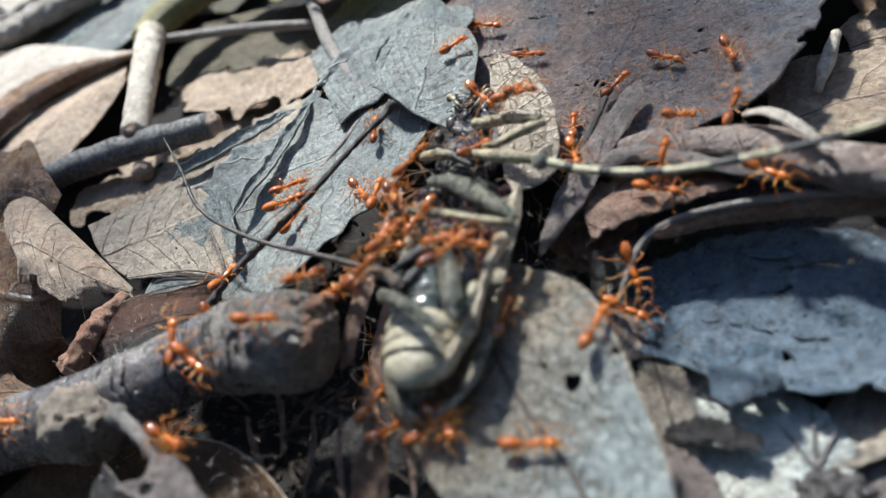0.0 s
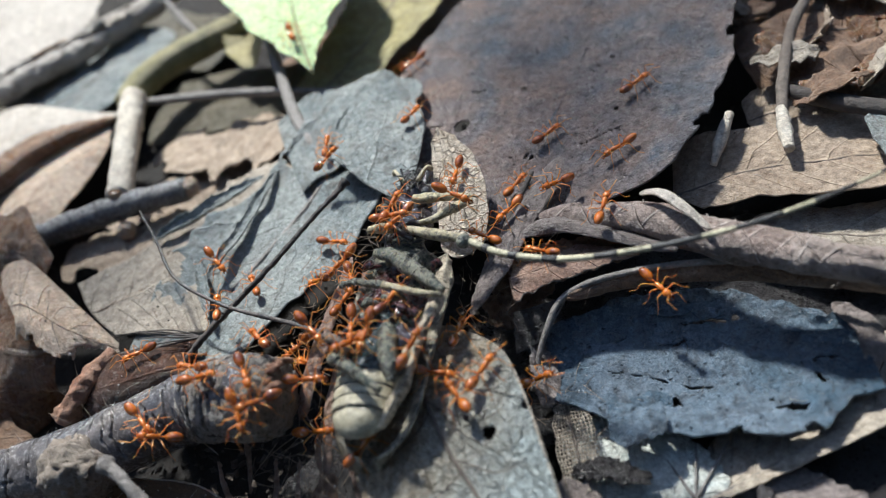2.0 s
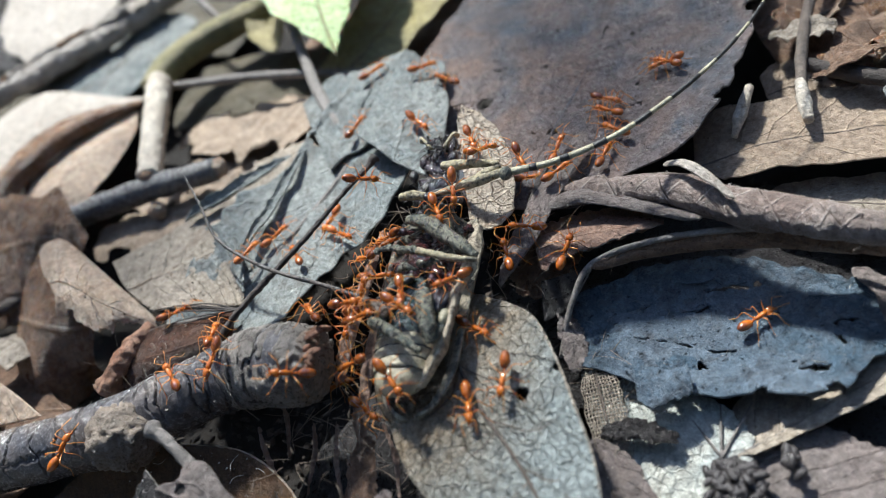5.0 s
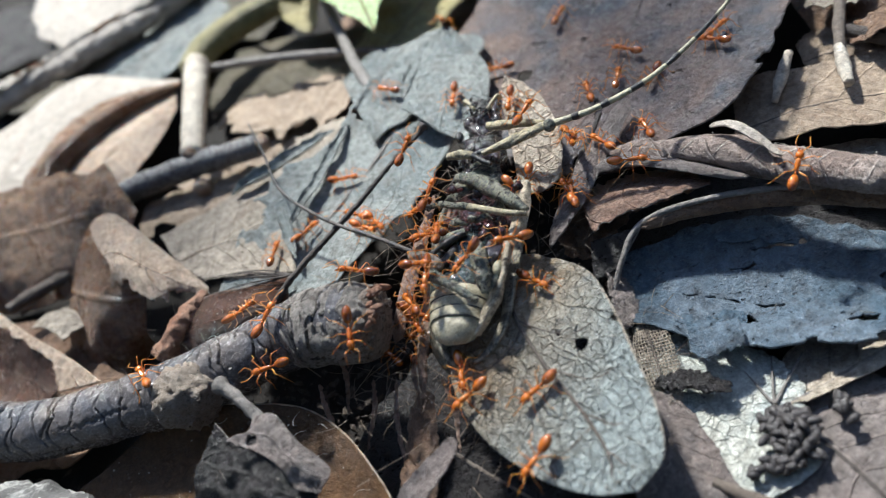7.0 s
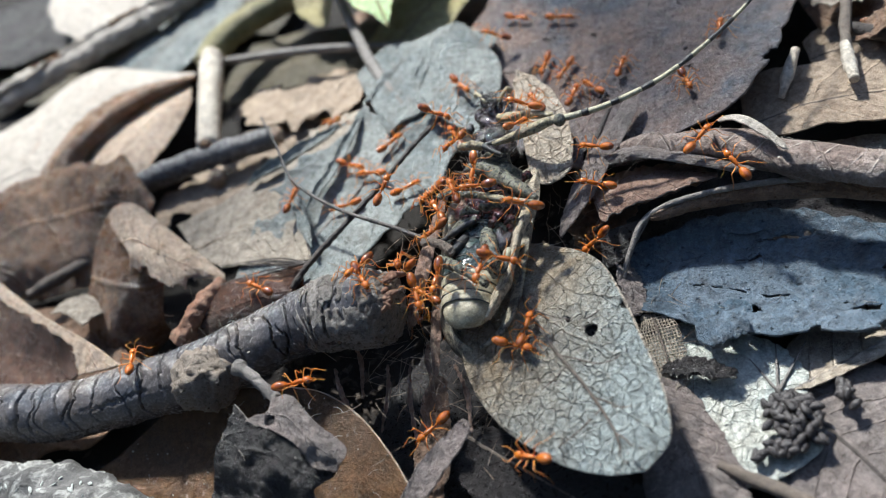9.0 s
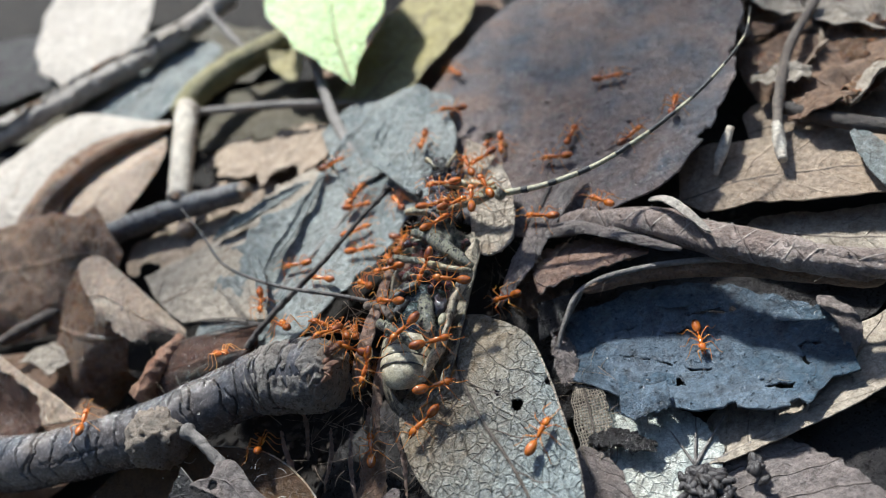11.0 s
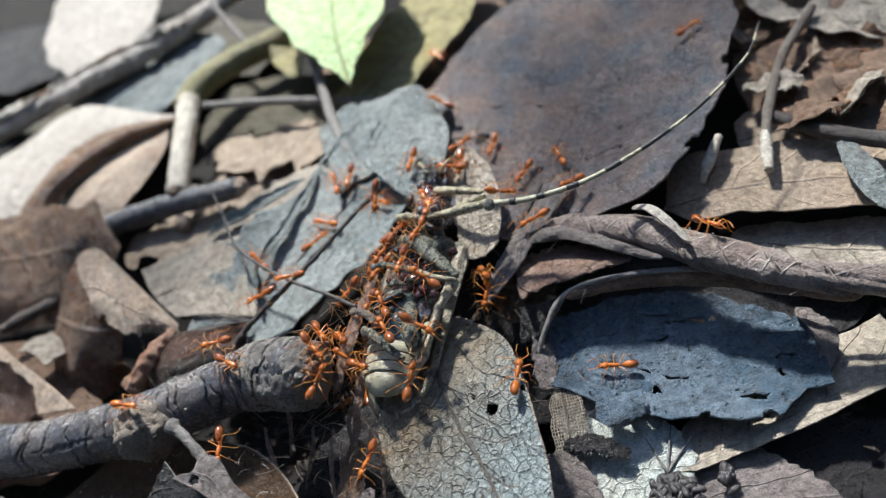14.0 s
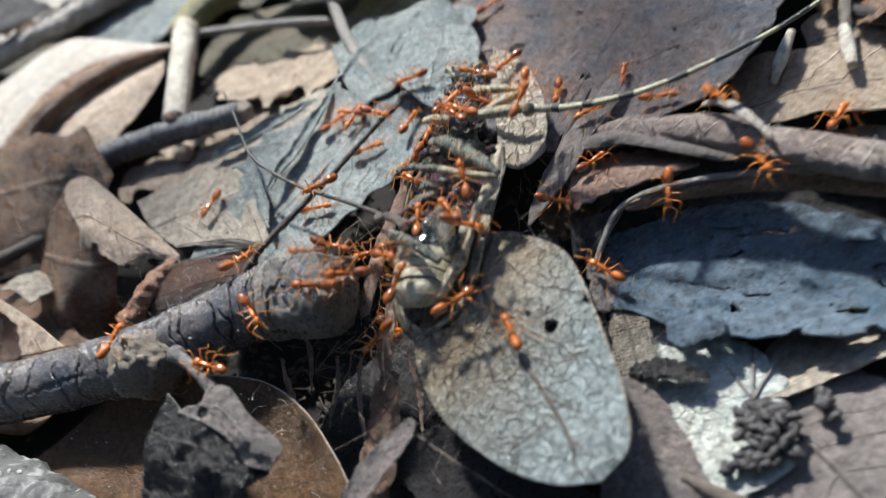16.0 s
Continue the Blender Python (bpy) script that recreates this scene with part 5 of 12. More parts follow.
leaf("litter_leaf", "dark leaf deep in the shaded litter", [(14, -10, -9), (35, 5, -9), (70, 2, -9)], [10, 14, 15, 14, 9], [10, 14, 15, 14, 9], "char_and_shade", wave=2.0, seed=183, rib_r=0.3, group="buried litter")
leaf("litter_leaf", "dark leaf deep in the shaded litter", [(-120, 5, -9), (-90, 0, -9), (-60, -10, -9)], [12, 16, 18, 16, 9], [12, 16, 18, 16, 9], "umber", wave=2.0, seed=185, rib_r=0.3, group="buried litter")
leaf("litter_leaf", "dull brown leaf deep in the litter", [(-150, 130, -8), (-100, 120, -8), (-50, 115, -8)], [20, 26, 28, 26, 15], [20, 26, 28, 26, 15], "olive", wave=2.5, seed=187, rib_r=0.3, group="buried litter")
leaf("litter_leaf", "grey-brown leaf deep in the litter", [(-35, 40, -9), (-20, 75, -9), (10, 120, -9)], [16, 22, 24, 22, 12], [16, 22, 24, 22, 12], "umber", wave=2.5, seed=189, rib_r=0.3, group="buried litter")
leaf("litter_leaf", "tan leaf deep in the litter", [(60, 80, -6), (90, 75, -6), (130, 60, -6)], [16, 22, 24, 22, 12], [16, 22, 24, 22, 12], "tan", wave=3.5, seed=191, rib_r=0.3, group="buried litter")
# Near-black again, with the shade of the gap in its colour.
leaf("litter_leaf", "brown leaf deep in the litter", [(40, -22, -12), (60, -30, -12), (90, -36, -11)], [8, 10, 12, 11, 8], [8, 12, 12, 12, 8], "char_and_shade", wave=2.0, seed=193, rib_r=0.3, group="buried litter")


# ---------------------------------------------------------------- sticks, twigs and stems
def stick():
    """The thick stick: cracked bark as its body, with a knot and a crumbling broken end."""
    random.seed(5)
    rings = [(k * 2.1 + random.uniform(-0.9, 0.9), random.uniform(0.2, 2.9), random.uniform(0.4, 2.4), random.uniform(1.1, 1.9), random.uniform(0.09, 0.17)) for k in range(46)]
    runs = [(random.uniform(0, 6.28), random.uniform(3, 88), random.uniform(2, 6), random.uniform(0.35, 0.8)) for _ in range(16)]

    def dents(u, a, run):
        d = 0.0
        ca, sa = math.cos(a), math.sin(a)
        for s, mid, reach, deep, wide in rings:
            if abs(run - s) < 2.2:
                da = abs((a - mid + math.pi) % (2 * math.pi) - math.pi)
                if da < reach:
                    off = run - s - 1.5 * noise.noise(Vector((ca * 1.6, sa * 1.6, s))) - 0.3 * noise.noise(Vector((ca * 9, sa * 9, s)))
                    if abs(off) < wide * 3:
                        d -= deep * math.exp(-(off / wide) ** 4) * (1 - da / reach) ** 0.5
        for mid, s, half, deep in runs:
            if abs(run - s) < half:
                off = ((a - mid + math.pi) % (2 * math.pi) - math.pi) - 0.12 * noise.noise(Vector((run * 1.3, mid, 0)))
                if abs(off) < 0.15:
                    d -= deep * math.exp(-(off / 0.035) ** 2)
        q = Vector((run * 0.35, ca * 1.6, sa * 1.6))
        d += 0.22 * noise.noise(q) + 0.05 * noise.noise(q * 3.3) + 0.015 * noise.noise(q * 9)
        d += 0.9 * math.exp(-((run - 34.5) / 1.2) ** 2) * max(0.0, math.cos(a - 1.2)) ** 2
        if u > 0.965:
            e = (u - 0.965) / 0.035
            d -= 1.1 * e * e + 1.6 * e * max(0.0, noise.noise(Vector((ca * 2.4, sa * 2.4, run * 0.6))))
        return d

    s = thing("stick", -50, -14, -6)
    tube("bark", [(-105, -8, -3.4), (-96.5, -9.4, -3), (-80.9, -11.5, -2), (-68.1, -14.3, -1), (-54.3, -14.4, 0), (-39.8, -14, 2), (-27.5, -11.6, 4), (-18, -11.2, 6), (-10.2, -13.2, 7.4)],
         [4.6, 4.6, 4.6, 4.5, 4.4, 4.5, 4.4, 5.0, 5.3], M["wood"], s, "dark grey cracked bark", n=900, sides=96, lump=0.05, freq=0.18, dents=dents)
    rough_ball("knot", (-37.6, -16.8, 3.4), (5.0, 4.3, 4.9), M["knot"], s, "rough brown knot", 20, 3)
    random.seed(6)
    clefts = [(random.uniform(1.5, 11), random.uniform(-0.4, 3.2), random.uniform(0.5, 1.6), random.uniform(1.5, 2.6)) for _ in range(15)]

    def cleft(u, a, run):
        ca, sa = math.cos(a), math.sin(a)
        d = 0.35 * noise.noise(Vector((run * 0.25, ca * 1.3, sa * 1.3))) + 0.12 * noise.noise(Vector((run * 0.8, ca * 4, sa * 4))) + 0.08 * noise.noise(Vector((run * 2.5, ca * 11, sa * 11)))
        for k, (s0, mid, reach, deep) in enumerate(clefts):
            da = (a - mid + math.pi) % (2 * math.pi) - math.pi
            shake = 0.9 * noise.noise(Vector((ca * 2, sa * 2, k)))
            if k % 3:
                if abs(da) < reach:
                    d -= deep * math.exp(-((run - s0 - shake) / 0.24) ** 4) * (1 - abs(da) / reach) ** 0.4
            elif abs(run - s0) < 3.2:
                d -= deep * math.exp(-((da - 0.25 * noise.noise(Vector((run * 0.9, k, 0)))) / 0.055) ** 2)
        if u > 0.8:
            e = (u - 0.8) / 0.2
            d -= 1.5 * e * e * (0.4 + abs(noise.noise(Vector((ca * 2.6, sa * 2.6, run * 0.4)))) * 2)
        if u < 0.14:
            d -= 0.6 * (0.14 - u) / 0.14
        return d

    tube("collar", [(-21.5, -11.2, 5.2), (-18, -11.2, 6), (-13.5, -12.3, 6.8), (-8.4, -13.6, 7.6)], [4.9, 5.3, 5.5, 5.3], M["collar"], s, "swollen grey end with deep cracks", n=150, sides=110, lump=0.06, freq=0.3, dents=cleft)
    rough_ball("broken_end", (-9.6, -13.4, 7.2), (2.5, 4.7, 4.6), M["knot"], s, "splintered brown broken end", -14, 4)
    for k in range(18):
        random.seed(60 + k)
        a = random.uniform(0.3, 2.4)
        p = Vector((-7.4 + random.uniform(-0.6, 0.5), -13.6 + 4.4 * math.cos(a), 7.4 + 4.4 * math.sin(a)))
        rough_ball("splinter", p, (random.uniform(0.5, 1.1), random.uniform(0.2, 0.45), random.uniform(0.25, 0.6)), M["redwood"], s, "reddish crumbling splinter", random.uniform(-60, 60), k)
    tagged(s, "thick dark stick with cracked bark, a knot and a broken end", "stick")


def rough_ball(name, centre, radii, material, parent, label, yaw, seed):
    """A crumbly lump of wood."""
    return ball(name, centre, radii, material, parent, label, turn=(0, 0, yaw), seg=56 if max(radii) > 2 else 20, rings=36 if max(radii) > 2 else 12,
                squash=lambda x, y, z: Vector((x, y, z)) * (1 + 0.16 * noise.noise(Vector((x, y, z)) * 2.2 + Vector((seed, 0, 0))) + 0.12 * noise.noise(Vector((x, y, z)) * 6 + Vector((seed, 0, 0)))
                                                           + 0.07 * noise.noise(Vector((x, y, z)) * 15)))


stick()


def twig(name, label, pts, radii, mat, category="twig", **kw):
    return tagged(tube(name, pts, radii, M[mat], None, "", **kw), label, category)


twig("side_spur", "short grey-brown twig stub leaning on the stick", [(-29.0, -20.4, 9.2), (-27.4, -21.6, 9.0), (-24.6, -24.0, 8.0), (-21.6, -27.4, 6), (-19.4, -30.8, 3)], [1.15, 0.8, 0.75, 0.85, 1.0], "greystem", sides=18, n=50, lump=0.3, freq=0.9)
lichen = twig("lichen_stick", "rough stick crusted with whitish lichen", [(-95, -20, -5), (-80.2, -24.3, -4), (-63.6, -28.1, -3.5), (-50.7, -33.2, -3.5), (-38.1, -40.8, -5)], [4.6, 4.8, 4.8, 4.5, 4.0], "crust", "stick", sides=40, n=120, lump=0.22, freq=0.3)
for k in range(120):
    random.seed(400 + k)
    f = random.uniform(0, 1)
    c = spline([(-80.2, -24.3, -4), (-63.6, -28.1, -3.5), (-50.7, -33.2, -3.5), (-38.1, -40.8, -5)], 60)[int(f * 59)]
    a = random.uniform(0.2, 2.9)
    rough_ball("lichen_crust", c + Vector((0.3 * math.cos(a), -0.2, 0)) * 2 + Vector((0, math.cos(a) * 4.4, math.sin(a) * 4.5)), (random.uniform(0.15, 0.8), random.uniform(0.08, 0.25), 0.12), M["lichen"], lichen, "whitish crust of lichen", random.uniform(0, 180), k)
twig("arched_stem", "thin grey leaf stalk arching over the slate leaf", [(20.4, -9, -6), (23.2, -4.0, -1.5), (27.3, 0.4, 1), (37, 1.2, 2), (48.6, -0.3, 2), (59, -3.7, 1.5), (65.3, -6.4, 1), (74, -6.6, 1.5)],
     [0.3, 0.42, 0.42, 0.45, 0.55, 1.2], "greystem", "leaf stalk", sides=12, n=90, lump=0.12)
twig("lower_twig", "short brown twig in front of the droppings", [(28.2, -34.9, -6.4), (32.9, -38.2, -6.4), (39.7, -43.1, -6.4)], [0.6, 0.85, 0.8], "twig", sides=14, n=40, lump=0.18)
twig("dark_splinter", "thin black splinter beside the pink leaf", [(24.7, 21.6, 4.6), (20.9, 13, 4.4), (18.5, 9.0, 2.6)], [0.35, 0.5, 0.3], "darktwig")
dull = twig("pale_twig", "dull brown twig with a pale broken end among crumpled leaves", [(75.6, 56.2, 4.5), (68.1, 45.3, 3.4), (63.3, 33.5, 3), (61.0, 26.0, 2.2)], [0.8, 0.9, 0.9, 0.8], "twig", lump=0.2)
tube("peeled_end", [(61.1, 26.6, 2.2), (60.4, 22.5, 2.0), (59.9, 18.6, 1.6)], [0.85, 1.0, 0.75], M["paletwig"], dull, "pale peeled end", n=24, sides=14, lump=0.3, freq=0.8)
twig("pale_sliver", "whitish sliver of bark", [(54.0, 27.1, 3), (51.8, 23.0, 2), (50.0, 20.2, 0)], [0.7, 1.0, 0.5], "paletwig", lump=0.2)
twig("grey_branch", "dark grey twig over torn leaves", [(62.3, 32.2, 1.5), (71.3, 23, 2.5), (86, 14.1, 3)], [1.1, 1.3, 1.4], "darktwig", lump=0.1)
stub = twig("broken_stub", "pale peeled stub of a broken stem", [(-59.3, 76.2, 3), (-56.2, 58.7, 2), (-53.4, 43.9, 1)], [2.7, 2.6, 2.4, 2.4], "paletwig", sides=20, n=60, lump=0.12)
ball("hollow_end", (-53.3, 43.2, 1.6), (1.5, 1.2, 1.7), M["trough"], stub, "dark brown hollow end", lump=0.3, seed=3)
twig("bent_stick", "bent smooth yellow-green fresh stick", [(-61.2, 75.4, 2), (-58.7, 81.8, 3), (-52.6, 89.1, 3), (-38.3, 97.1, 3), (-20, 104, 3)], [3.0, 3.2, 3.2, 3.0], "greenstem", "stick", sides=18, n=60, lump=0.08)
dark = twig("dark_twig", "dark grey twig with a pale broken end across leaf bits", [(-76, 39.2, -1.5), (-57.5, 42.2, -0.5), (-39.6, 43.2, 0)], [2.4, 2.5, 2.3], "twiggrey", sides=18, n=60, lump=0.12)
rough_ball("broken_end", (-38.6, 43.1, 0.2), (1.3, 1.9, 1.9), M["flap"], dark, "pale tan broken end", 4, 6)
rough_ball("clod", (-52.5, 38.6, -3.0), (1.8, 1.7, 1.8), M["flap"], dark, "pale clinging crumb of bark", 4, 7)
twig("grey_twig", "thin grey twig in the shade", [(-59.5, 77.2, 1), (-34.2, 69.2, 2), (-8.2, 61.3, 1)], [0.9, 1.0, 0.7], "greystem")
twig("petiole", "grey-brown stalk of the grey leaf", [(-34.3, 104, 8), (-22.9, 68.2, 5), (-17, 51.2, 4), (-9.6, 35.5, 3)], [1.1, 1.1, 1.2, 0.7], "greystem", "leaf stalk", n=50)
weathered = twig("weathered_stick", "weathered pale stick with peeling bark in the sun", [(-150, 62, 1), (-131, 78.3, 1.5), (-123.3, 83.6, 2), (-108.7, 91, 3), (-93.3, 98, 4), (-78.2, 108.6, 4), (-60, 128, 4)], [3.2, 3.2, 3.3, 3.4], "weathered", "stick", sides=40, n=240, lump=0.3, freq=0.2, flat=0.8)
for k in range(9):
    random.seed(300 + k)
    a, w = Vector((-131 + k * 6.5, 78.3 + k * 3.7, 4.4 + k * 0.28)), random.uniform(0.7, 1.6)
    sheet("bark_shred", "curled shred of pale bark", [[a + Vector((i * 3.1, i * 1.9 + j * w + random.uniform(-0.5, 0.5), 0.8 - 0.5 * abs(j) + random.uniform(0, 1.0))) for i in range(4)] for j in (-1, 0, 1)],
          "white" if k % 3 else "trough", nu=20, nv=10, wave=0.4, wavef=0.5, seed=k, jag=0.8, parent=weathered)
twig("rotten_twig", "crumbling pale reddish bit of rotten twig behind the stick", [(-41.4, 4.9, 1.2), (-43.0, 2.0, 1.2), (-44.6, -0.6, 0.8), (-48.5, -4.2, -2)], [0.9, 1.3, 1.6, 1.8], "redwood", sides=26, n=50, lump=0.35, freq=0.8)
twig("hidden_twig", "short brown twig lying inside the curled leaf", [(-87.3, 16.0, -3), (-84, 18.6, -3.2), (-80.4, 21.6, -3.8), (-74, 26, -4.5)], [1.0, 1.3, 1.2, 1.0], "twig", sides=14, n=40, lump=0.2)
twig("thin_dead_twig", "thin stalk among the shaded leaves", [(-60, 112, 10), (-52, 100, 7), (-46, 92, 5)], [0.8, 0.9, 0.6], "greystem")
t1 = twig("knobbed_twig", "thin dark twig with a knobbed tip and frayed roots", [(-1.4, 19.5, 12), (-2.6, 18.0, 11.6), (-6.4, 14.6, 10.6), (-11.8, 9.0, 9.1), (-17.4, 5.8, 6.7), (-24, 1.7, 4), (-27.5, -0.8, 2)], [0.8, 0.42, 0.36, 0.4, 0.42, 0.5, 0.55], "darktwig", n=80, lump=0.45, freq=1.1)
for k in range(7):
    random.seed(100 + k)
    y = random.uniform(-1.5, 1.5)
    tube("root_hair", [(-24.2, 1.8, 4), (-32.5 + random.uniform(-2, 2), 3.6 + y, 3 + random.uniform(-0.5, 0.8)), (-41.3 + random.uniform(-3, 5), 5 + 2 * y, 2 + random.uniform(-1, 1))], [0.16, 0.1, 0.05], M["darktwig"], t1, sides=5, n=16)


# ---------------------------------------------------------------- the dead longhorn beetle, on its back
def beetle():
    b = thing("beetle", 5, 0, 3)
    tagged(b, "dead longhorn beetle on its back with folded legs and banded feelers", "beetle")
    ax = Vector((6.3, 48, 0)).normalized()
    sx = Vector((ax.y, -ax.x, 0))

    def at(x, y, z):
        return Vector((4.9, 0, 0)) + sx * x + ax * y + Vector((0, 0, z))

    yaw = -math.degrees(math.atan2(ax.x, ax.y))
    # wing cases: shells below, the rims turned out flat at the sides
    for side in (-1, 1):
        verts, uv, faces = [], [], []
        nu, nv = 60, 18
        for i in range(nu):
            u = i / (nu - 1)
            y = 9 - 29.5 * u
            half = 6.2 * (1 - 0.30 * u) * math.sqrt(max(0.02, 1 - max(0.0, (u - 0.74) / 0.26) ** 2)) * (0.7 + 0.3 * min(1.0, u * 6))
            for j in range(nv):
                v = j / (nv - 1)
                th = min(v, 0.75) / 0.75 * radians(84)
                rim = max(0.0, v - 0.75) / 0.25
                x = side * (half * math.sin(th) + rim * (1.9 - 0.7 * u))
                z = 6.6 - 3.2 * math.cos(th) - 2.6 * u ** 4 + (0.6 * rim if side > 0 else -2.6 * rim) + 0.35 * noise.noise(Vector((y * 0.25, side, 0)))
                verts.append(at(x, y, z) + Vector((0, 0, 0.16 * noise.noise(Vector((x, y, side)) * 0.9))))
                uv.append((u, v))
        for i in range(nu - 1):
            for j in range(nv - 1):
                k = i * nv + j
                faces.append((k, k + 1, k + nv + 1, k + nv))
        e = shape("wing_case", verts, faces, M["elytra"], b, "mottled grey-tan wing case", uv)
        s = e.modifiers.new("thickness", "SOLIDIFY")
        s.thickness = 0.0004
        s.offset = 0
    sheet("wing_edge", "pale mottled rim of a wing case", [
        [(12.8, 3.1, 10.6), (11.4, -0.9, 10.6), (10.7, -4.4, 10.4), (9.3, -7.3, 10), (8.4, -11.3, 9.6), (6.7, -14.8, 8.6), (3.9, -18.1, 6.8)],
        [(13.3, 2.5, 11.0), (12.5, -1.9, 11.2), (11.6, -5.2, 11), (10.0, -8.2, 10.6), (9.1, -12.2, 10.2), (7.4, -15.9, 9.2), (4.5, -18.7, 7)],
        [(13.6, 2.8, 10.2), (13.4, -1.3, 10.4), (12.5, -4.9, 10.2), (10.6, -7.8, 9.8), (9.4, -11.7, 9.2), (7.8, -15.7, 8.2), (4.8, -18.3, 6.2)]], "elytra_pale", nu=80, nv=16, wave=0.35, wavef=0.5, seed=15, parent=b, thick=0.3)
    # belly: plates that overlap backwards, slate forward and cream behind
    spec = [(-3.0, -6.6, 4.2, 4.3, "slate"), (-6.3, -9.6, 4.3, 4.2, "slate"), (-9.3, -12.0, 4.2, 4.0, "slate"), (-11.7, -13.8, 4.0, 3.8, "cream"), (-13.5, -15.4, 3.8, 3.6, "cream"), (-15.1, -16.9, 3.6, 3.3, "cream"), (-16.6, -19.6, 3.3, 1.2, "cream")]
    for k, (y0, y1, w0, w1, m) in enumerate(spec):
        verts, uv, faces = [], [], []
        nu, nv = 18, 30
        for i in range(nu):
            u = i / (nu - 1)
            w = w0 + (w1 - w0) * u if k < 6 else 0.94 * w0 * math.sqrt(max(0.0, 1 - u ** 2.0))
            h = (2.9 - 0.07 * k) * (0.86 + 0.14 * math.sin(u * math.pi * 0.9)) * (1.0 if k < 6 else 0.93 * math.sqrt(max(0.0, 1 - u ** 1.8)))
            if k < 6 and u > 0.9:
                h -= 2.2 * (u - 0.9)
            for j in range(nv):
                a = math.pi * (j / (nv - 1)) * 1.2 - 0.1 * math.pi
                x = -0.6 + w * math.cos(a)
                z = 6.9 + h * math.sin(a) + 0.06 * noise.noise(Vector((x * 1.5, (y0 + (y1 - y0) * u) * 3, k)))
                crease = 0.25 * max(0.0, noise.noise(Vector((x * 0.9, u * 2.0, k * 3.0))))
                verts.append(at(x, y0 + (y1 - y0) * u, z - crease))
                uv.append((u, j / nv))
        for i in range(nu - 1):
            for j in range(nv - 1):
                c = i * nv + j
                faces.append((c, c + 1, c + nv + 1, c + nv))
        rim = [verts[(nu - 1) * nv + j] + Vector((0, 0, 0.34)) for j in range(2, nv - 2, 2)]
        o = shape("belly_plate", verts, faces, M[m], b, "cream belly plate" if m == "cream" else "blue-grey belly plate", uv)
        s = o.modifiers.new("thickness", "SOLIDIFY")
        s.thickness = 0.0003
        s.offset = 0
        if k < 6:
            tube("seam", rim, [0.04, 0.11, 0.13, 0.11, 0.04], M["legdark"], o, "dark crease", n=30, sides=6, lump=0.6, freq=1.6)
    # thorax
    def lumpy(name, c, r, m, label, seed, deep):
        ball(name, c, r, M[m], b, label, turn=(0, 0, yaw), seg=44, rings=30,
             squash=lambda x, y, z: Vector((x, y, z)) * (1 + deep * noise.noise(Vector((x, y, z)) * 2.4 + Vector((seed, 0, 0))) + deep * 0.5 * noise.noise(Vector((x, y, z)) * 6.5 + Vector((seed, 2, 0)))))

    lumpy("hind_chest", at(0.2, 0.5, 6.2), (4.6, 6.2, 3.3), "maroon", "broken dark red-brown chest", 9, 0.4)
    lumpy("mid_chest", at(0, 7.5, 6.8), (4.2, 4.2, 3.3), "leggrey", "mottled grey chest plate", 12, 0.35)
    lumpy("neck_shield", at(0.0, 13.6, 7.2), (3.6, 4.2, 3.5), "shiny", "glossy blackish neck shield", 14, 0.16)
    lumpy("head", at(-0.3, 20.0, 7.6), (2.6, 3.4, 2.8), "shiny", "black head", 16, 0.25)
    for s in (-1, 1):
        ball("eye", at(-0.3 + s * 2.2, 20.6, 9.0), (0.9, 1.4, 1.0), M["shiny"], b, "", turn=(0, 0, yaw), seg=12, rings=8)
        tube("jaw", [at(-0.3 + s * 1.3, 22.5, 8.6), at(-0.3 + s * 1.9, 24.4, 9.2), at(-0.3 + s * 0.5, 26.0, 9.4)], [0.75, 0.6, 0.12], M["shiny"], b, n=14, sides=8)
        tube("palp", [at(-0.3 + s * 1.0, 22.0, 10.2), at(-0.3 + s * 2.4, 23.6, 11.2), at(-0.3 + s * 2.9, 24.2, 10.4)], [0.32, 0.3, 0.4], M["legtan"], b, n=12, sides=7)
    for k in range(7):
        random.seed(40 + k)
        p = at(random.uniform(-3.5, 3.5), random.uniform(3, 22), 10.2)
        ball("joint_knob", p, (random.uniform(0.6, 1.2), random.uniform(0.7, 1.3), random.uniform(0.5, 0.9)), M[random.choice(("legdark", "leggrey", "shiny"))], b, "", lump=0.3, seed=k, seg=12, rings=8)

    # matted bristles and shreds of skin over the chest and the mouth
    for name, n, m, mean, spread, long, thin in (("bristles", 110, "legdark", (-0.1, 11, 9.6), (2.6, 8.0, 0.8), (0.8, 2.6), (0.05, 0.13)), ("bristles", 120, "legdark", (-0.6, 22.5, 9.6), (1.5, 2.4, 0.9), (0.8, 2.2), (0.06, 0.16)),
                                              ("hairs", 45, "fibre", (0.2, 6, 10.4), (4.2, 9.0, 1.0), (1.2, 4.2), (0.025, 0.05))):
        random.seed(n)
        verts, faces = [], []
        for _ in range(n):
            p = at(random.gauss(mean[0], spread[0] * 0.7), random.gauss(mean[1], spread[1] * 0.6), random.gauss(mean[2], spread[2]))
            d = Vector((random.uniform(-1, 1), random.uniform(-1, 1), random.uniform(-0.3, 0.8))).normalized()
            length, r = random.uniform(*long), random.uniform(*thin)
            s = d.cross(Vector((0.1, 0.2, 1))).normalized()
            w = s.cross(d)
            b0 = len(verts)
            for i in range(4):
                t = i / 3
                c = p + d * length * t + Vector((0, 0, -0.35)) * length * t * t
                for q in range(4):
                    a = math.pi / 2 * q
                    verts.append(c + (s * math.cos(a) * 1.8 + w * math.sin(a)) * r * (1 - 0.75 * t))
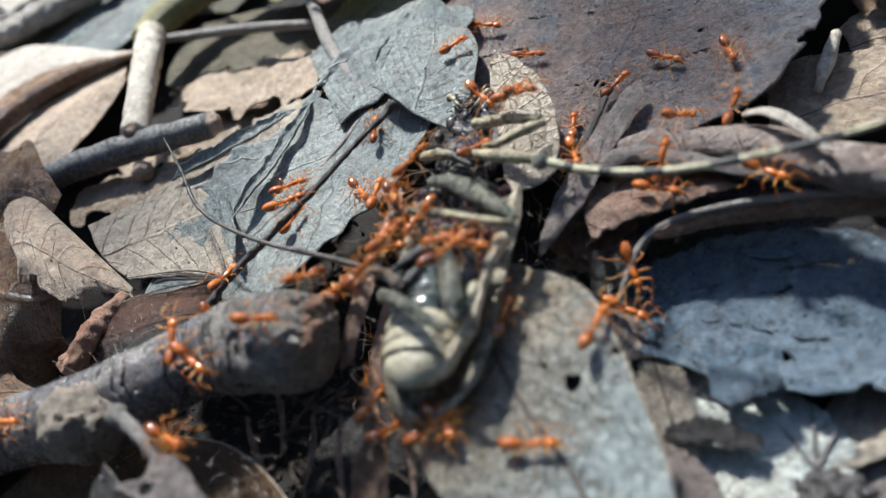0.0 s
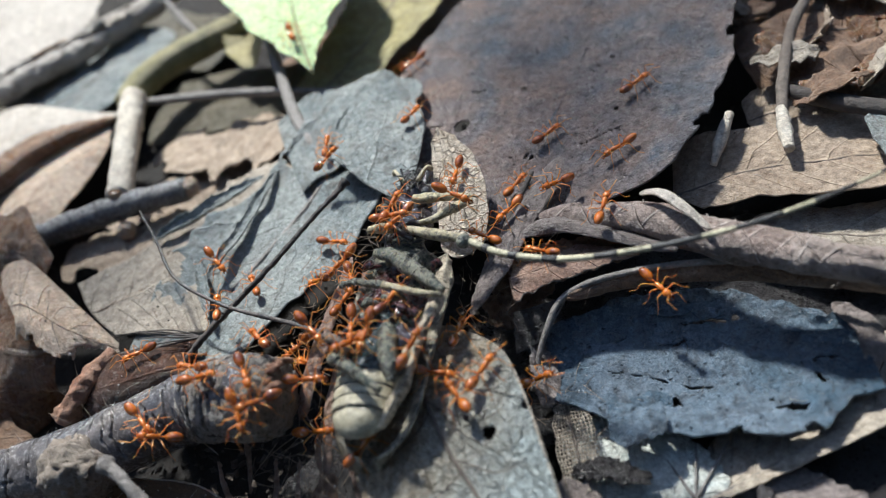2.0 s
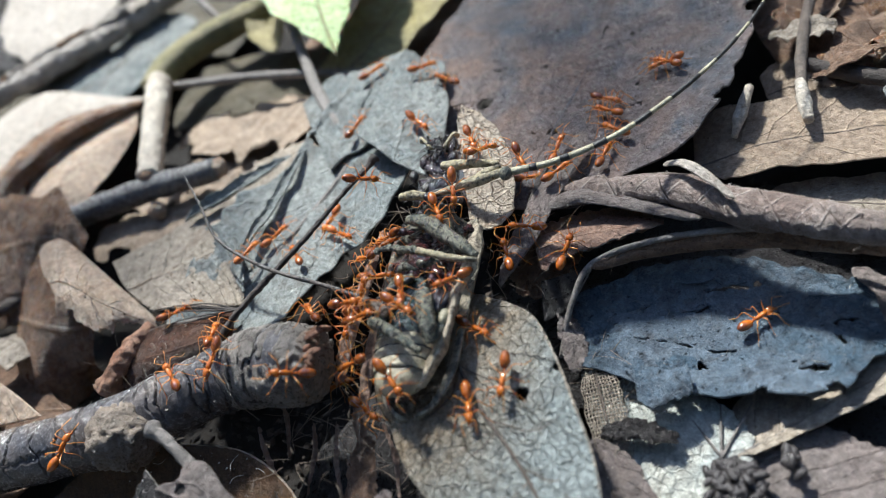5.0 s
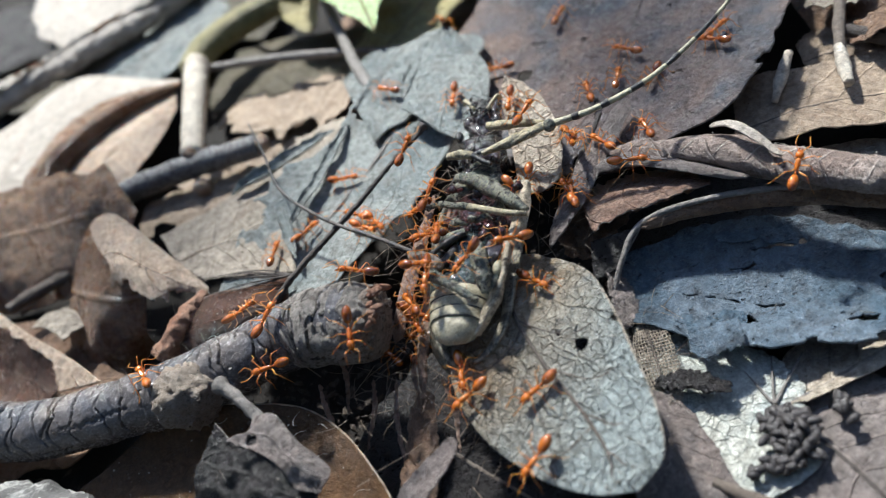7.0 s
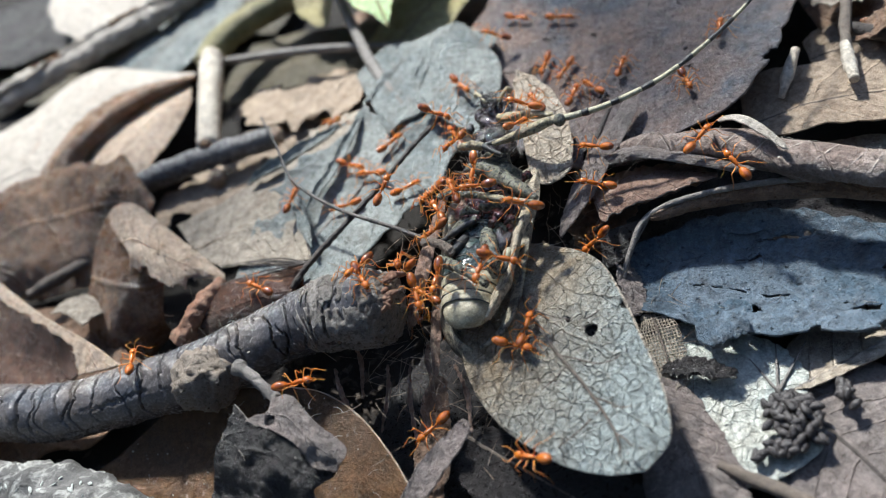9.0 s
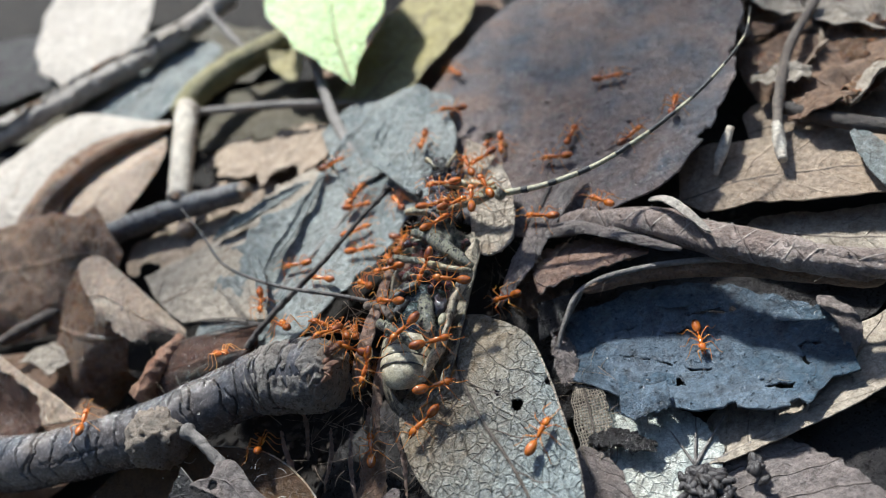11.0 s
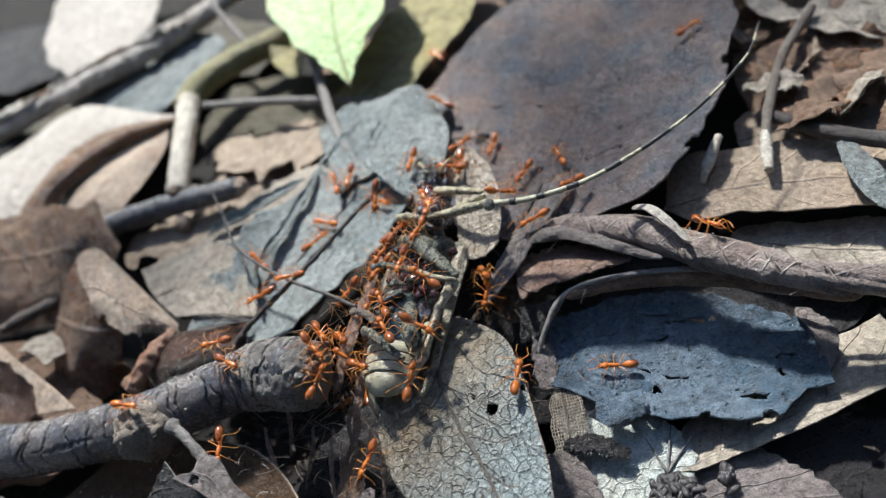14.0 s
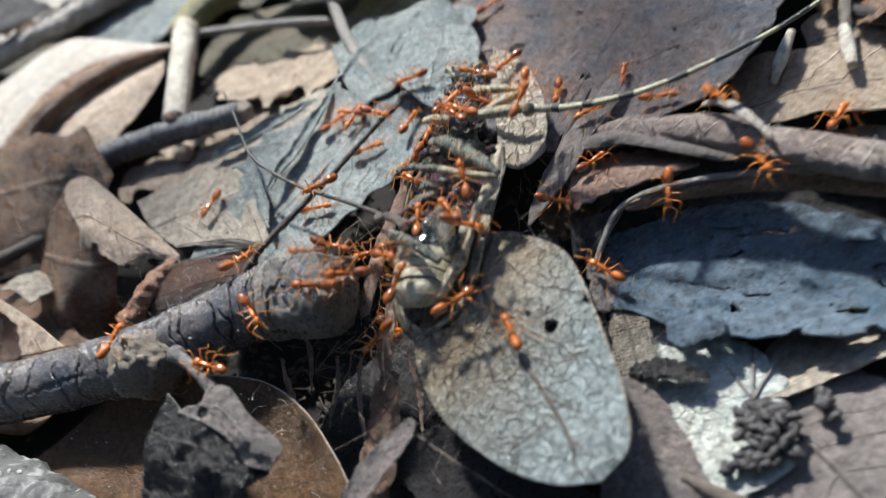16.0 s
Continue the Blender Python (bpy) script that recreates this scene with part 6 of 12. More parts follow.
            for i in range(3):
                for q in range(4):
                    a, e = b0 + i * 4 + q, b0 + i * 4 + (q + 1) % 4
                    faces.append((a, e, e + 4, a + 4))
        shape(name, verts, faces, M[m], b, "matted dark bristles" if m == "legdark" else "fine pale hairs")

    def leg(label, segs):
        """segs: points, radii, material for thigh, shin and foot; the foot is beaded."""
        top = None
        for nm, pts, rad, m in segs:
            pa = top if top is not None else b
            o = tube(nm, pts, rad, M[m], pa, "", n=32, sides=12, lump=0.22, freq=1.6)
            if top is None:
                top = o
                o["label"] = label
            if nm == "foot":
                for q in spline(pts, 4):
                    ball("foot_bead", q, (rad[0] * 0.95, rad[0] * 1.05, rad[0] * 0.85), M[m], top, "", seg=9, rings=6, lump=0.2)

    leg("tan thigh of a fore leg", [("fore_thigh", [(2.3, 11.3, 11.2), (4.2, 10.6, 11.6), (6.0, 10.1, 11.4)], [0.5, 0.75, 0.6], "legtan"),
                                    ("shin", [(6.0, 10.1, 11.4), (7.0, 9.1, 11.2), (8.5, 7.9, 10.8)], [0.5, 0.4, 0.35], "legdark")])
    leg("tan thigh of the other fore leg", [("fore_thigh", [(8.6, 16.1, 11.2), (10.8, 14.6, 12.0), (13.7, 13.4, 12.4), (16.8, 12.5, 12.2)], [0.65, 0.72, 0.62, 0.42], "legtan"),
                                            ("shin", [(17.0, 11.4, 12.4), (14.9, 10.2, 12.8), (11.9, 9.3, 12.4), (9.8, 9.5, 12.0)], [0.42, 0.66, 0.5, 0.4], "legtan"),
                                            ("foot", [(9.8, 9.5, 12.0), (7.9, 10.2, 11.6), (5.9, 10.3, 11.2)], [0.4, 0.35, 0.3], "legdark")])
    leg("mottled thigh of a middle leg", [("middle_thigh", [(3.6, 6.6, 10.8), (6.2, 4.3, 11.8), (8.6, 0.9, 12.6), (11.3, -2.3, 12.6), (13.1, -4.4, 12.2)], [0.7, 1.0, 1.15, 0.95, 0.5], "leggrey"),
                                          ("shin", [(13.1, -5.1, 12.2), (10.6, -4.7, 12.8), (7.9, -3.1, 12.6), (5.5, -1.4, 12.2)], [0.34, 0.42, 0.44, 0.5], "legtan"),
                                          ("foot", [(5.0, -1.1, 12.2), (3.3, -0.3, 12.0), (1.5, 0.8, 11.8), (-0.4, 1.1, 11.4)], [0.55, 0.5, 0.45, 0.3], "leggrey")])
    leg("dark thigh of the other middle leg", [("middle_thigh", [(0.4, -5.5, 9.6), (2.3, -4.6, 10.2), (4.5, -4.2, 10.6)], [0.5, 0.8, 0.6], "leggrey"),
                                               ("shin", [(4.2, -4.6, 10.8), (2.1, -5.4, 10.6), (-0.4, -6.2, 9.8)], [0.4, 0.5, 0.35], "legdark")])
    leg("grey thigh of a hind leg", [("hind_thigh", [(5.9, -7.1, 10.6), (6.3, -9.7, 11.4), (6.7, -13.1, 11.4), (6.8, -15.2, 10.4)], [0.8, 1.15, 1.1, 0.6], "leggrey"),
                                     ("shin", [(6.9, -14.9, 10.2), (8.0, -12.7, 9.8), (8.5, -9.3, 9.2)], [0.4, 0.55, 0.45], "leggrey")])
    ball("joint_capsule", (8.4, -11.4, 10.2), (0.6, 1.15, 0.6), M["antpale"], b, "cream joint capsule", turn=(0, 0, -12), seg=12, rings=8)
    ball("breast_plate", (7.5, -8.5, 9.8), (1.7, 1.9, 0.9), M["shiny"], b, "glossy black breast plate", lump=0.5, seed=4, seg=24, rings=14)
    leg("dark thigh of the other hind leg", [("hind_thigh", [(2.9, -5.6, 9.4), (1.9, -7.7, 9.8), (0.4, -9.0, 9.6)], [0.6, 0.8, 0.5], "legdark"),
                                             ("shin", [(-0.5, -10.7, 10.8), (1.8, -13.0, 11.6), (4.0, -15.3, 11.8), (5.9, -17.0, 11.2)], [0.75, 0.72, 0.58, 0.42], "leggrey"),
                                             ("foot", [(1.1, -9.7, 11.0), (0.0, -8.4, 11.2), (-1.2, -7.5, 11.2), (-2.7, -6.9, 11.0)], [0.65, 0.6, 0.55, 0.35], "knot")])
    for k, (x, y, z) in enumerate([(7.9, -4.7, 10.6), (9.5, -6.0, 10.6), (7.2, -5.5, 10.4), (12.1, 1.5, 11.0), (2.9, 3.9, 10.8), (5.8, -2.8, 11.0), (7.2, -2.9, 11.0), (3.3, -2.5, 10.6), (9.2, -1.2, 10.8)]):
        random.seed(500 + k)
        tube("sinew", [(x - random.uniform(0.6, 1.6), y + random.uniform(-0.8, 0.8), z - 0.4), (x, y, z + 0.3), (x + random.uniform(0.6, 1.6), y + random.uniform(-1.2, 0.8), z - 0.3)], [0.25, random.uniform(0.4, 0.8), 0.2], M["maroon" if k < 5 else "leggrey"], b, "torn dark red tissue" if k < 5 else "grey webbed skin",
             n=22, sides=10, lump=0.9, freq=1.3, seed=k)

    # feelers: banded, each hinged at its own joint
    def feeler(name, root, pts, radii, bands):
        f = new(name)
        f.empty_display_size = 0.002
        f.parent = b
        f.location = (Vector(root) - Vector((5, 0, 3))) * MM
        f["base"] = tuple(Vector(root) * MM)
        f["label"] = "long banded feeler"
        c = spline(pts, 12 * bands + 1)
        pale = M["antpale"] if bands > 8 else M["feelerdark"]
        for k in range(bands):
            seg = c[12 * k:12 * k + 13]
            r0, r1 = between(radii, k / bands), between(radii, (k + 1) / bands)
            cut = 9 if k < 2 else 8 if k < 4 else 5
            m8 = seg[cut]
            tube("feeler_joint", [seg[0], seg[4], m8], [r0, r0 * 0.92], pale, f, n=8, sides=8)
            tube("feeler_band", [m8, seg[(cut + 12) // 2], seg[12]], [r0 * 0.95, r1 * 1.18], M["legdark"], f, n=8, sides=8)
        return f

    right = feeler("feeler", (7.6, 9.4, 11.8), [(17.6, 12.6, 12.2), (24.9, 13.7, 13), (33.7, 18.2, 14), (43.9, 29.8, 14.8), (50.5, 42.9, 15.4), (51.5, 55, 14)], [0.52, 0.44, 0.36, 0.28, 0.21, 0.13], 9)
    ball("feeler_root", (17.3, 12.2, 12.4), (0.95, 1.0, 0.95), M["leggrey"], right, "", seg=12, rings=8)
    tube("feeler_scape", [(7.6, 9.4, 11.8), (12.2, 10.2, 12.6), (17.0, 12.6, 12.4)], [0.4, 0.65, 0.8, 0.55], M["legtan"], right, "", n=24, sides=12, lump=0.14, freq=1.2)
    left = feeler("feeler", (-3.2, -4.7, 9.4), [(-3.2, -4.7, 9.4), (-8.4, 0.0, 8.8), (-17.9, 7.8, 8.0), (-26.2, 16.5, 8.6), (-29.6, 24.8, 10.7), (-33.0, 32.5, 12)], [0.36, 0.32, 0.28, 0.25, 0.2, 0.12], 7)
    return b, right, left


BEETLE, FEELER_R, FEELER_L = beetle()


# ---------------------------------------------------------------- fine fibres and crumbs
def fibres():
    """Root hairs and plant fibres round the beetle and in the hollows of the litter."""
    random.seed(77)
    verts, faces = [], []
    spots = [(-6, -14, 3, 9, 16, 60), (2, -26, -2, 9, 8, 26), (16, 2, 2, 8, 12, 34), (-3, 8, 5, 6, 12, 14), (25, -12, -5, 5, 9, 26), (-40, -3, 1, 10, 5, 12), (8, -22, 3, 5, 8, 14), (5, 4, 10, 10, 22, 16), (20, 10, 4, 9, 10, 30), (-8, -6, 7, 8, 10, 24), (-4, -20, 1, 10, 9, 40)]
    for cx, cy, cz, rx, ry, count in spots:
        for _ in range(count):
            p = Vector((random.gauss(cx, rx * 0.5), random.gauss(cy, ry * 0.5), cz + random.uniform(-3, 2.5)))
            d = Vector((random.uniform(-1, 1), random.uniform(-1, 1), random.uniform(-0.6, 0.6))).normalized()
            bend = Vector((random.uniform(-1, 1), random.uniform(-1, 1), random.uniform(-1, 0.5))) * 0.35
            length, r = random.uniform(2.0, 6.5), random.uniform(0.03, 0.075)
            m = len(verts)
            for i in range(7):
                t = i / 6
                c = p + d * length * t + bend * length * t * t
                s = d.cross(Vector((0, 0, 1))).normalized()
                u = s.cross(d)
                for k in range(4):
                    a = math.pi / 2 * k
                    verts.append(c + (s * math.cos(a) + u * math.sin(a)) * r * (1 - 0.6 * t))
            for i in range(6):
                for k in range(4):
                    a, e = m + i * 4 + k, m + i * 4 + (k + 1) % 4
                    faces.append((a, e, e + 4, a + 4))
    f = shape("plant_fibres", verts, faces, M["fibre"])
    tagged(f, "pale root hairs and plant fibres among the litter", "fibres", kind="stuff")


def crumbs():
    """Flakes and grains of rotten leaf in the gaps of the litter."""
    random.seed(78)
    verts, faces = [], []
    for _ in range(2600):
        x, y = random.uniform(-110, 95), random.uniform(-50, 125)
        if random.random() < 0.5:
            x, y = random.gauss(0, 22), random.gauss(-16, 18)
        z = -13 + 3.0 * noise.noise(Vector((x, y, 0)) * 0.045) + random.uniform(-0.3, 2.2)
        r = random.uniform(0.25, 1.3)
        e = Euler((random.uniform(-1, 1), random.uniform(-1, 1), random.uniform(0, 6)))
        m = len(verts)
        for q in ((1, 0, 0), (0, 0.7, 0.1), (-1, 0.1, 0), (0.1, -0.6, 0), (0, 0, 0.35), (0, 0, -0.35)):
            v = Vector(q) * r * random.uniform(0.7, 1.2)
            v.rotate(e)
            verts.append(Vector((x, y, z)) + v)
        for k in range(4):
            a, b = m + k, m + (k + 1) % 4
            faces += [(a, b, m + 4), (b, a, m + 5)]
    c = shape("litter_crumbs", verts, faces, M["crumb"], smooth=False)
    tagged(c, "dark crumbs of rotten leaf between the fallen leaves", "litter", kind="stuff")


fibres()
crumbs()

# ---------------------------------------------------------------- droppings
for k in range(96):
    random.seed(700 + k)
    if k < 84:
        a, r = random.uniform(0, 6.28), math.sqrt(random.uniform(0, 1))
        x, y = 37.9 + 3.6 * r * math.cos(a), -29.8 + 4.0 * r * math.sin(a)
        z = -8.0 + 2.0 * (1 - r * r) * random.uniform(0.3, 1.0)
        if k > 70:
            x, y, z = 33.6 + random.uniform(-1.3, 3.6), -33.2 + random.uniform(-0.8, 0.7), -8.2 + random.uniform(0, 0.7)
    else:
        x, y, z = 44.6 + random.uniform(-1.0, 1.0), -27.0 + random.uniform(-1.8, 1.6), -8.4 + random.uniform(0, 0.9)
    p = ball("dropping", (x, y, z), (0.52, 0.98, 0.52), M["frass"], None, "", turn=(random.uniform(-25, 25), random.uniform(-20, 20), random.uniform(0, 180)), seg=10, rings=7, lump=0.15, seed=k,
             squash=lambda x, y, z: (x, y * (0.8 + 0.2 * abs(y)), z))
    tagged(p, "small black ridged caterpillar dropping", "dropping", "pile of droppings")


# ---------------------------------------------------------------- unseen crown added above, which breaks up the sunlight
def shrub_crown():
    """Small unseen leaves added half a metre up towards the sun: open over the sunlit strip of litter, a thin lattice
    over the rest.
    """
    random.seed(21)
    verts, faces = [], []
    for gx, gy in [(i * 15 + random.uniform(-5, 5), j * 15 + random.uniform(-5, 5)) for j in range(-9, 16) for i in range(-14, 16)]:
        # Share of leaves per zone, set by how much sun the litter there gets.
        cover = 0.22
        if gx > 55 and gy > 8:
            cover = 0.4
        if 6 < gx <= 55 and gy > 24:
            cover = 0.16
        if gx < -10 and gy < 5 or gx > 22 and gy < -6 or ((gx - 5) / 26) ** 2 + ((gy - 2) / 34) ** 2 < 1:
            cover = 0.1
        if gx < -42 and gy > 30 or ((gx + 22) / 34) ** 2 + ((gy - 72) / 30) ** 2 < 1 or ((gx + 20) / 40) ** 2 + ((gy - 112) / 30) ** 2 < 1:
            cover = 0.0
        if random.random() > cover:
            continue
        h = random.uniform(360, 460)
        c = Vector((gx, gy, 0)) + SUN_DIR / SUN_DIR.z * h
        r = random.uniform(10, 15)
        yaw, tip = random.uniform(0, 6.28), random.uniform(-0.5, 0.5)
        m = len(verts)
        for q in range(8):
            a = 2 * math.pi * q / 8
            p = Vector((math.cos(a) * r * 1.5, math.sin(a) * r * 0.8, 0))
            p.rotate(Euler((tip, 0, yaw)))
            verts.append(c + p)
        verts.append(c + Vector((0, 0, 1.5)))
        for q in range(8):
            faces.append((m + q, m + (q + 1) % 8, m + 8))
    t = shape("shrub_crown", verts, faces, M["olive"], None, "", None)
    s = t.modifiers.new("thickness", "SOLIDIFY")
    s.thickness = 0.0003
    tagged(t, "unseen leafy crown with gaps, added to break up the sun", "shrub", kind="stuff")


def thicket():
    """Unseen dark leaves added all round to block low skylight, lowest towards the sun."""
    random.seed(22)
    verts, faces = [], []
    ahead = math.atan2(SUN_DIR.y, SUN_DIR.x)
    for _ in range(7500):
        az = random.uniform(-math.pi, math.pi)
        top = 28 + 40 * (0.5 - 0.5 * math.cos(az)) ** 0.7
        el = radians(random.uniform(-2, top))
        r = random.uniform(1500, 1900)
        c = Vector((math.cos(az + ahead) * math.cos(el), math.sin(az + ahead) * math.cos(el), math.sin(el))) * r
        e = Euler((random.uniform(0, 3), random.uniform(0, 3), random.uniform(0, 6)))
        size, m = random.uniform(60, 120), len(verts)
        for q in ((1.0, 0, 0), (0.2, 0.5, 0.08), (-1.0, 0, 0), (0.2, -0.5, 0.08)):
            v = Vector(q) * size
            v.rotate(e)
            verts.append(c + v)
        faces += [(m, m + 1, m + 2), (m, m + 2, m + 3)]
    t = shape("thicket", verts, faces, M["olive"], None, "", None, centre=False)
    tagged(t, "unseen dark green leaves added to block the low sky", "shrubs", kind="stuff")


def specks():
    """Grains of dust and short hairs that lie on the leaves and on the stick."""
    random.seed(31)
    hosts = ("bark", "brown_leaf", "slate_leaf", "reticulate_leaf", "grey_leaf", "curled_leaf", "umber_leaf", "jagged_leaf", "rolled_leaf", "charred_leaf", "curled_scrap", "rust_leaf", "mined_leaf", "lower_leaf", "knot", "broken_end", "torn_strip", "tan_leaf", "leaf_fragment")
    grains = {"speck": ([], []), "crumb": ([], [])}
    for ob in [o for o in bpy.data.objects if o.type == "MESH" and o.name.split(".")[0] in hosts]:
        polys = ob.data.polygons
        area = sum(p.area for p in polys) * 1e6
        shift = Vector(ob["base"])
        for _ in range(min(420, int(area * 0.16))):
            p = polys[random.randrange(len(polys))]
            n = p.normal if p.normal.z > 0 else -p.normal
            at = (p.center + shift) / MM + n * 0.27
            if not (-75 < at.x < 62 and -48 < at.y < 75):
                continue
            verts, faces = grains["speck" if random.random() < 0.55 else "crumb"]
            m = len(verts)
            if random.random() < 0.16:
                d = Vector((random.uniform(-1, 1), random.uniform(-1, 1), random.uniform(-0.1, 0.3))).normalized()
                reach, r = random.uniform(0.6, 2.4), random.uniform(0.02, 0.04)
                s = d.cross(n).normalized() if d.cross(n).length > 0.01 else Vector((1, 0, 0))
                for k in range(4):
                    c = at + d * reach * k / 3 + n * 0.25 * reach * (k / 3) * (1 - k / 3) + s * 0.2 * reach * math.sin(k)
                    verts += [c - s * r, c + n * r * 1.5, c + s * r]
                faces += [(m + 3 * k + q, m + 3 * k + (q + 1) % 3, m + 3 * k + 3 + (q + 1) % 3, m + 3 * k + 3 + q) for k in range(3) for q in range(3)]
                continue
            r = 0.05 + 0.16 * random.random() ** 3
            e = Euler((random.uniform(0, 3), random.uniform(0, 3), random.uniform(0, 6)))
            for q in ((1.4, 0, 0), (0, 1, 0), (-1, 0, 0.2), (0, -0.9, 0), (0, 0, 0.8), (0, 0.1, -0.8)):
                v = Vector(q) * r * random.uniform(0.7, 1.3)
                v.rotate(e)
                verts.append(at + v)
            for k in range(4):
                a, b = m + k, m + (k + 1) % 4
                faces += [(a, b, m + 4), (b, a, m + 5)]
    for key, name, label in (("speck", "pale_specks", "pale grains and hairs lying on leaves"), ("crumb", "dark_specks", "dark grains and hairs lying on leaves")):
        verts, faces = grains[key]
        tagged(shape(name, verts, faces, M[key], smooth=False), label, "dust", kind="stuff")


specks()

shrub_crown()
thicket()


# ---------------------------------------------------------------- ants
def ant():
    """One ant, about six millimetres long, standing at its own origin and looking along y."""
    a = new("ant")
    a.empty_display_size = 0.001
    a["base"] = (0.0, 0.0, 0.0)
    tagged(a, "slender glossy orange ant with long thin legs", "ant", "ants on the beetle and the litter")
    z = 1.15
    ball("head", (0, 2.35, z + 0.05), (0.52, 0.66, 0.42), M["ant"], a, "", turn=(-18, 0, 0), seg=14, rings=10, squash=lambda x, y, q: (x * (1 - 0.22 * y), y, q))
    ball("chest", (0, 0.95, z + 0.08), (0.34, 0.95, 0.36), M["ant"], a, "", turn=(6, 0, 0), seg=12, rings=10, squash=lambda x, y, q: (x * (1 + 0.2 * y), y, q * (0.82 + 0.3 * abs(y + 0.2))))
    ball("waist", (0, -0.2, z + 0.02), (0.15, 0.26, 0.26), M["ant"], a, "", seg=8, rings=6)
    ball("gaster", (0, -1.45, z + 0.12), (0.66, 1.15, 0.6), M["antdark"], a, "glossy darker banded gaster", turn=(-8, 0, 0), seg=16, rings=12, squash=lambda x, y, q: (x, y, q))
    for s in (-1, 1):
        tube("feeler", [(s * 0.18, 2.75, z + 0.15), (s * 0.75, 3.25, z + 0.75), (s * 0.85, 3.6, z + 0.75), (s * 0.7, 4.8, z + 0.1)], [0.055, 0.045, 0.045, 0.05], M["antleg"], a, sides=5, n=12)
        tube("jaw", [(s * 0.2, 2.85, z - 0.15), (s * 0.24, 3.15, z - 0.25), (s * 0.05, 3.3, z - 0.25)], [0.1, 0.08, 0.04], M["antdark"], a, sides=5, n=6)
        ball("eye", (s * 0.42, 2.5, z + 0.2), (0.1, 0.14, 0.12), M["legdark"], a, "", seg=8, rings=6)
        for y0, y1, y2, y3, wide in ((1.5, 2.1, 2.7, 3.1, 2.6), (1.0, 0.9, 0.9, 0.7, 2.9), (0.5, -0.5, -1.2, -1.9, 2.8)):
            tube("leg", [(s * 0.2, y0, z - 0.15), (s * 0.5, (y0 + y1) / 2, z + 0.1), (s * 1.25, y1, z + 0.75), (s * 1.6, (y1 + y2) / 2, z + 0.35), (s * 2.1, y2, 0.35), (s * wide, y3, 0.02)],
                 [0.085, 0.085, 0.055, 0.05, 0.038, 0.028], M["antleg"], a, sides=5, n=16)
    return a


ANT = ant()


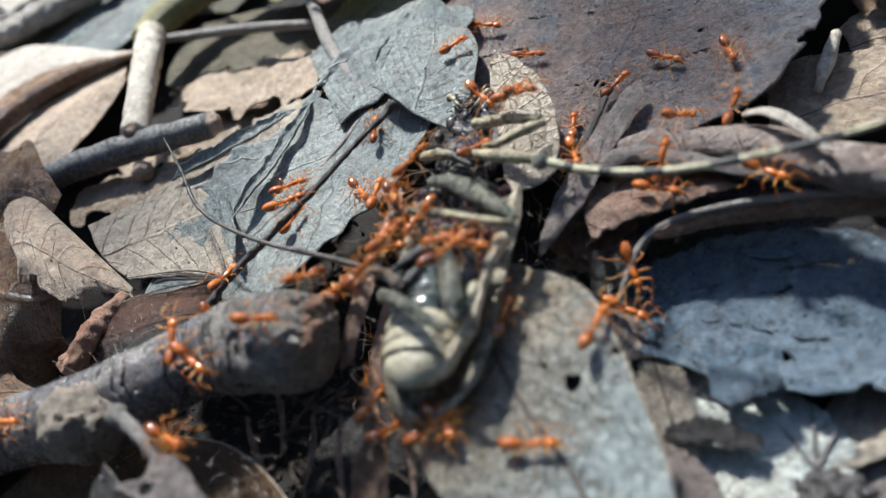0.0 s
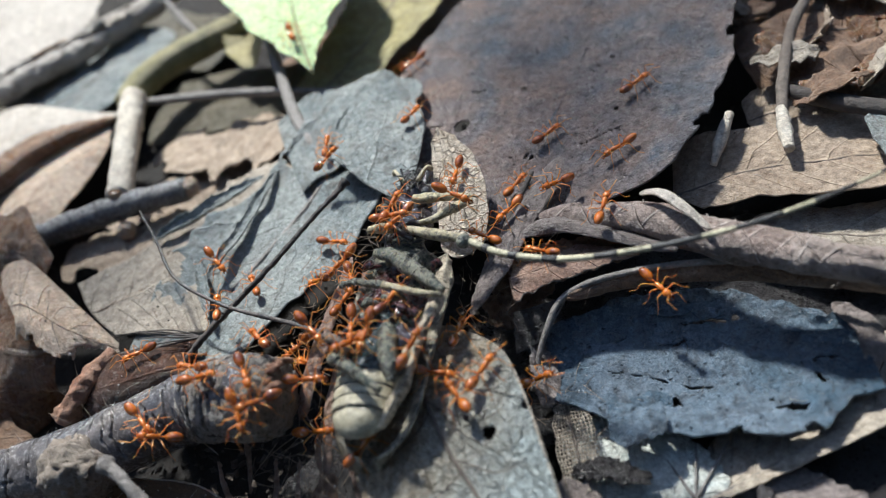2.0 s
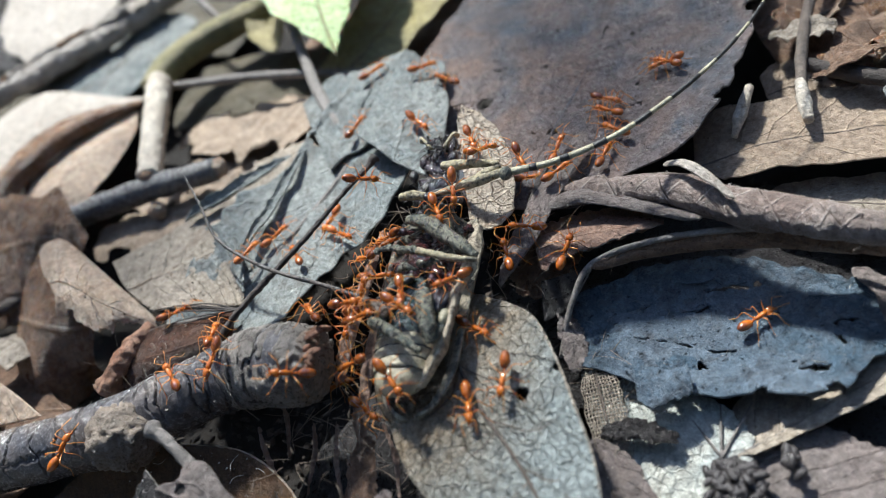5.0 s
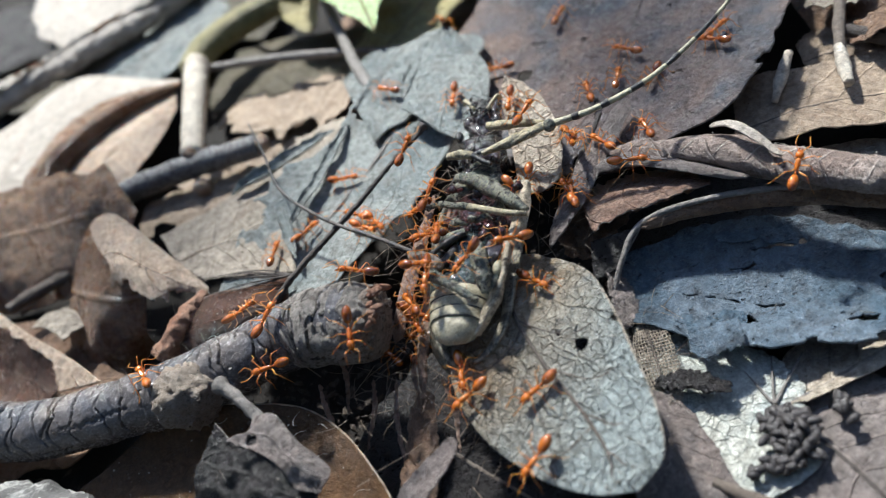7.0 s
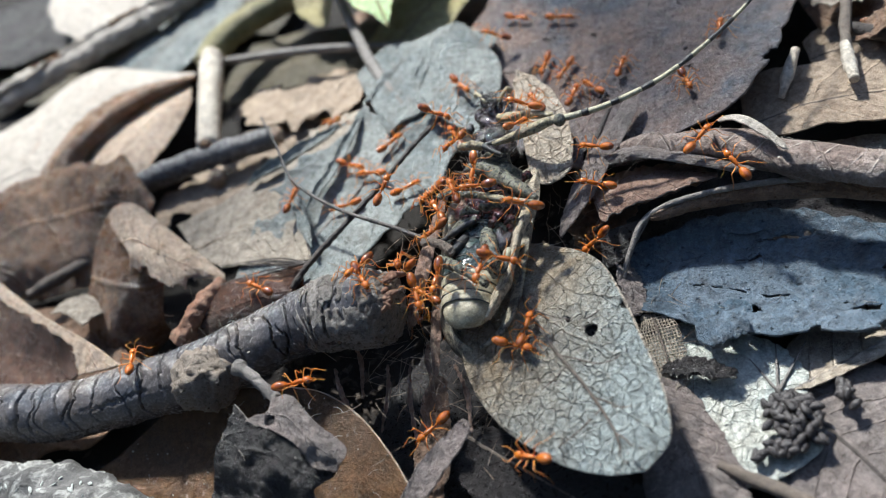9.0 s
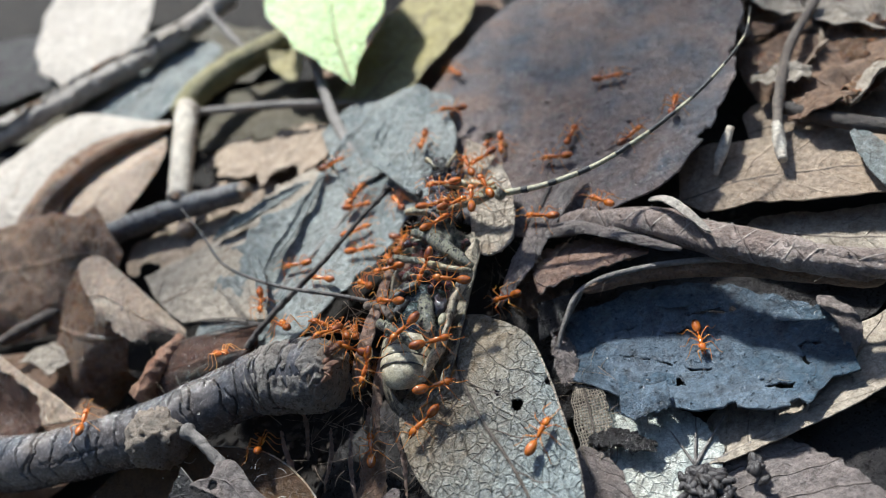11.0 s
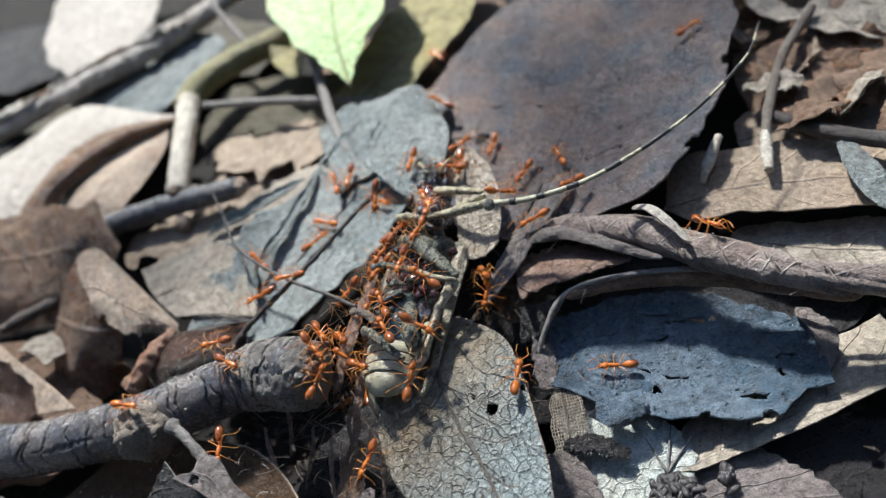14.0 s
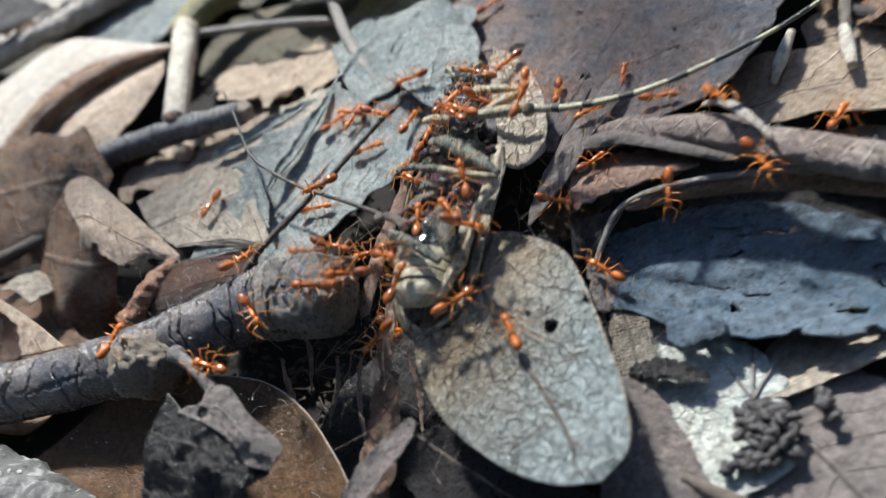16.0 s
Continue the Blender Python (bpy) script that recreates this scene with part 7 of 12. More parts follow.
ANT_ROWS = [
    [(0, 40.5, 24.9, 4.8, 1, 6, -176), (0.5, 40.2, 24.0, 4.7, -3, 6, 151), (1, 39.2, 22.6, 4.6, -6, 7, 139), (1.5, 38.5, 22.0, 4.5, -10, 1, 95), (2, 38.1, 22.3, 4.4, -9, 2, 110), (2.5, 37.2, 23.0, 4.2, -9, 3, 117), (3, 36.4, 23.7, 4.0, -8, 1, 101), (3.5, 36.0, 24.0, 4.0, -3, 7, 158), (4, 35.7, 24.5, 3.9, -2, 8, 175), (4.5, 34.9, 25.7, 3.8, -7, 2, 106), (5, 33.7, 27.2, 3.5, -5, -4, 45), (5.5, 32.2, 28.4, 3.3, -3, -3, 56), (6, 30.5, 29.3, 3.1, -2, -2, 65), (6.5, 29.2, 29.8, 3.0, -1, -3, 51), (7, 28.6, 30.0, 3.0, 2, -2, -15), (7.5, 28.4, 30.4, 2.9, 2, -1, -22), (8, 28.0, 31.1, 2.9, 2, -2, -13), (8.5, 27.9, 31.9, 2.9, 1, -2, -9), (9, 27.9, 32.3, 2.9, 1, -2, -21), (9.5, 27.9, 32.4, 2.9, 1, -2, -19), (10, 28.1, 32.5, 2.9, 1, -2, -13), (10.5, 28.3, 32.7, 2.9, 1, -2, -15), (11, 28.5, 32.9, 2.9, 0, -1, -22), (11.5, 28.7, 33.0, 2.9, 1, -1, -35), (12, 28.9, 33.1, 2.9, 1, -1, -52), (12.5, 28.9, 33.1, 2.9, 1, 0, -91), (13, 27.3, 32.5, 2.9, 1, 2, -160), (13.5, 24.1, 30.5, 2.7, -4, 0, 132), (14, 21.8, 27.5, 2.3, -5, -1, 145), (14.5, 20.9, 26.0, 2.0, -3, -2, 119), (15, 20.7, 25.8, 2.0, -3, -2, 128), (15.5, 20.2, 25.5, 2.0, -3, 0, 138), (16, 19.9, 25.4, 1.9, -2, 2, 170)],
    [(0, 37.9, 14.2, 4.3, 21, 34, -18), (0.5, 35.2, 15.3, 3.8, -4, -9, 51), (1, 30.1, 16.8, 2.6, -7, -2, 75), (1.5, 27.2, 17.3, 4.9, 24, -33, 102), (2, 27.9, 17.5, 4.8, 19, -35, 112), (2.5, 29.3, 17.9, 2.5, 1, -3, 43), (3, 30.5, 18.7, 2.6, -1, -4, 38), (3.5, 31.0, 19.1, 2.7, 6, -4, -30), (4, 31.1, 19.0, 2.7, 4, -5, -39), (4.5, 31.2, 18.6, 2.7, 4, -5, -44), (5, 31.4, 18.0, 2.8, 2, -7, -29), (5.5, 31.4, 17.4, 2.8, 4, -7, -47), (6, 31.3, 16.8, 2.8, 5, -7, -47), (6.5, 31.2, 16.4, 2.8, 6, -7, -57), (7, 31.1, 16.2, 2.8, -4, -8, 12), (7.5, 28.5, 17.0, 2.4, 27, 7, 73), (8, 22.6, 18.8, 4.9, -29, -10, 73), (8.5, 16.8, 20.6, 7.8, 29, 7, 73), (9, 14.1, 21.4, 7.8, 3, -2, 22), (9.5, 13.9, 21.5, 7.8, 3, -3, 33), (10, 13.4, 21.9, 7.8, 3, -1, 27), (10.5, 12.6, 22.2, 7.8, 4, -1, 20), (11, 11.8, 22.4, 9.2, 5, 1, 17), (11.5, 10.9, 22.5, 10.7, 11, 22, 18), (12, 10.3, 22.4, 9.7, 14, 20, 29), (12.5, 10.1, 22.4, 9.7, 15, 23, 78), (13, 10.2, 22.6, 9.6, 15, 5, 72), (13.5, 10.6, 23.0, 9.6, 18, -3, 86), (14, 11.1, 23.3, 9.4, 2, -2, 71), (14.5, 11.3, 23.4, 8.2, 4, -5, 90), (15, 10.8, 22.9, 9.7, 4, -3, 81), (15.5, 9.8, 21.9, 10.6, 18, 28, 65), (16, 9.2, 21.5, 10.4, 29, 5, 89)],
    [(0, 39.4, 2.1, 5.1, -5, 35, -137), (0.5, 38.8, 1.6, 5.0, -16, 27, -125), (1, 37.6, 1.1, 2.5, -3, 31, -116), (1.5, 36.9, 0.9, 2.5, 4, 36, -130), (2, 38.2, -1.1, 1.1, -10, 16, -151), (2.5, 40.6, -5.7, -6.3, -3, 0, -157), (3, 42.3, -10.6, -6.5, 0, 1, -162), (3.5, 42.9, -12.9, -6.0, 7, 5, 170), (4, 43.3, -12.3, -6.0, 5, 5, 158), (4.5, 44.3, -11.0, -6.3, 2, 1, -134), (5, 45.4, -9.0, -6.2, 4, -1, -65), (5.5, 46.2, -6.7, -6.1, 2, -3, -11), (6, 46.4, -4.5, -5.9, 6, -4, -2), (6.5, 46.3, -2.8, 4.4, 29, 7, -15), (7, 46.3, -2.1, 6.2, 28, 13, -23), (7.5, 45.2, -1.7, 6.2, -1, -36, 46), (8, 42.8, -0.6, 5.9, -14, -36, 61), (8.5, 40.7, 0.8, 4.9, 17, -27, 55), (9, 39.8, 1.5, 5.1, 25, -31, 13), (9.5, 40.0, 0.8, 4.7, 23, 23, -55), (10, 40.7, -1.2, 1.3, -19, 26, -124), (10.5, 41.4, -3.8, -5.6, -10, 2, -170), (11, 41.7, -6.8, -6.4, -1, 1, -178), (11.5, 41.5, -9.6, -6.5, -1, 1, 176), (12, 41.3, -11.6, -6.4, 0, 2, 173), (12.5, 41.2, -12.4, -6.3, 4, 1, -168), (13, 39.8, -11.5, -6.5, 0, 3, 124), (13.5, 36.7, -10.0, -6.4, 5, 2, 75), (14, 33.2, -9.7, -6.0, 5, -1, 88), (14.5, 31.6, -9.8, -5.8, 2, -6, 156), (15, 29.4, -9.4, -5.4, 6, -2, 88), (15.5, 25.3, -8.6, -4.6, 9, 5, 77), (16, 23.2, -8.0, -3.4, 15, 9, 54)],
    [(0, 29.2, 6.0, 5.2, 30, 6, -23), (0.5, 28.7, 5.9, 2.9, -2, -6, -13), (1, 27.8, 5.8, 3.0, -4, -2, 0), (1.5, 27.3, 5.9, 3.1, -3, -2, -10), (2, 25.0, 5.6, 2.9, -5, 6, 59), (2.5, 20.3, 4.3, 3.9, 4, -20, 116), (3, 16.3, 1.4, 3.1, 5, -36, 129), (3.5, 14.7, -0.3, 10.8, 36, -14, 61), (4, 14.9, 0.0, 10.5, 34, -20, 71), (4.5, 15.4, 0.8, 2.8, 11, -28, 74), (5, 16.1, 1.8, 3.1, 10, -4, 6), (5.5, 17.0, 2.8, 3.4, 13, 1, -42), (6, 17.8, 3.7, 3.8, 10, 6, -56), (6.5, 18.5, 4.4, 3.9, 7, 6, -60), (7, 18.7, 4.6, 4.0, 8, 0, 4), (7.5, 19.2, 3.6, 3.8, 1, 18, -65), (8, 19.8, 1.4, 2.7, 1, 36, -134), (8.5, 19.8, -0.9, 0.3, -16, 26, 178), (9, 19.7, -2.0, -0.1, -32, -6, 109), (9.5, 19.4, -1.8, -0.5, -32, -27, 97), (10, 18.7, -1.3, -0.4, -32, -26, 98), (10.5, 17.7, -0.9, -1.8, -33, -25, 101), (11, 16.6, -0.5, 2.5, -29, -30, 89), (11.5, 15.5, -0.5, 2.7, 33, -25, 79), (12, 14.7, -0.5, 10.7, 29, -29, 90), (12.5, 14.4, -0.5, 11.1, -19, -35, 159), (13, 14.6, -0.2, 10.9, -4, -36, 140), (13.5, 15.0, 0.6, 10.6, -25, -22, 152), (14, 15.5, 1.3, 3.0, -29, -7, 168), (14.5, 15.7, 1.6, 3.2, -4, 1, -171), (15, 16.2, 1.6, 3.1, -26, 18, -153), (15.5, 17.0, 1.3, 3.2, -35, -18, -157), (16, 17.4, 1.0, 3.0, -33, 24, -103)],
    [(0, 31.9, 12.4, 5.4, -31, -14, -51), (0.5, 37.5, 6.6, 7.0, 4, 15, -120), (1, 49.0, -2.9, 6.8, 7, 36, -127), (1.5, 55.8, -7.3, 6.6, -34, 22, 164), (2, 57.0, -0.4, -0.6, 7, -1, 95), (2.5, 57.8, 14.8, -0.6, 0, 1, 26), (3, 54.6, 29.7, -0.6, 0, 0, 15), (3.5, 52.2, 36.4, 5.5, -2, -6, -19), (4, 51.1, 36.0, 5.3, -6, 0, 50), (4.5, 48.1, 35.2, 5.2, -2, 3, 102), (5, 44.0, 34.6, 4.7, -8, 2, 93), (5.5, 39.6, 34.7, 3.8, -5, 0, 82), (6, 35.7, 35.7, 3.2, -3, 0, 73), (6.5, 32.7, 36.8, 3.0, 0, -1, 70), (7, 31.6, 37.2, 3.0, 1, -1, 50), (7.5, 29.7, 37.2, 3.0, 0, -2, 93), (8, 25.4, 36.9, 3.0, -2, -3, 93), (8.5, 21.1, 36.6, 2.8, -1, -4, 94), (9, 19.2, 36.5, 2.7, -3, 0, 144), (9.5, 18.9, 36.5, 2.7, -3, 1, 147), (10, 18.1, 36.5, 2.6, -4, 1, 153), (10.5, 17.1, 36.4, 2.6, -4, 4, 172), (11, 16.1, 36.1, 2.5, -3, 5, 179), (11.5, 15.2, 35.6, 2.3, -3, 4, 171), (12, 14.5, 35.2, 2.2, -1, 5, -174), (12.5, 14.3, 35.0, 2.2, -3, 3, 151), (13, 14.6, 35.4, 2.2, -4, 3, 151), (13.5, 15.3, 36.0, 2.3, -4, 4, 155), (14, 16.2, 36.4, 2.5, -4, 4, 164), (14.5, 16.6, 36.5, 2.5, -4, 2, 155), (15, 23.3, 29.5, 2.6, -1, 4, -139), (15.5, 34.5, 15.6, 3.7, 5, 8, -143), (16, 40.0, 7.6, 9.0, 15, -5, -162)],
    [(0, 26.1, 25.6, 2.3, 6, 2, -47), (0.5, 26.2, 26.7, 2.5, 5, -3, -5), (1, 26.4, 28.6, 2.8, 5, -3, -5), (1.5, 26.5, 29.6, 2.8, 4, 2, -74), (2, 27.4, 30.4, 2.9, 3, 0, -55), (2.5, 29.6, 31.8, 3.0, 2, -1, -67), (3, 32.1, 32.4, 3.1, 1, -2, -79), (3.5, 33.3, 32.5, 3.2, 3, 1, -148), (4, 33.3, 32.3, 3.2, 3, 0, -137), (4.5, 33.2, 31.7, 3.2, 3, 0, -130), (5, 33.3, 30.8, 3.3, 4, 1, -131), (5.5, 33.5, 29.9, 3.4, 4, 1, -130), (6, 33.8, 29.2, 3.5, 5, 3, -131), (6.5, 34.2, 28.6, 3.6, 5, 2, -144), (7, 34.3, 28.4, 3.5, 0, 5, 149), (7.5, 34.6, 27.6, 3.7, 4, 5, -154), (8, 35.4, 26.0, 3.9, 4, 6, -150), (8.5, 36.4, 24.5, 4.1, 3, 7, -147), (9, 36.9, 23.8, 4.2, 0, 8, -173), (9.5, 37.0, 24.2, 4.2, 0, 9, -172), (10, 37.1, 25.1, 4.2, -2, 8, 169), (10.5, 37.5, 26.2, 4.2, 7, 2, -122), (11, 38.1, 27.4, 4.3, 5, -8, -53), (11.5, 39.0, 28.3, 4.3, 2, -8, -53), (12, 39.7, 28.9, 4.4, 1, -8, -47), (12.5, 39.9, 29.1, 4.4, 7, -2, -107), (13, 40.6, 24.0, 4.8, 2, 7, -169), (13.5, 43.1, 13.1, 4.8, 1, 2, -161), (14, 47.8, 3.0, 6.9, 21, -28, -153), (14.5, 50.4, -1.5, 7.1, -5, -1, 138), (15, 51.5, -0.3, 7.1, 0, 11, 69), (15.5, 53.0, 2.1, 4.8, -6, 0, 0), (16, 53.6, 3.6, 4.8, 0, -2, -35)],
    [(0, 32.9, 28.1, 3.4, 3, 3, -134), (0.5, 35.0, 30.5, 3.6, 2, -5, -65), (1, 39.3, 34.6, 3.7, 4, -5, -50), (1.5, 41.9, 36.5, 4.2, 8, -5, -62), (2, 42.1, 36.3, 4.3, 7, -5, -60), (2.5, 42.5, 36.1, 4.3, 4, -7, -41), (3, 42.9, 36.1, 4.4, 3, -8, -26), (3.5, 43.1, 36.1, 4.5, -6, -6, 40), (4, 43.3, 35.8, 4.6, -5, -7, 25), (4.5, 43.6, 35.1, 4.7, -6, -6, 37), (5, 44.0, 34.1, 4.8, -7, -5, 42), (5.5, 44.2, 33.0, 4.9, -6, -8, 24), (6, 44.4, 32.0, 5.0, -4, -7, 18), (6.5, 44.5, 31.2, 5.0, -2, -8, 8), (7, 44.5, 30.9, 5.0, -6, -4, 48), (7.5, 44.4, 31.3, 4.9, -6, -6, 32), (8, 44.2, 32.0, 5.0, -7, -6, 33), (8.5, 44.1, 32.9, 4.9, -9, -5, 50), (9, 44.2, 33.2, 4.9, 1, -10, -18), (9.5, 44.3, 33.1, 4.9, 3, -10, -26), (10, 44.8, 32.7, 5.0, -1, -8, -11), (10.5, 45.4, 32.2, 5.1, 0, -7, -3), (11, 46.2, 31.9, 5.2, 0, -6, -18), (11.5, 47.0, 31.8, 5.4, -2, -6, -3), (12, 47.6, 31.8, 5.4, -2, -5, 1), (12.5, 47.8, 31.8, 5.4, -5, 1, 70), (13, 50.2, 37.3, 5.2, -3, -2, 1), (13.5, 55.9, 49.1, 6.0, 4, -5, -28), (14, 62.5, 60.5, 7.2, -16, 27, -31), (14.5, 65.8, 65.5, 6.1, -4, 2, -100), (15, 65.4, 66.2, 6.2, -7, 8, -83), (15.5, 65.2, 67.6, 6.7, -9, 13, -74), (16, 65.2, 68.4, 6.9, -14, 0, -114)],
    [(0, 14.9, 37.4, 2.4, 5, 3, -112), (0.5, 13.4, 33.0, 7.7, -1, 5, 179), (1, 13.3, 24.9, 8.2, -6, -1, -174), (1.5, 14.8, 20.5, 7.7, -4, -1, 172), (2, 14.5, 20.7, 7.7, -4, -2, 165), (2.5, 14.0, 21.2, 7.7, -5, 0, 178), (3, 13.5, 21.7, 7.8, -4, 0, -165), (3.5, 13.3, 21.9, 7.8, -3, -1, 172), (4, 13.2, 22.1, 7.9, -3, 0, -173), (4.5, 12.9, 22.4, 7.9, -5, 0, -176), (5, 12.5, 22.9, 8.0, -4, -1, -166), (5.5, 12.2, 23.5, 8.1, -6, -1, -166), (6, 11.9, 24.1, 8.1, -5, -2, 178), (6.5, 11.8, 24.6, 8.3, -3, -4, 160), (7, 11.8, 24.8, 8.3, -4, -3, 170), (7.5, 13.2, 25.0, 8.2, -4, 5, -121), (8, 16.0, 26.0, 8.2, -35, -14, -62), (8.5, 18.3, 27.8, 2.1, 5, 2, -49), (9, 19.3, 28.8, 2.2, 5, 0, -27), (9.5, 18.8, 28.5, 2.1, 6, 0, -44), (10, 17.6, 27.7, 2.0, 2, -4, 24), (10.5, 16.0, 26.6, 8.3, 30, 28, 93), (11, 14.1, 25.5, 8.3, 1, -6, 122), (11.5, 12.5, 24.4, 8.1, -2, -4, 121), (12, 11.2, 23.7, 8.8, -2, -3, 109), (12.5, 10.7, 23.4, 9.7, -1, -2, 135), (13, 10.7, 24.6, 9.8, 0, -3, 67), (13.5, 11.0, 27.1, 8.4, 4, -29, -2), (14, 12.0, 29.5, 8.6, -15, -35, -27), (14.5, 12.7, 30.5, 8.6, -21, -24, -44), (15, 12.7, 29.3, 8.6, 12, -28, -113), (15.5, 13.2, 27.2, 8.4, -3, -1, -159), (16, 13.8, 26.2, 8.4, 0, -4, 132)],
    [(0, 4.6, 37.8, 6.2, -6, 3, -42), (0.5, 4.8, 38.2, 6.1, -7, 4, -42), (1, 5.4, 38.7, 6.0, -6, 6, -34), (1.5, 5.9, 38.9, 5.9, -7, 7, -32), (2, 5.9, 39.7, 5.8, -5, 7, -31), (2.5, 6.1, 41.3, 5.8, -2, 10, -7), (3, 6.4, 43.0, 5.8, -9, 29, -11), (3.5, 6.5, 43.7, 5.6, 25, 20, 58), (4, 6.7, 43.6, 5.6, 27, 16, 64), (4.5, 7.1, 43.4, 5.6, 10, 36, 56), (5, 7.7, 43.2, 5.5, 9, 36, 55), (5.5, 8.4, 43.1, 5.2, 28, 14, 65), (6, 9.1, 43.1, 2.0, 0, -1, 61), (6.5, 9.6, 43.2, 2.0, -1, -1, 48), (7, 9.8, 43.2, 2.0, -2, -2, 82), (7.5, 9.2, 44.0, 2.0, 0, -2, 32), (8, 8.2, 45.8, 5.1, 16, 27, 23), (8.5, 7.6, 47.8, 5.0, 13, 28, 14), (9, 7.4, 48.8, 5.0, 30, -1, 82), (9.5, 7.4, 48.6, 5.0, 29, -11, 98), (10, 7.4, 48.2, 5.0, 28, -15, 107), (10.5, 7.3, 47.5, 5.0, 28, -13, 101), (11, 7.2, 46.8, 5.1, 27, -31, 96), (11.5, 7.0, 46.2, 5.3, 29, -10, 97), (12, 6.8, 45.8, 5.5, 30, -2, 101), (12.5, 6.8, 45.6, 5.5, 11, -29, 169), (13, 6.8, 46.2, 5.4, 17, -27, 158), (13.5, 6.6, 47.5, 5.1, 29, 5, 89), (14, 6.0, 48.7, 5.2, 27, 16, 69), (14.5, 5.7, 49.1, 5.3, 7, -2, 138), (15, 6.4, 50.3, 5.0, 27, 17, 69), (15.5, 8.0, 52.1, 4.8, 1, 22, 0), (16, 9.0, 53.0, 2.9, 5, -1, -62)],
    [(0, -20.8, 67.7, 11.0, 18, 35, -113), (0.5, -20.7, 69.4, 11.2, 4, 8, -44), (1, -19.7, 72.2, 11.4, 3, 5, -27), (1.5, -18.6, 73.6, 11.5, -2, 7, -95), (2, -17.8, 69.7, 10.9, -9, 0, -164), (2.5, -15.6, 61.4, 8.6, -22, 34, -164), (3, -13.0, 53.2, 4.9, 5, 6, -162), (3.5, -11.7, 49.6, 5.3, -1, 2, 164), (4, -10.9, 49.9, 5.2, 1, 1, -128), (4.5, -9.0, 50.7, 5.0, 0, -1, -63), (5, -6.5, 52.2, 5.2, 2, -3, -55), (5.5, -4.1, 54.1, 5.3, 0, -3, -45), (6, -2.3, 56.3, 5.2, 0, -1, -38), (6.5, -1.0, 58.1, 5.2, -33, -1, -34), (7, -0.6, 58.8, 5.2, -33, 23, -13), (7.5, 1.4, 59.0, 4.3, -5, -29, -81), (8, 5.6, 58.7, 2.5, 8, 1, -102), (8.5, 9.6, 57.2, 3.2, 6, 3, -114), (9, 11.3, 56.2, 3.3, 3, 3, -130), (9.5, 11.0, 56.7, 3.3, 4, 3, -119), (10, 10.0, 58.1, 3.2, 4, -3, -50), (10.5, 8.8, 60.0, 3.1, -4, -7, 19), (11, 7.5, 62.0, 2.8, -4, -6, 31), (11.5, 6.3, 64.0, 2.6, -4, -6, 30), (12, 5.5, 65.4, 2.4, -10, -29, 16), (12.5, 5.2, 66.0, 2.3, -36, 10, 56), (13, 5.1, 67.3, 2.4, -32, -25, 10), (13.5, 4.5, 70.2, 1.0, 14, 28, 23), (14, 2.9, 72.6, 1.0, 1, 6, 35), (14.5, 2.0, 73.6, 1.0, 36, -11, 58), (15, 0.0, 73.9, 1.2, 30, 2, 73), (15.5, -3.4, 75.3, 1.1, -4, -1, 64), (16, -5.0, 76.4, 0.9, -4, 1, 90)],
    [(0, 8.6, 48.1, 2.7, -4, 6, -113), (0.5, 8.0, 53.2, 2.9, 1, 0, -45), (1, 7.7, 62.6, 2.8, -1, -7, 0), (1.5, 7.9, 67.7, 2.8, -3, -4, 52), (2, 5.3, 62.5, 2.3, -6, 4, 121), (2.5, 1.7, 50.8, 6.2, 2, -8, 173), (3, 2.4, 38.6, 6.7, 0, -11, -174), (3.5, 3.7, 33.0, 6.4, -12, 5, -105), (4, 3.6, 32.9, 6.4, -12, 4, -117), (4.5, 3.4, 32.8, 6.4, -12, 2, -129), (5, 3.1, 32.7, 6.5, -11, 0, -142), (5.5, 2.7, 32.6, 6.5, -10, -2, -146), (6, 2.4, 32.5, 6.5, -9, -4, -159), (6.5, 2.2, 32.5, 6.5, -8, -7, -178), (7, 2.1, 32.5, 6.5, -7, -8, 173), (7.5, 1.8, 32.7, 6.6, -5, -8, 157), (8, 1.4, 33.0, 6.8, -3, -8, 144), (8.5, 1.0, 33.4, 6.9, -2, -8, 143), (9, 0.9, 33.6, 6.9, -9, -1, -148), (9.5, 1.1, 33.9, 6.9, -9, -5, -166), (10, 1.6, 34.5, 6.8, -5, -6, 175), (10.5, 2.1, 35.3, 6.8, 0, -8, 173), (11, 2.5, 36.3, 6.8, 4, -8, 170), (11.5, 2.6, 37.4, 6.7, 3, -10, 178), (12, 2.6, 38.1, 6.7, 6, -8, 160), (12.5, 2.6, 38.4, 6.7, 10, 1, 91), (13, 2.6, 37.2, 6.7, 6, -9, 160), (13.5, 2.5, 34.5, 6.8, -2, -6, 173), (14, 2.0, 31.8, 6.3, -6, -8, 169), (14.5, 1.7, 30.6, 6.1, 6, -8, 104), (15, 0.8, 30.2, 6.2, 6, -6, 105), (15.5, -1.2, 29.9, 6.7, 7, -4, 95), (16, -2.2, 29.9, 6.9, 3, -8, 110)],
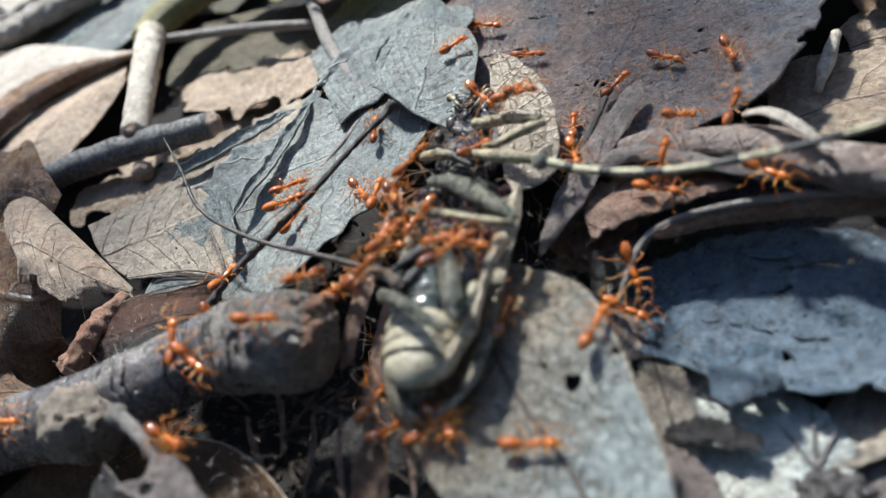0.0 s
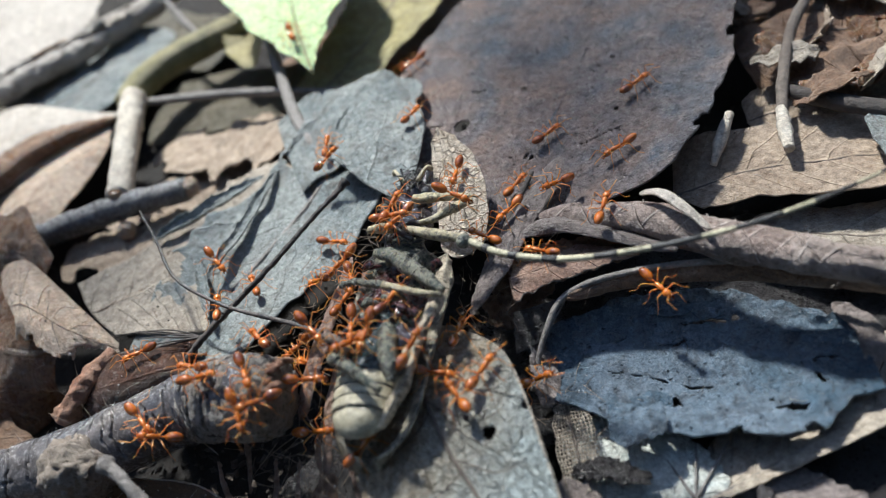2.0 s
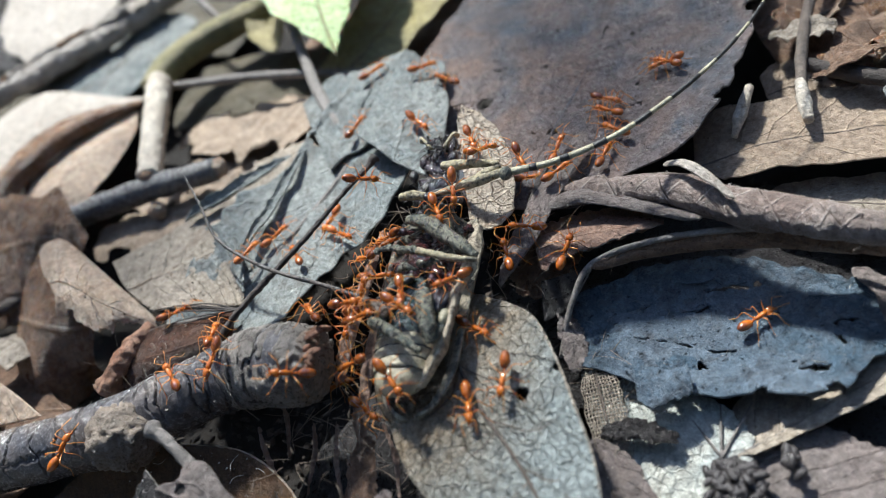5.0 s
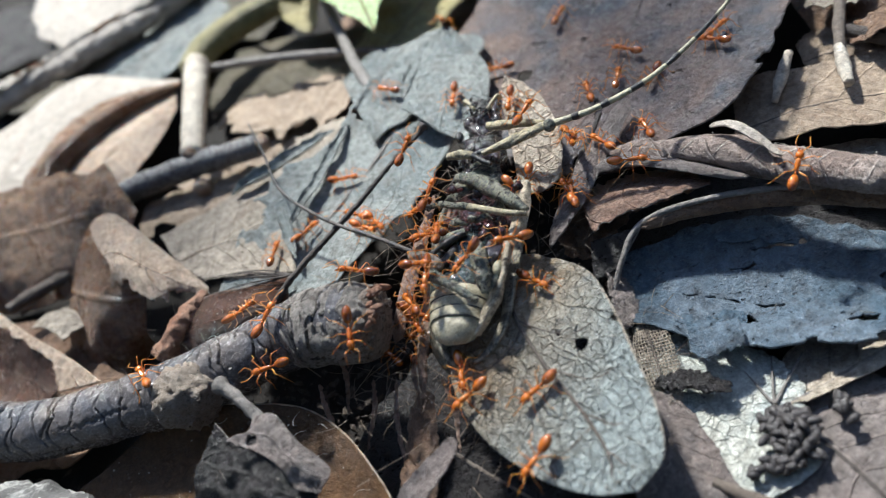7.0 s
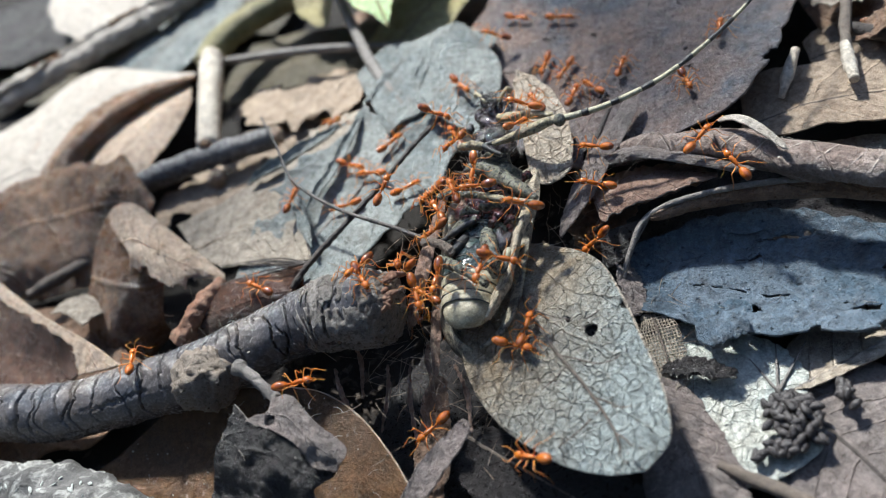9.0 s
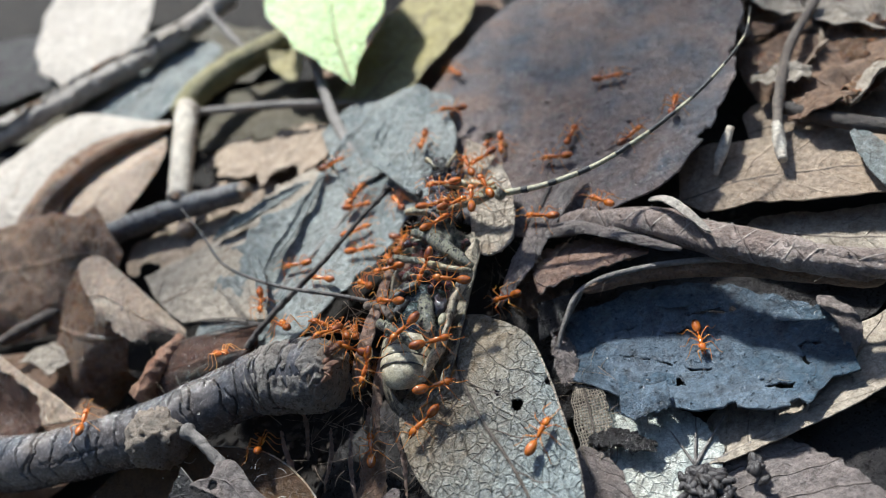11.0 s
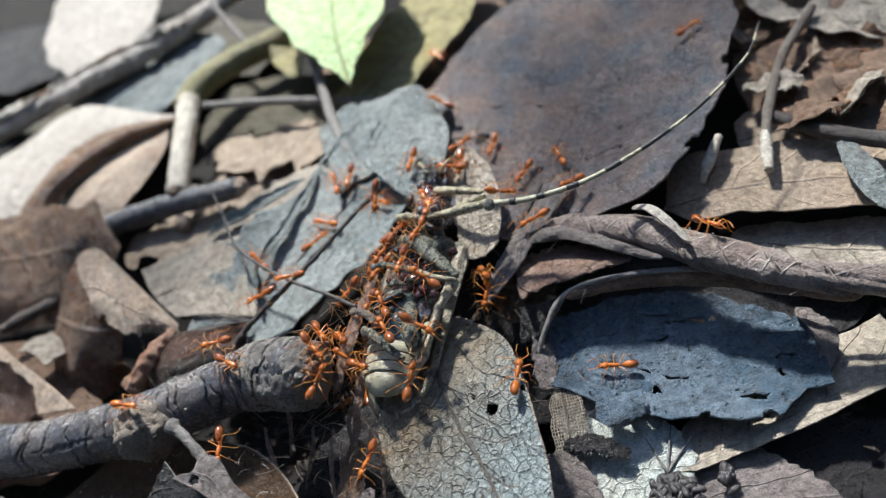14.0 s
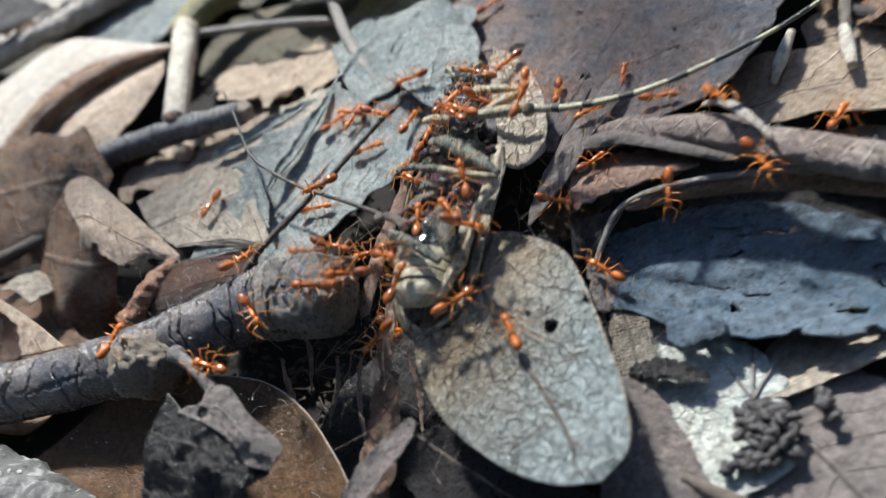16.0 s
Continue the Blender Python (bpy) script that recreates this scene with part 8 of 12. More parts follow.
    [(0, 14.4, 13.3, 12.9, -29, -9, -8), (0.5, 13.1, 12.0, 12.9, -25, -20, 60), (1, 10.3, 10.3, 12.9, 29, -10, 118), (1.5, 8.6, 9.7, 12.4, -7, -19, 174), (2, 7.5, 8.7, 11.8, -1, -18, 137), (2.5, 5.5, 6.4, 12.1, 7, 7, 150), (3, 4.5, 3.5, 12.4, -29, 24, 163), (3.5, 4.2, 2.1, 11.3, -2, 6, 132), (4, 3.9, 2.2, 11.4, -10, 14, 128), (4.5, 2.9, 2.5, 11.5, -11, 22, 109), (5, 1.7, 3.0, 9.6, -32, 6, 68), (5.5, 0.3, 3.6, 8.1, -15, 8, 65), (6, -0.9, 4.2, 7.5, -8, 2, 84), (6.5, -1.8, 4.6, 7.5, -31, 7, 73), (7, -2.1, 4.8, 7.5, -32, 11, 72), (7.5, -2.1, 5.0, 7.5, -36, 10, 56), (8, -2.2, 5.5, 7.5, -36, 9, 55), (8.5, -2.1, 6.0, 7.5, -36, -4, 41), (9, -2.0, 6.2, 7.6, -34, 21, 72), (9.5, -0.8, 6.4, 7.4, -19, -29, 3), (10, 2.1, 7.0, 9.5, 26, -18, -65), (10.5, 5.8, 8.1, 11.5, 2, -4, -67), (11, 9.6, 10.1, 12.7, -16, 11, -57), (11.5, 12.6, 12.6, 13.0, 5, 2, -48), (12, 14.7, 14.6, 12.8, 1, 2, -45), (12.5, 15.5, 15.5, 12.8, 3, 2, -5), (13, 13.0, 13.7, 12.9, 9, -3, 63), (13.5, 7.4, 9.6, 11.9, -5, -2, 126), (14, 1.9, 5.5, 10.5, -20, 26, 127), (14.5, -0.6, 3.6, 7.6, 6, 2, 158), (15, 11.0, 6.0, 7.3, -13, -3, -133), (15.5, 32.0, 3.9, 7.3, 1, 11, -102), (16, 43.0, -0.8, 6.0, -28, 13, -157)],
    [(0, -7.3, 26.6, 2.5, 7, -6, -2), (0.5, -7.1, 27.7, 2.7, 8, -5, -6), (1, -7.0, 29.6, 3.1, 7, -2, 3), (1.5, -7.2, 30.6, 3.2, 5, 4, -66), (2, -7.0, 31.3, 7.1, 31, 4, -72), (2.5, -6.6, 32.9, 7.1, 32, -25, -10), (3, -6.5, 34.5, 7.1, 14, -28, -25), (3.5, -6.4, 35.3, 7.1, 31, -27, -94), (4, -6.7, 35.5, 7.0, 35, -18, -112), (4.5, -7.6, 36.2, 6.9, 28, 12, -103), (5, -8.5, 37.2, 4.6, 7, -3, -34), (5.5, -9.3, 38.5, 4.6, 1, -9, 25), (6, -9.8, 39.8, 4.7, 4, -8, 16), (6.5, -10.0, 40.8, 4.8, 1, -6, 28), (7, -10.1, 41.2, 4.8, -1, -5, 55), (7.5, -12.4, 41.2, 4.5, -6, -5, 95), (8, -17.5, 40.6, 4.2, -29, 5, 101), (8.5, -22.4, 39.1, 2.1, 1, -5, 108), (9, -24.6, 38.3, 2.1, 29, 1, 176), (9.5, -23.9, 38.3, 2.0, -5, 4, -115), (10, -22.1, 38.2, 2.0, -2, 5, -90), (10.5, -19.6, 38.3, 3.7, 27, -31, -84), (11, -16.9, 38.8, 3.9, 10, 6, -76), (11.5, -14.5, 39.5, 4.0, 3, 2, -71), (12, -12.8, 40.2, 4.3, 5, 2, -68), (12.5, -12.1, 40.5, 4.5, 5, 6, -92), (13, -11.6, 39.3, 4.4, -2, 5, -161), (13.5, -10.8, 36.7, 4.2, -2, 6, -174), (14, -11.0, 33.9, 3.9, -7, 3, 173), (14.5, -11.3, 32.7, 3.8, -11, 10, -119), (15, -12.1, 32.2, 3.6, -17, -5, 173), (15.5, -13.5, 31.1, 3.4, -13, -12, 128), (16, -14.2, 30.5, 2.4, 2, -6, 69)],
    [(0, 20.0, 19.1, 1.8, 2, 0, -8), (0.5, 20.5, 19.7, 1.8, 1, -1, 9), (1, 21.5, 20.7, 1.8, 1, -1, 1), (1.5, 22.1, 21.2, 1.8, 0, 0, -28), (2, 21.7, 21.3, 1.8, 0, 0, -38), (2.5, 20.6, 21.3, 1.8, 0, 0, -47), (3, 19.7, 20.9, 1.8, 0, 0, -35), (3.5, 19.3, 20.7, 1.8, 0, 1, -27), (4, 19.3, 20.3, 1.8, 1, 1, -22), (4.5, 19.5, 19.4, 1.8, 1, 2, -28), (5, 19.7, 18.2, 1.7, -1, 2, -97), (5.5, 19.6, 16.8, 7.4, -13, -28, -166), (6, 19.4, 15.6, 7.2, -5, -30, 178), (6.5, 19.2, 14.7, 7.0, -6, -29, -175), (7, 19.2, 14.3, 7.1, 27, -32, -173), (7.5, 18.1, 14.2, 7.5, 26, -17, 118), (8, 15.8, 14.2, 12.7, 0, -3, 85), (8.5, 13.6, 14.7, 12.9, 3, -5, 78), (9, 12.5, 14.9, 12.9, 22, 3, 74), (9.5, 12.2, 15.1, 12.8, 18, -4, 93), (10, 11.2, 15.4, 12.7, 22, 9, 97), (10.5, 10.0, 15.8, 12.5, 26, 32, 81), (11, 8.6, 15.9, 12.0, 8, 10, 93), (11.5, 7.2, 15.6, 10.7, -1, 9, 74), (12, 6.3, 15.3, 10.6, -6, 4, 55), (12.5, 5.9, 15.2, 10.6, -10, 7, 68), (13, 6.2, 15.1, 10.6, -5, 6, 52), (13.5, 6.7, 14.9, 10.6, -6, 3, 38), (14, 7.2, 14.7, 10.8, -5, 1, 20), (14.5, 7.4, 14.5, 10.8, 0, 3, 67), (15, 14.7, 12.5, 13.1, 20, 25, 135), (15.5, 26.6, 5.9, 10.8, 5, -2, -156), (16, 32.1, 0.8, 1.9, -31, -28, -175)],
    [(0, -20.1, 19.2, 1.5, 2, 3, -76), (0.5, -21.6, 18.6, 1.5, -4, 2, -145), (1, -24.5, 17.8, 3.7, -6, -12, 146), (1.5, -26.1, 17.6, 3.3, -20, -7, -145), (2, -25.9, 17.2, 3.7, -23, -5, -139), (2.5, -25.6, 16.4, 3.3, -13, 3, -123), (3, -25.6, 15.6, 3.1, -22, -10, -135), (3.5, -25.6, 15.2, 3.1, -23, -7, -121), (4, -25.1, 15.5, 3.4, -2, 5, -102), (4.5, -23.7, 16.3, 1.4, 3, 1, -55), (5, -22.1, 17.6, 1.3, 3, 2, -46), (5.5, -20.7, 19.2, 1.5, 4, 3, -35), (6, -19.7, 21.0, 1.7, 4, 0, -26), (6.5, -19.1, 22.4, 1.9, 3, 1, -27), (7, -18.9, 23.0, 1.9, 0, 2, -96), (7.5, -19.1, 23.2, 1.9, 1, 4, -84), (8, -19.6, 23.8, 2.0, 0, 5, -67), (8.5, -20.1, 24.4, 2.3, 0, 7, -49), (9, -20.3, 24.6, 2.3, -7, 3, -118), (9.5, -19.5, 25.0, 2.2, -2, 7, -66), (10, -17.4, 25.9, 2.2, -1, 4, -70), (10.5, -14.5, 26.8, 2.1, -1, 3, -78), (11, -11.3, 27.1, 2.2, 0, 5, -89), (11.5, -8.3, 26.9, 2.4, 6, 9, -97), (12, -6.1, 26.5, 2.6, 4, 7, -101), (12.5, -5.2, 26.3, 2.6, 3, 6, -104), (13, -5.2, 26.3, 2.6, 1, 6, -123), (13.5, -5.1, 26.4, 2.7, 0, 6, -131), (14, -5.1, 26.5, 2.7, 1, 7, -126), (14.5, -5.0, 26.5, 2.7, 5, 4, -76), (15, -4.7, 25.8, 2.7, 6, 1, -58), (15.5, -4.0, 24.4, 2.7, 7, 1, -75), (16, -3.6, 23.7, 2.8, 6, -6, -30)],
    [(0, 2.2, 6.3, 11.4, 27, -19, -76), (0.5, 2.9, 7.3, 11.0, 23, -23, -48), (1, 4.8, 8.6, 11.8, 15, 3, -61), (1.5, 6.0, 9.0, 12.0, -5, 9, -106), (2, 6.0, 8.8, 11.9, 2, 6, -92), (2.5, 5.9, 8.3, 11.6, 8, 4, -107), (3, 5.9, 7.8, 11.8, -1, -3, -112), (3.5, 6.0, 7.6, 11.9, 0, -3, 179), (4, 6.2, 7.4, 11.9, -1, -2, 173), (4.5, 6.9, 6.9, 11.6, -3, -11, -180), (5, 7.7, 6.3, 10.4, -7, -17, -163), (5.5, 8.8, 5.7, 9.6, -5, -29, -176), (6, 9.8, 5.3, 9.2, -12, -28, -166), (6.5, 10.5, 5.0, 7.6, -9, -13, -157), (7, 10.8, 4.9, 7.5, -11, -12, -142), (7.5, 10.0, 4.4, 9.1, 17, -26, 150), (8, 8.2, 3.7, 13.4, 33, 25, 101), (8.5, 6.2, 3.7, 12.9, -25, -21, 87), (9, 5.3, 3.9, 12.7, -24, 24, 156), (9.5, 5.5, 4.2, 12.8, -20, 16, 169), (10, 5.9, 5.1, 12.7, 14, -23, 172), (10.5, 6.4, 6.3, 12.3, -5, -25, -120), (11, 6.8, 7.6, 11.7, -10, 5, -51), (11.5, 7.0, 8.9, 11.9, 10, 7, -34), (12, 7.2, 9.9, 12.0, 9, 2, -39), (12.5, 7.3, 10.2, 12.1, 1, -3, -3), (13, 7.4, 10.3, 12.0, 1, 1, -7), (13.5, 7.8, 10.4, 12.1, 2, 13, -17), (14, 8.2, 10.6, 12.4, -15, 12, -6), (14.5, 8.3, 10.8, 12.3, -7, 10, -6), (15, 8.2, 10.8, 12.2, -7, 11, -7), (15.5, 7.9, 11.0, 12.0, -12, 9, -16), (16, 7.8, 11.2, 11.9, 2, 11, 53)],
    [(0, 14.2, 12.3, 13.0, 6, -29, -92), (0.5, 14.5, 11.6, 13.4, 30, 3, -83), (1, 14.8, 10.4, 13.4, 33, 25, -79), (1.5, 14.7, 9.6, 13.3, -29, 14, -138), (2, 14.8, 9.9, 13.4, -22, 24, -129), (2.5, 14.9, 10.5, 13.4, 1, 36, -134), (3, 15.1, 11.1, 13.3, 1, 36, -134), (3.5, 15.2, 11.3, 13.4, -30, 6, -92), (4, 15.2, 11.5, 13.4, 5, -29, -106), (4.5, 15.2, 11.9, 13.2, 1, 5, -97), (5, 15.1, 12.3, 13.1, 18, -26, -117), (5.5, 14.9, 12.8, 13.0, -14, -35, -118), (6, 14.6, 13.2, 13.0, 14, -28, -108), (6.5, 14.3, 13.5, 12.8, 10, -29, -100), (7, 14.2, 13.6, 12.9, 4, 0, -32), (7.5, 13.8, 13.0, 13.0, -21, -24, -48), (8, 12.6, 11.8, 13.0, -9, -29, 21), (8.5, 11.2, 10.9, 13.2, 27, 26, 10), (9, 10.5, 10.6, 13.0, -25, 20, -49), (9.5, 10.8, 10.5, 13.1, -24, 22, -35), (10, 11.5, 10.3, 13.3, -28, 21, -30), (10.5, 12.3, 10.0, 13.3, -5, 22, -15), (11, 13.3, 9.6, 13.3, 8, 3, 0), (11.5, 14.1, 9.2, 13.4, 29, 11, -2), (12, 14.7, 8.8, 13.4, 12, -3, 14), (12.5, 14.9, 8.7, 13.4, 4, -12, 65), (13, 14.7, 7.8, 6.1, -5, -11, 134), (13.5, 14.4, 5.7, 5.6, -31, -28, -176), (14, 15.0, 3.7, 3.3, 30, -5, -162), (14.5, 15.4, 2.8, 3.1, 15, -28, -104), (15, 15.2, 4.6, 3.4, -9, -36, -35), (15.5, 15.4, 7.8, 6.2, 29, 7, -7), (16, 15.8, 9.5, 13.3, 27, 17, -25)],
    [(0, -9.6, -3.1, -13.9, 0, 1, -123), (0.5, -12.3, -4.6, 11.6, 0, -1, 168), (1, -15.8, -8.6, 11.6, 23, 21, 145), (1.5, -17.0, -11.4, 12.0, -9, 0, 76), (2, -17.4, -11.2, 11.9, -10, -2, 69), (2.5, -18.2, -10.8, 11.9, -15, 0, 64), (3, -19.0, -10.2, 11.6, -13, -1, 47), (3.5, -19.4, -10.0, 11.4, -13, 8, 76), (4, -19.5, -10.4, 11.4, -15, 6, 72), (4.5, -19.7, -11.6, 11.4, -11, 8, 140), (5, -20.2, -13.0, 11.2, -17, 9, 158), (5.5, -20.9, -14.5, 10.0, -31, -5, 149), (6, -21.8, -15.8, 8.4, -32, -5, 142), (6.5, -22.5, -16.6, 7.3, -28, -12, 161), (7, -22.8, -17.0, 6.4, -6, -29, 100), (7.5, -22.9, -18.2, -0.7, 33, -25, 169), (8, -22.7, -20.8, -1.0, -10, 10, -166), (8.5, -21.7, -23.2, -1.5, -8, 11, -153), (9, -21.0, -24.3, 7.6, 0, -2, -85), (9.5, -21.1, -23.8, -1.6, 6, 12, -100), (10, -21.5, -22.6, -1.7, 17, -3, -32), (10.5, -22.0, -20.9, -0.7, 4, -5, 17), (11, -22.5, -19.1, -0.8, -30, 4, 16), (11.5, -23.0, -17.5, -1.0, -28, 10, 16), (12, -23.4, -16.3, 7.6, 34, 20, 19), (12.5, -23.5, -15.8, 8.0, 28, -17, 7), (13, -22.7, -17.0, 6.4, 16, 27, -62), (13.5, -21.5, -19.9, 6.4, 25, -21, -131), (14, -21.2, -23.0, 6.4, -12, 15, -178), (14.5, -21.3, -24.5, 8.6, 9, 29, 113), (15, -21.7, -24.0, 8.1, -6, 0, 98), (15.5, -22.5, -23.3, 7.7, -3, -12, 81), (16, -23.0, -23.1, 8.3, 1, -13, 65)],
    [(0, -7.9, -6.1, -9.3, 17, 19, -158), (0.5, -8.8, -6.8, 11.4, 1, 36, 136), (1, -10.2, -8.5, 11.4, 34, -5, 147), (1.5, -10.6, -9.6, 12.2, 25, 24, 103), (2, -10.1, -8.7, 11.5, -10, 36, 34), (2.5, -9.1, -6.6, -9.3, -28, -14, -23), (3, -8.3, -4.4, -12.7, -5, -3, -20), (3.5, -8.0, -3.4, -15.2, -1, 0, 48), (4, -8.3, -2.9, -13.8, 0, 0, 38), (4.5, -9.2, -1.8, -15.2, 0, 0, 34), (5, -10.1, -0.2, -13.7, 1, 0, 25), (5.5, -10.8, 1.7, -13.1, 1, 1, 13), (6, -11.0, 3.6, -12.7, 1, 2, 4), (6.5, -11.0, 5.0, -12.6, 0, 2, -14), (7, -11.0, 5.5, -15.0, 1, 2, 24), (7.5, -10.9, 5.9, -12.3, 1, 2, 10), (8, -10.8, 6.8, -12.1, 1, 1, 16), (8.5, -10.9, 7.6, -12.1, 1, 1, 19), (9, -11.0, 8.0, 9.1, 22, 34, -16), (9.5, -11.4, 8.3, 9.2, 8, 36, -36), (10, -12.4, 9.0, 8.6, 36, 10, 33), (10.5, -13.9, 9.9, 1.7, 1, 1, 61), (11, -15.5, 10.7, 1.7, -2, 1, 66), (11.5, -17.1, 11.3, 1.6, -3, 0, 71), (12, -18.2, 11.7, 1.5, -2, 1, 60), (12.5, -18.7, 11.8, 1.5, -1, -1, -9), (13, -20.2, 12.0, 1.5, -2, 0, 60), (13.5, -23.4, 13.0, 1.3, -6, -2, 62), (14, -26.0, 15.1, 3.2, 19, 10, 48), (14.5, -27.0, 16.2, 3.1, 15, 15, 71), (15, -29.7, 16.6, 2.6, -14, -9, 87), (15.5, -34.8, 16.7, 1.2, -6, -2, 92), (16, -37.5, 16.4, 0.8, -5, 2, 155)],
    [(0, -1.6, -2.7, 7.4, 14, 6, -104), (0.5, -2.7, -4.6, 7.3, -5, -13, -172), (1, -4.6, -8.2, 7.1, -35, 16, 155), (1.5, -5.4, -10.3, 6.6, 16, -35, 116), (2, -7.8, -5.1, 1.4, -25, 7, 47), (2.5, -11.2, 6.5, 1.4, 1, 1, 6), (3, -10.2, 18.5, 1.4, 4, -1, -7), (3.5, -8.9, 24.1, 1.9, 1, -3, -2), (4, -9.3, 23.4, 1.8, -2, -1, 67), (4.5, -10.5, 21.6, 1.7, -1, -1, 136), (5, -12.0, 19.1, 1.6, -3, -4, 154), (5.5, -13.1, 16.2, 1.6, 4, -3, 161), (6, -13.9, 13.4, 1.7, 0, -1, 167), (6.5, -14.3, 11.3, 1.7, 0, 0, 170), (7, -14.4, 10.4, 1.7, 0, 0, -127), (7.5, -14.3, 12.1, 1.7, 0, 0, -58), (8, -14.3, 15.8, 1.7, -2, 1, 6), (8.5, -15.0, 19.4, 1.9, 5, 0, 12), (9, -15.5, 21.0, 2.0, 0, -2, 72), (9.5, -15.1, 21.1, 2.0, 2, -2, 61), (10, -14.0, 21.3, 2.0, 4, -1, 63), (10.5, -12.6, 21.4, 1.8, 2, 4, -6), (11, -11.1, 21.1, 1.6, 1, 3, -74), (11.5, -9.8, 20.6, 1.6, 2, 4, -78), (12, -8.8, 20.1, 1.6, 3, 2, -66), (12.5, -8.5, 19.9, 1.7, 5, 1, -44), (13, -9.6, 20.7, 1.6, 3, -3, 25), (13.5, -12.1, 22.3, 1.8, 3, 0, 61), (14, -14.8, 23.6, 1.9, 1, 1, 66), (14.5, -16.1, 24.1, 2.0, 0, -1, 89), (15, -15.1, 23.0, 2.0, 1, 0, 158), (15.5, -12.7, 21.4, 1.8, -4, 0, -134), (16, -11.3, 20.9, 1.6, 0, 4, -76)],
    [(0, 9.4, 15.7, 12.2, -15, -29, -137), (0.5, 5.7, 22.4, 10.1, 19, -35, -68), (1, -3.4, 32.9, 7.2, 2, 3, 1), (1.5, -9.5, 37.6, 4.6, 5, -6, -12), (2, -8.9, 38.1, 4.6, 5, -8, -1), (2.5, -7.8, 39.3, 4.7, 2, 0, -39), (3, -6.9, 40.6, 5.1, 4, -1, -38), (3.5, -6.5, 41.3, 5.3, 5, -3, -22), (4, -5.2, 42.5, 7.3, 23, -21, -50), (4.5, -1.7, 45.3, 7.2, -4, -3, -54), (5, 3.2, 48.6, 6.0, -11, 5, -63), (5.5, 9.2, 50.9, 3.0, 5, 3, -75), (6, 15.0, 51.7, 3.5, 3, 3, -84), (6.5, 19.5, 51.9, 3.7, 2, 3, -89), (7, 21.3, 51.9, 3.8, 4, -1, -26), (7.5, 21.0, 51.9, 3.8, 4, -1, -38), (8, 20.3, 51.9, 3.7, 4, 0, -51), (8.5, 19.6, 51.8, 3.7, 3, 2, -68), (9, 19.2, 51.7, 3.6, 1, 3, -116), (9.5, 20.8, 51.1, 3.7, 1, 4, -113), (10, 24.7, 49.5, 3.8, -1, 4, -110), (10.5, 30.2, 47.7, 3.5, 0, 0, -103), (11, 36.3, 46.8, 3.6, 1, 0, -95), (11.5, 42.1, 46.8, 4.1, 4, 2, -88), (12, 46.3, 47.1, 4.6, 4, 3, -85), (12.5, 48.0, 47.3, 4.9, 3, 4, -111), (13, 48.7, 48.9, 5.1, 5, -2, -42), (13.5, 50.6, 52.2, 5.3, 2, -4, -41), (14, 53.5, 54.6, 5.6, 2, -5, -54), (14.5, 55.1, 55.5, 5.7, 6, 0, -115), (15, 54.6, 55.9, 5.7, 5, -1, -102), (15.5, 53.6, 56.6, 5.5, 5, 2, -117), (16, 53.0, 57.0, 5.3, 4, 2, -128)],
    [(0, 23.4, -3.5, -0.1, -35, -18, -157), (0.5, 21.7, -0.7, 2.3, -28, -17, 134), (1, 18.8, 4.8, 4.1, 0, -9, 65), (1.5, 17.4, 7.8, 6.1, 31, 1, 33), (2, 18.0, 7.5, 6.1, 5, -10, 52), (2.5, 19.1, 6.7, 4.4, -5, -4, 121), (3, 20.0, 5.7, 4.3, 12, -15, 109), (3.5, 20.3, 5.1, 4.1, 19, -14, 75), (4, 20.2, 5.2, 4.1, 15, -19, 91), (4.5, 19.9, 5.3, 4.1, 16, -7, 75), (5, 19.5, 5.4, 4.2, 3, -8, 73), (5.5, 19.1, 5.5, 4.2, 3, -8, 62), (6, 18.7, 5.5, 4.1, -2, -9, 75), (6.5, 18.4, 5.4, 4.0, -1, -8, 80), (7, 18.2, 5.4, 4.0, 5, -8, 14), (7.5, 18.6, 5.2, 4.0, 7, -7, 20), (8, 19.5, 4.9, 4.0, 16, 6, 30), (8.5, 20.3, 4.7, 4.0, 20, -2, 45), (9, 20.7, 4.6, 4.0, 18, -13, 72), (9.5, 20.1, 5.1, 4.1, 22, -4, 45), (10, 18.6, 6.6, 4.4, 5, -7, 41), (10.5, 16.9, 8.8, 6.5, 30, 0, 32), (11, 15.6, 11.5, 13.4, 7, 3, 20), (11.5, 15.0, 14.2, 12.8, 4, -2, 11), (12, 14.7, 16.3, 7.2, 3, 0, 7), (12.5, 14.6, 17.1, 7.3, 3, 2, -61), (13, 15.2, 17.0, 7.3, 4, 3, -68), (13.5, 16.6, 17.0, 7.5, 1, 3, -83), (14, 17.9, 17.4, 7.5, -29, 10, -79), (14.5, 18.5, 17.6, 7.4, -29, -5, -105), (15, 17.9, 16.7, 7.5, -9, -29, -173), (15.5, 16.9, 14.9, 7.4, -2, -2, 155), (16, 16.6, 13.9, 12.7, -1, -2, 171)],
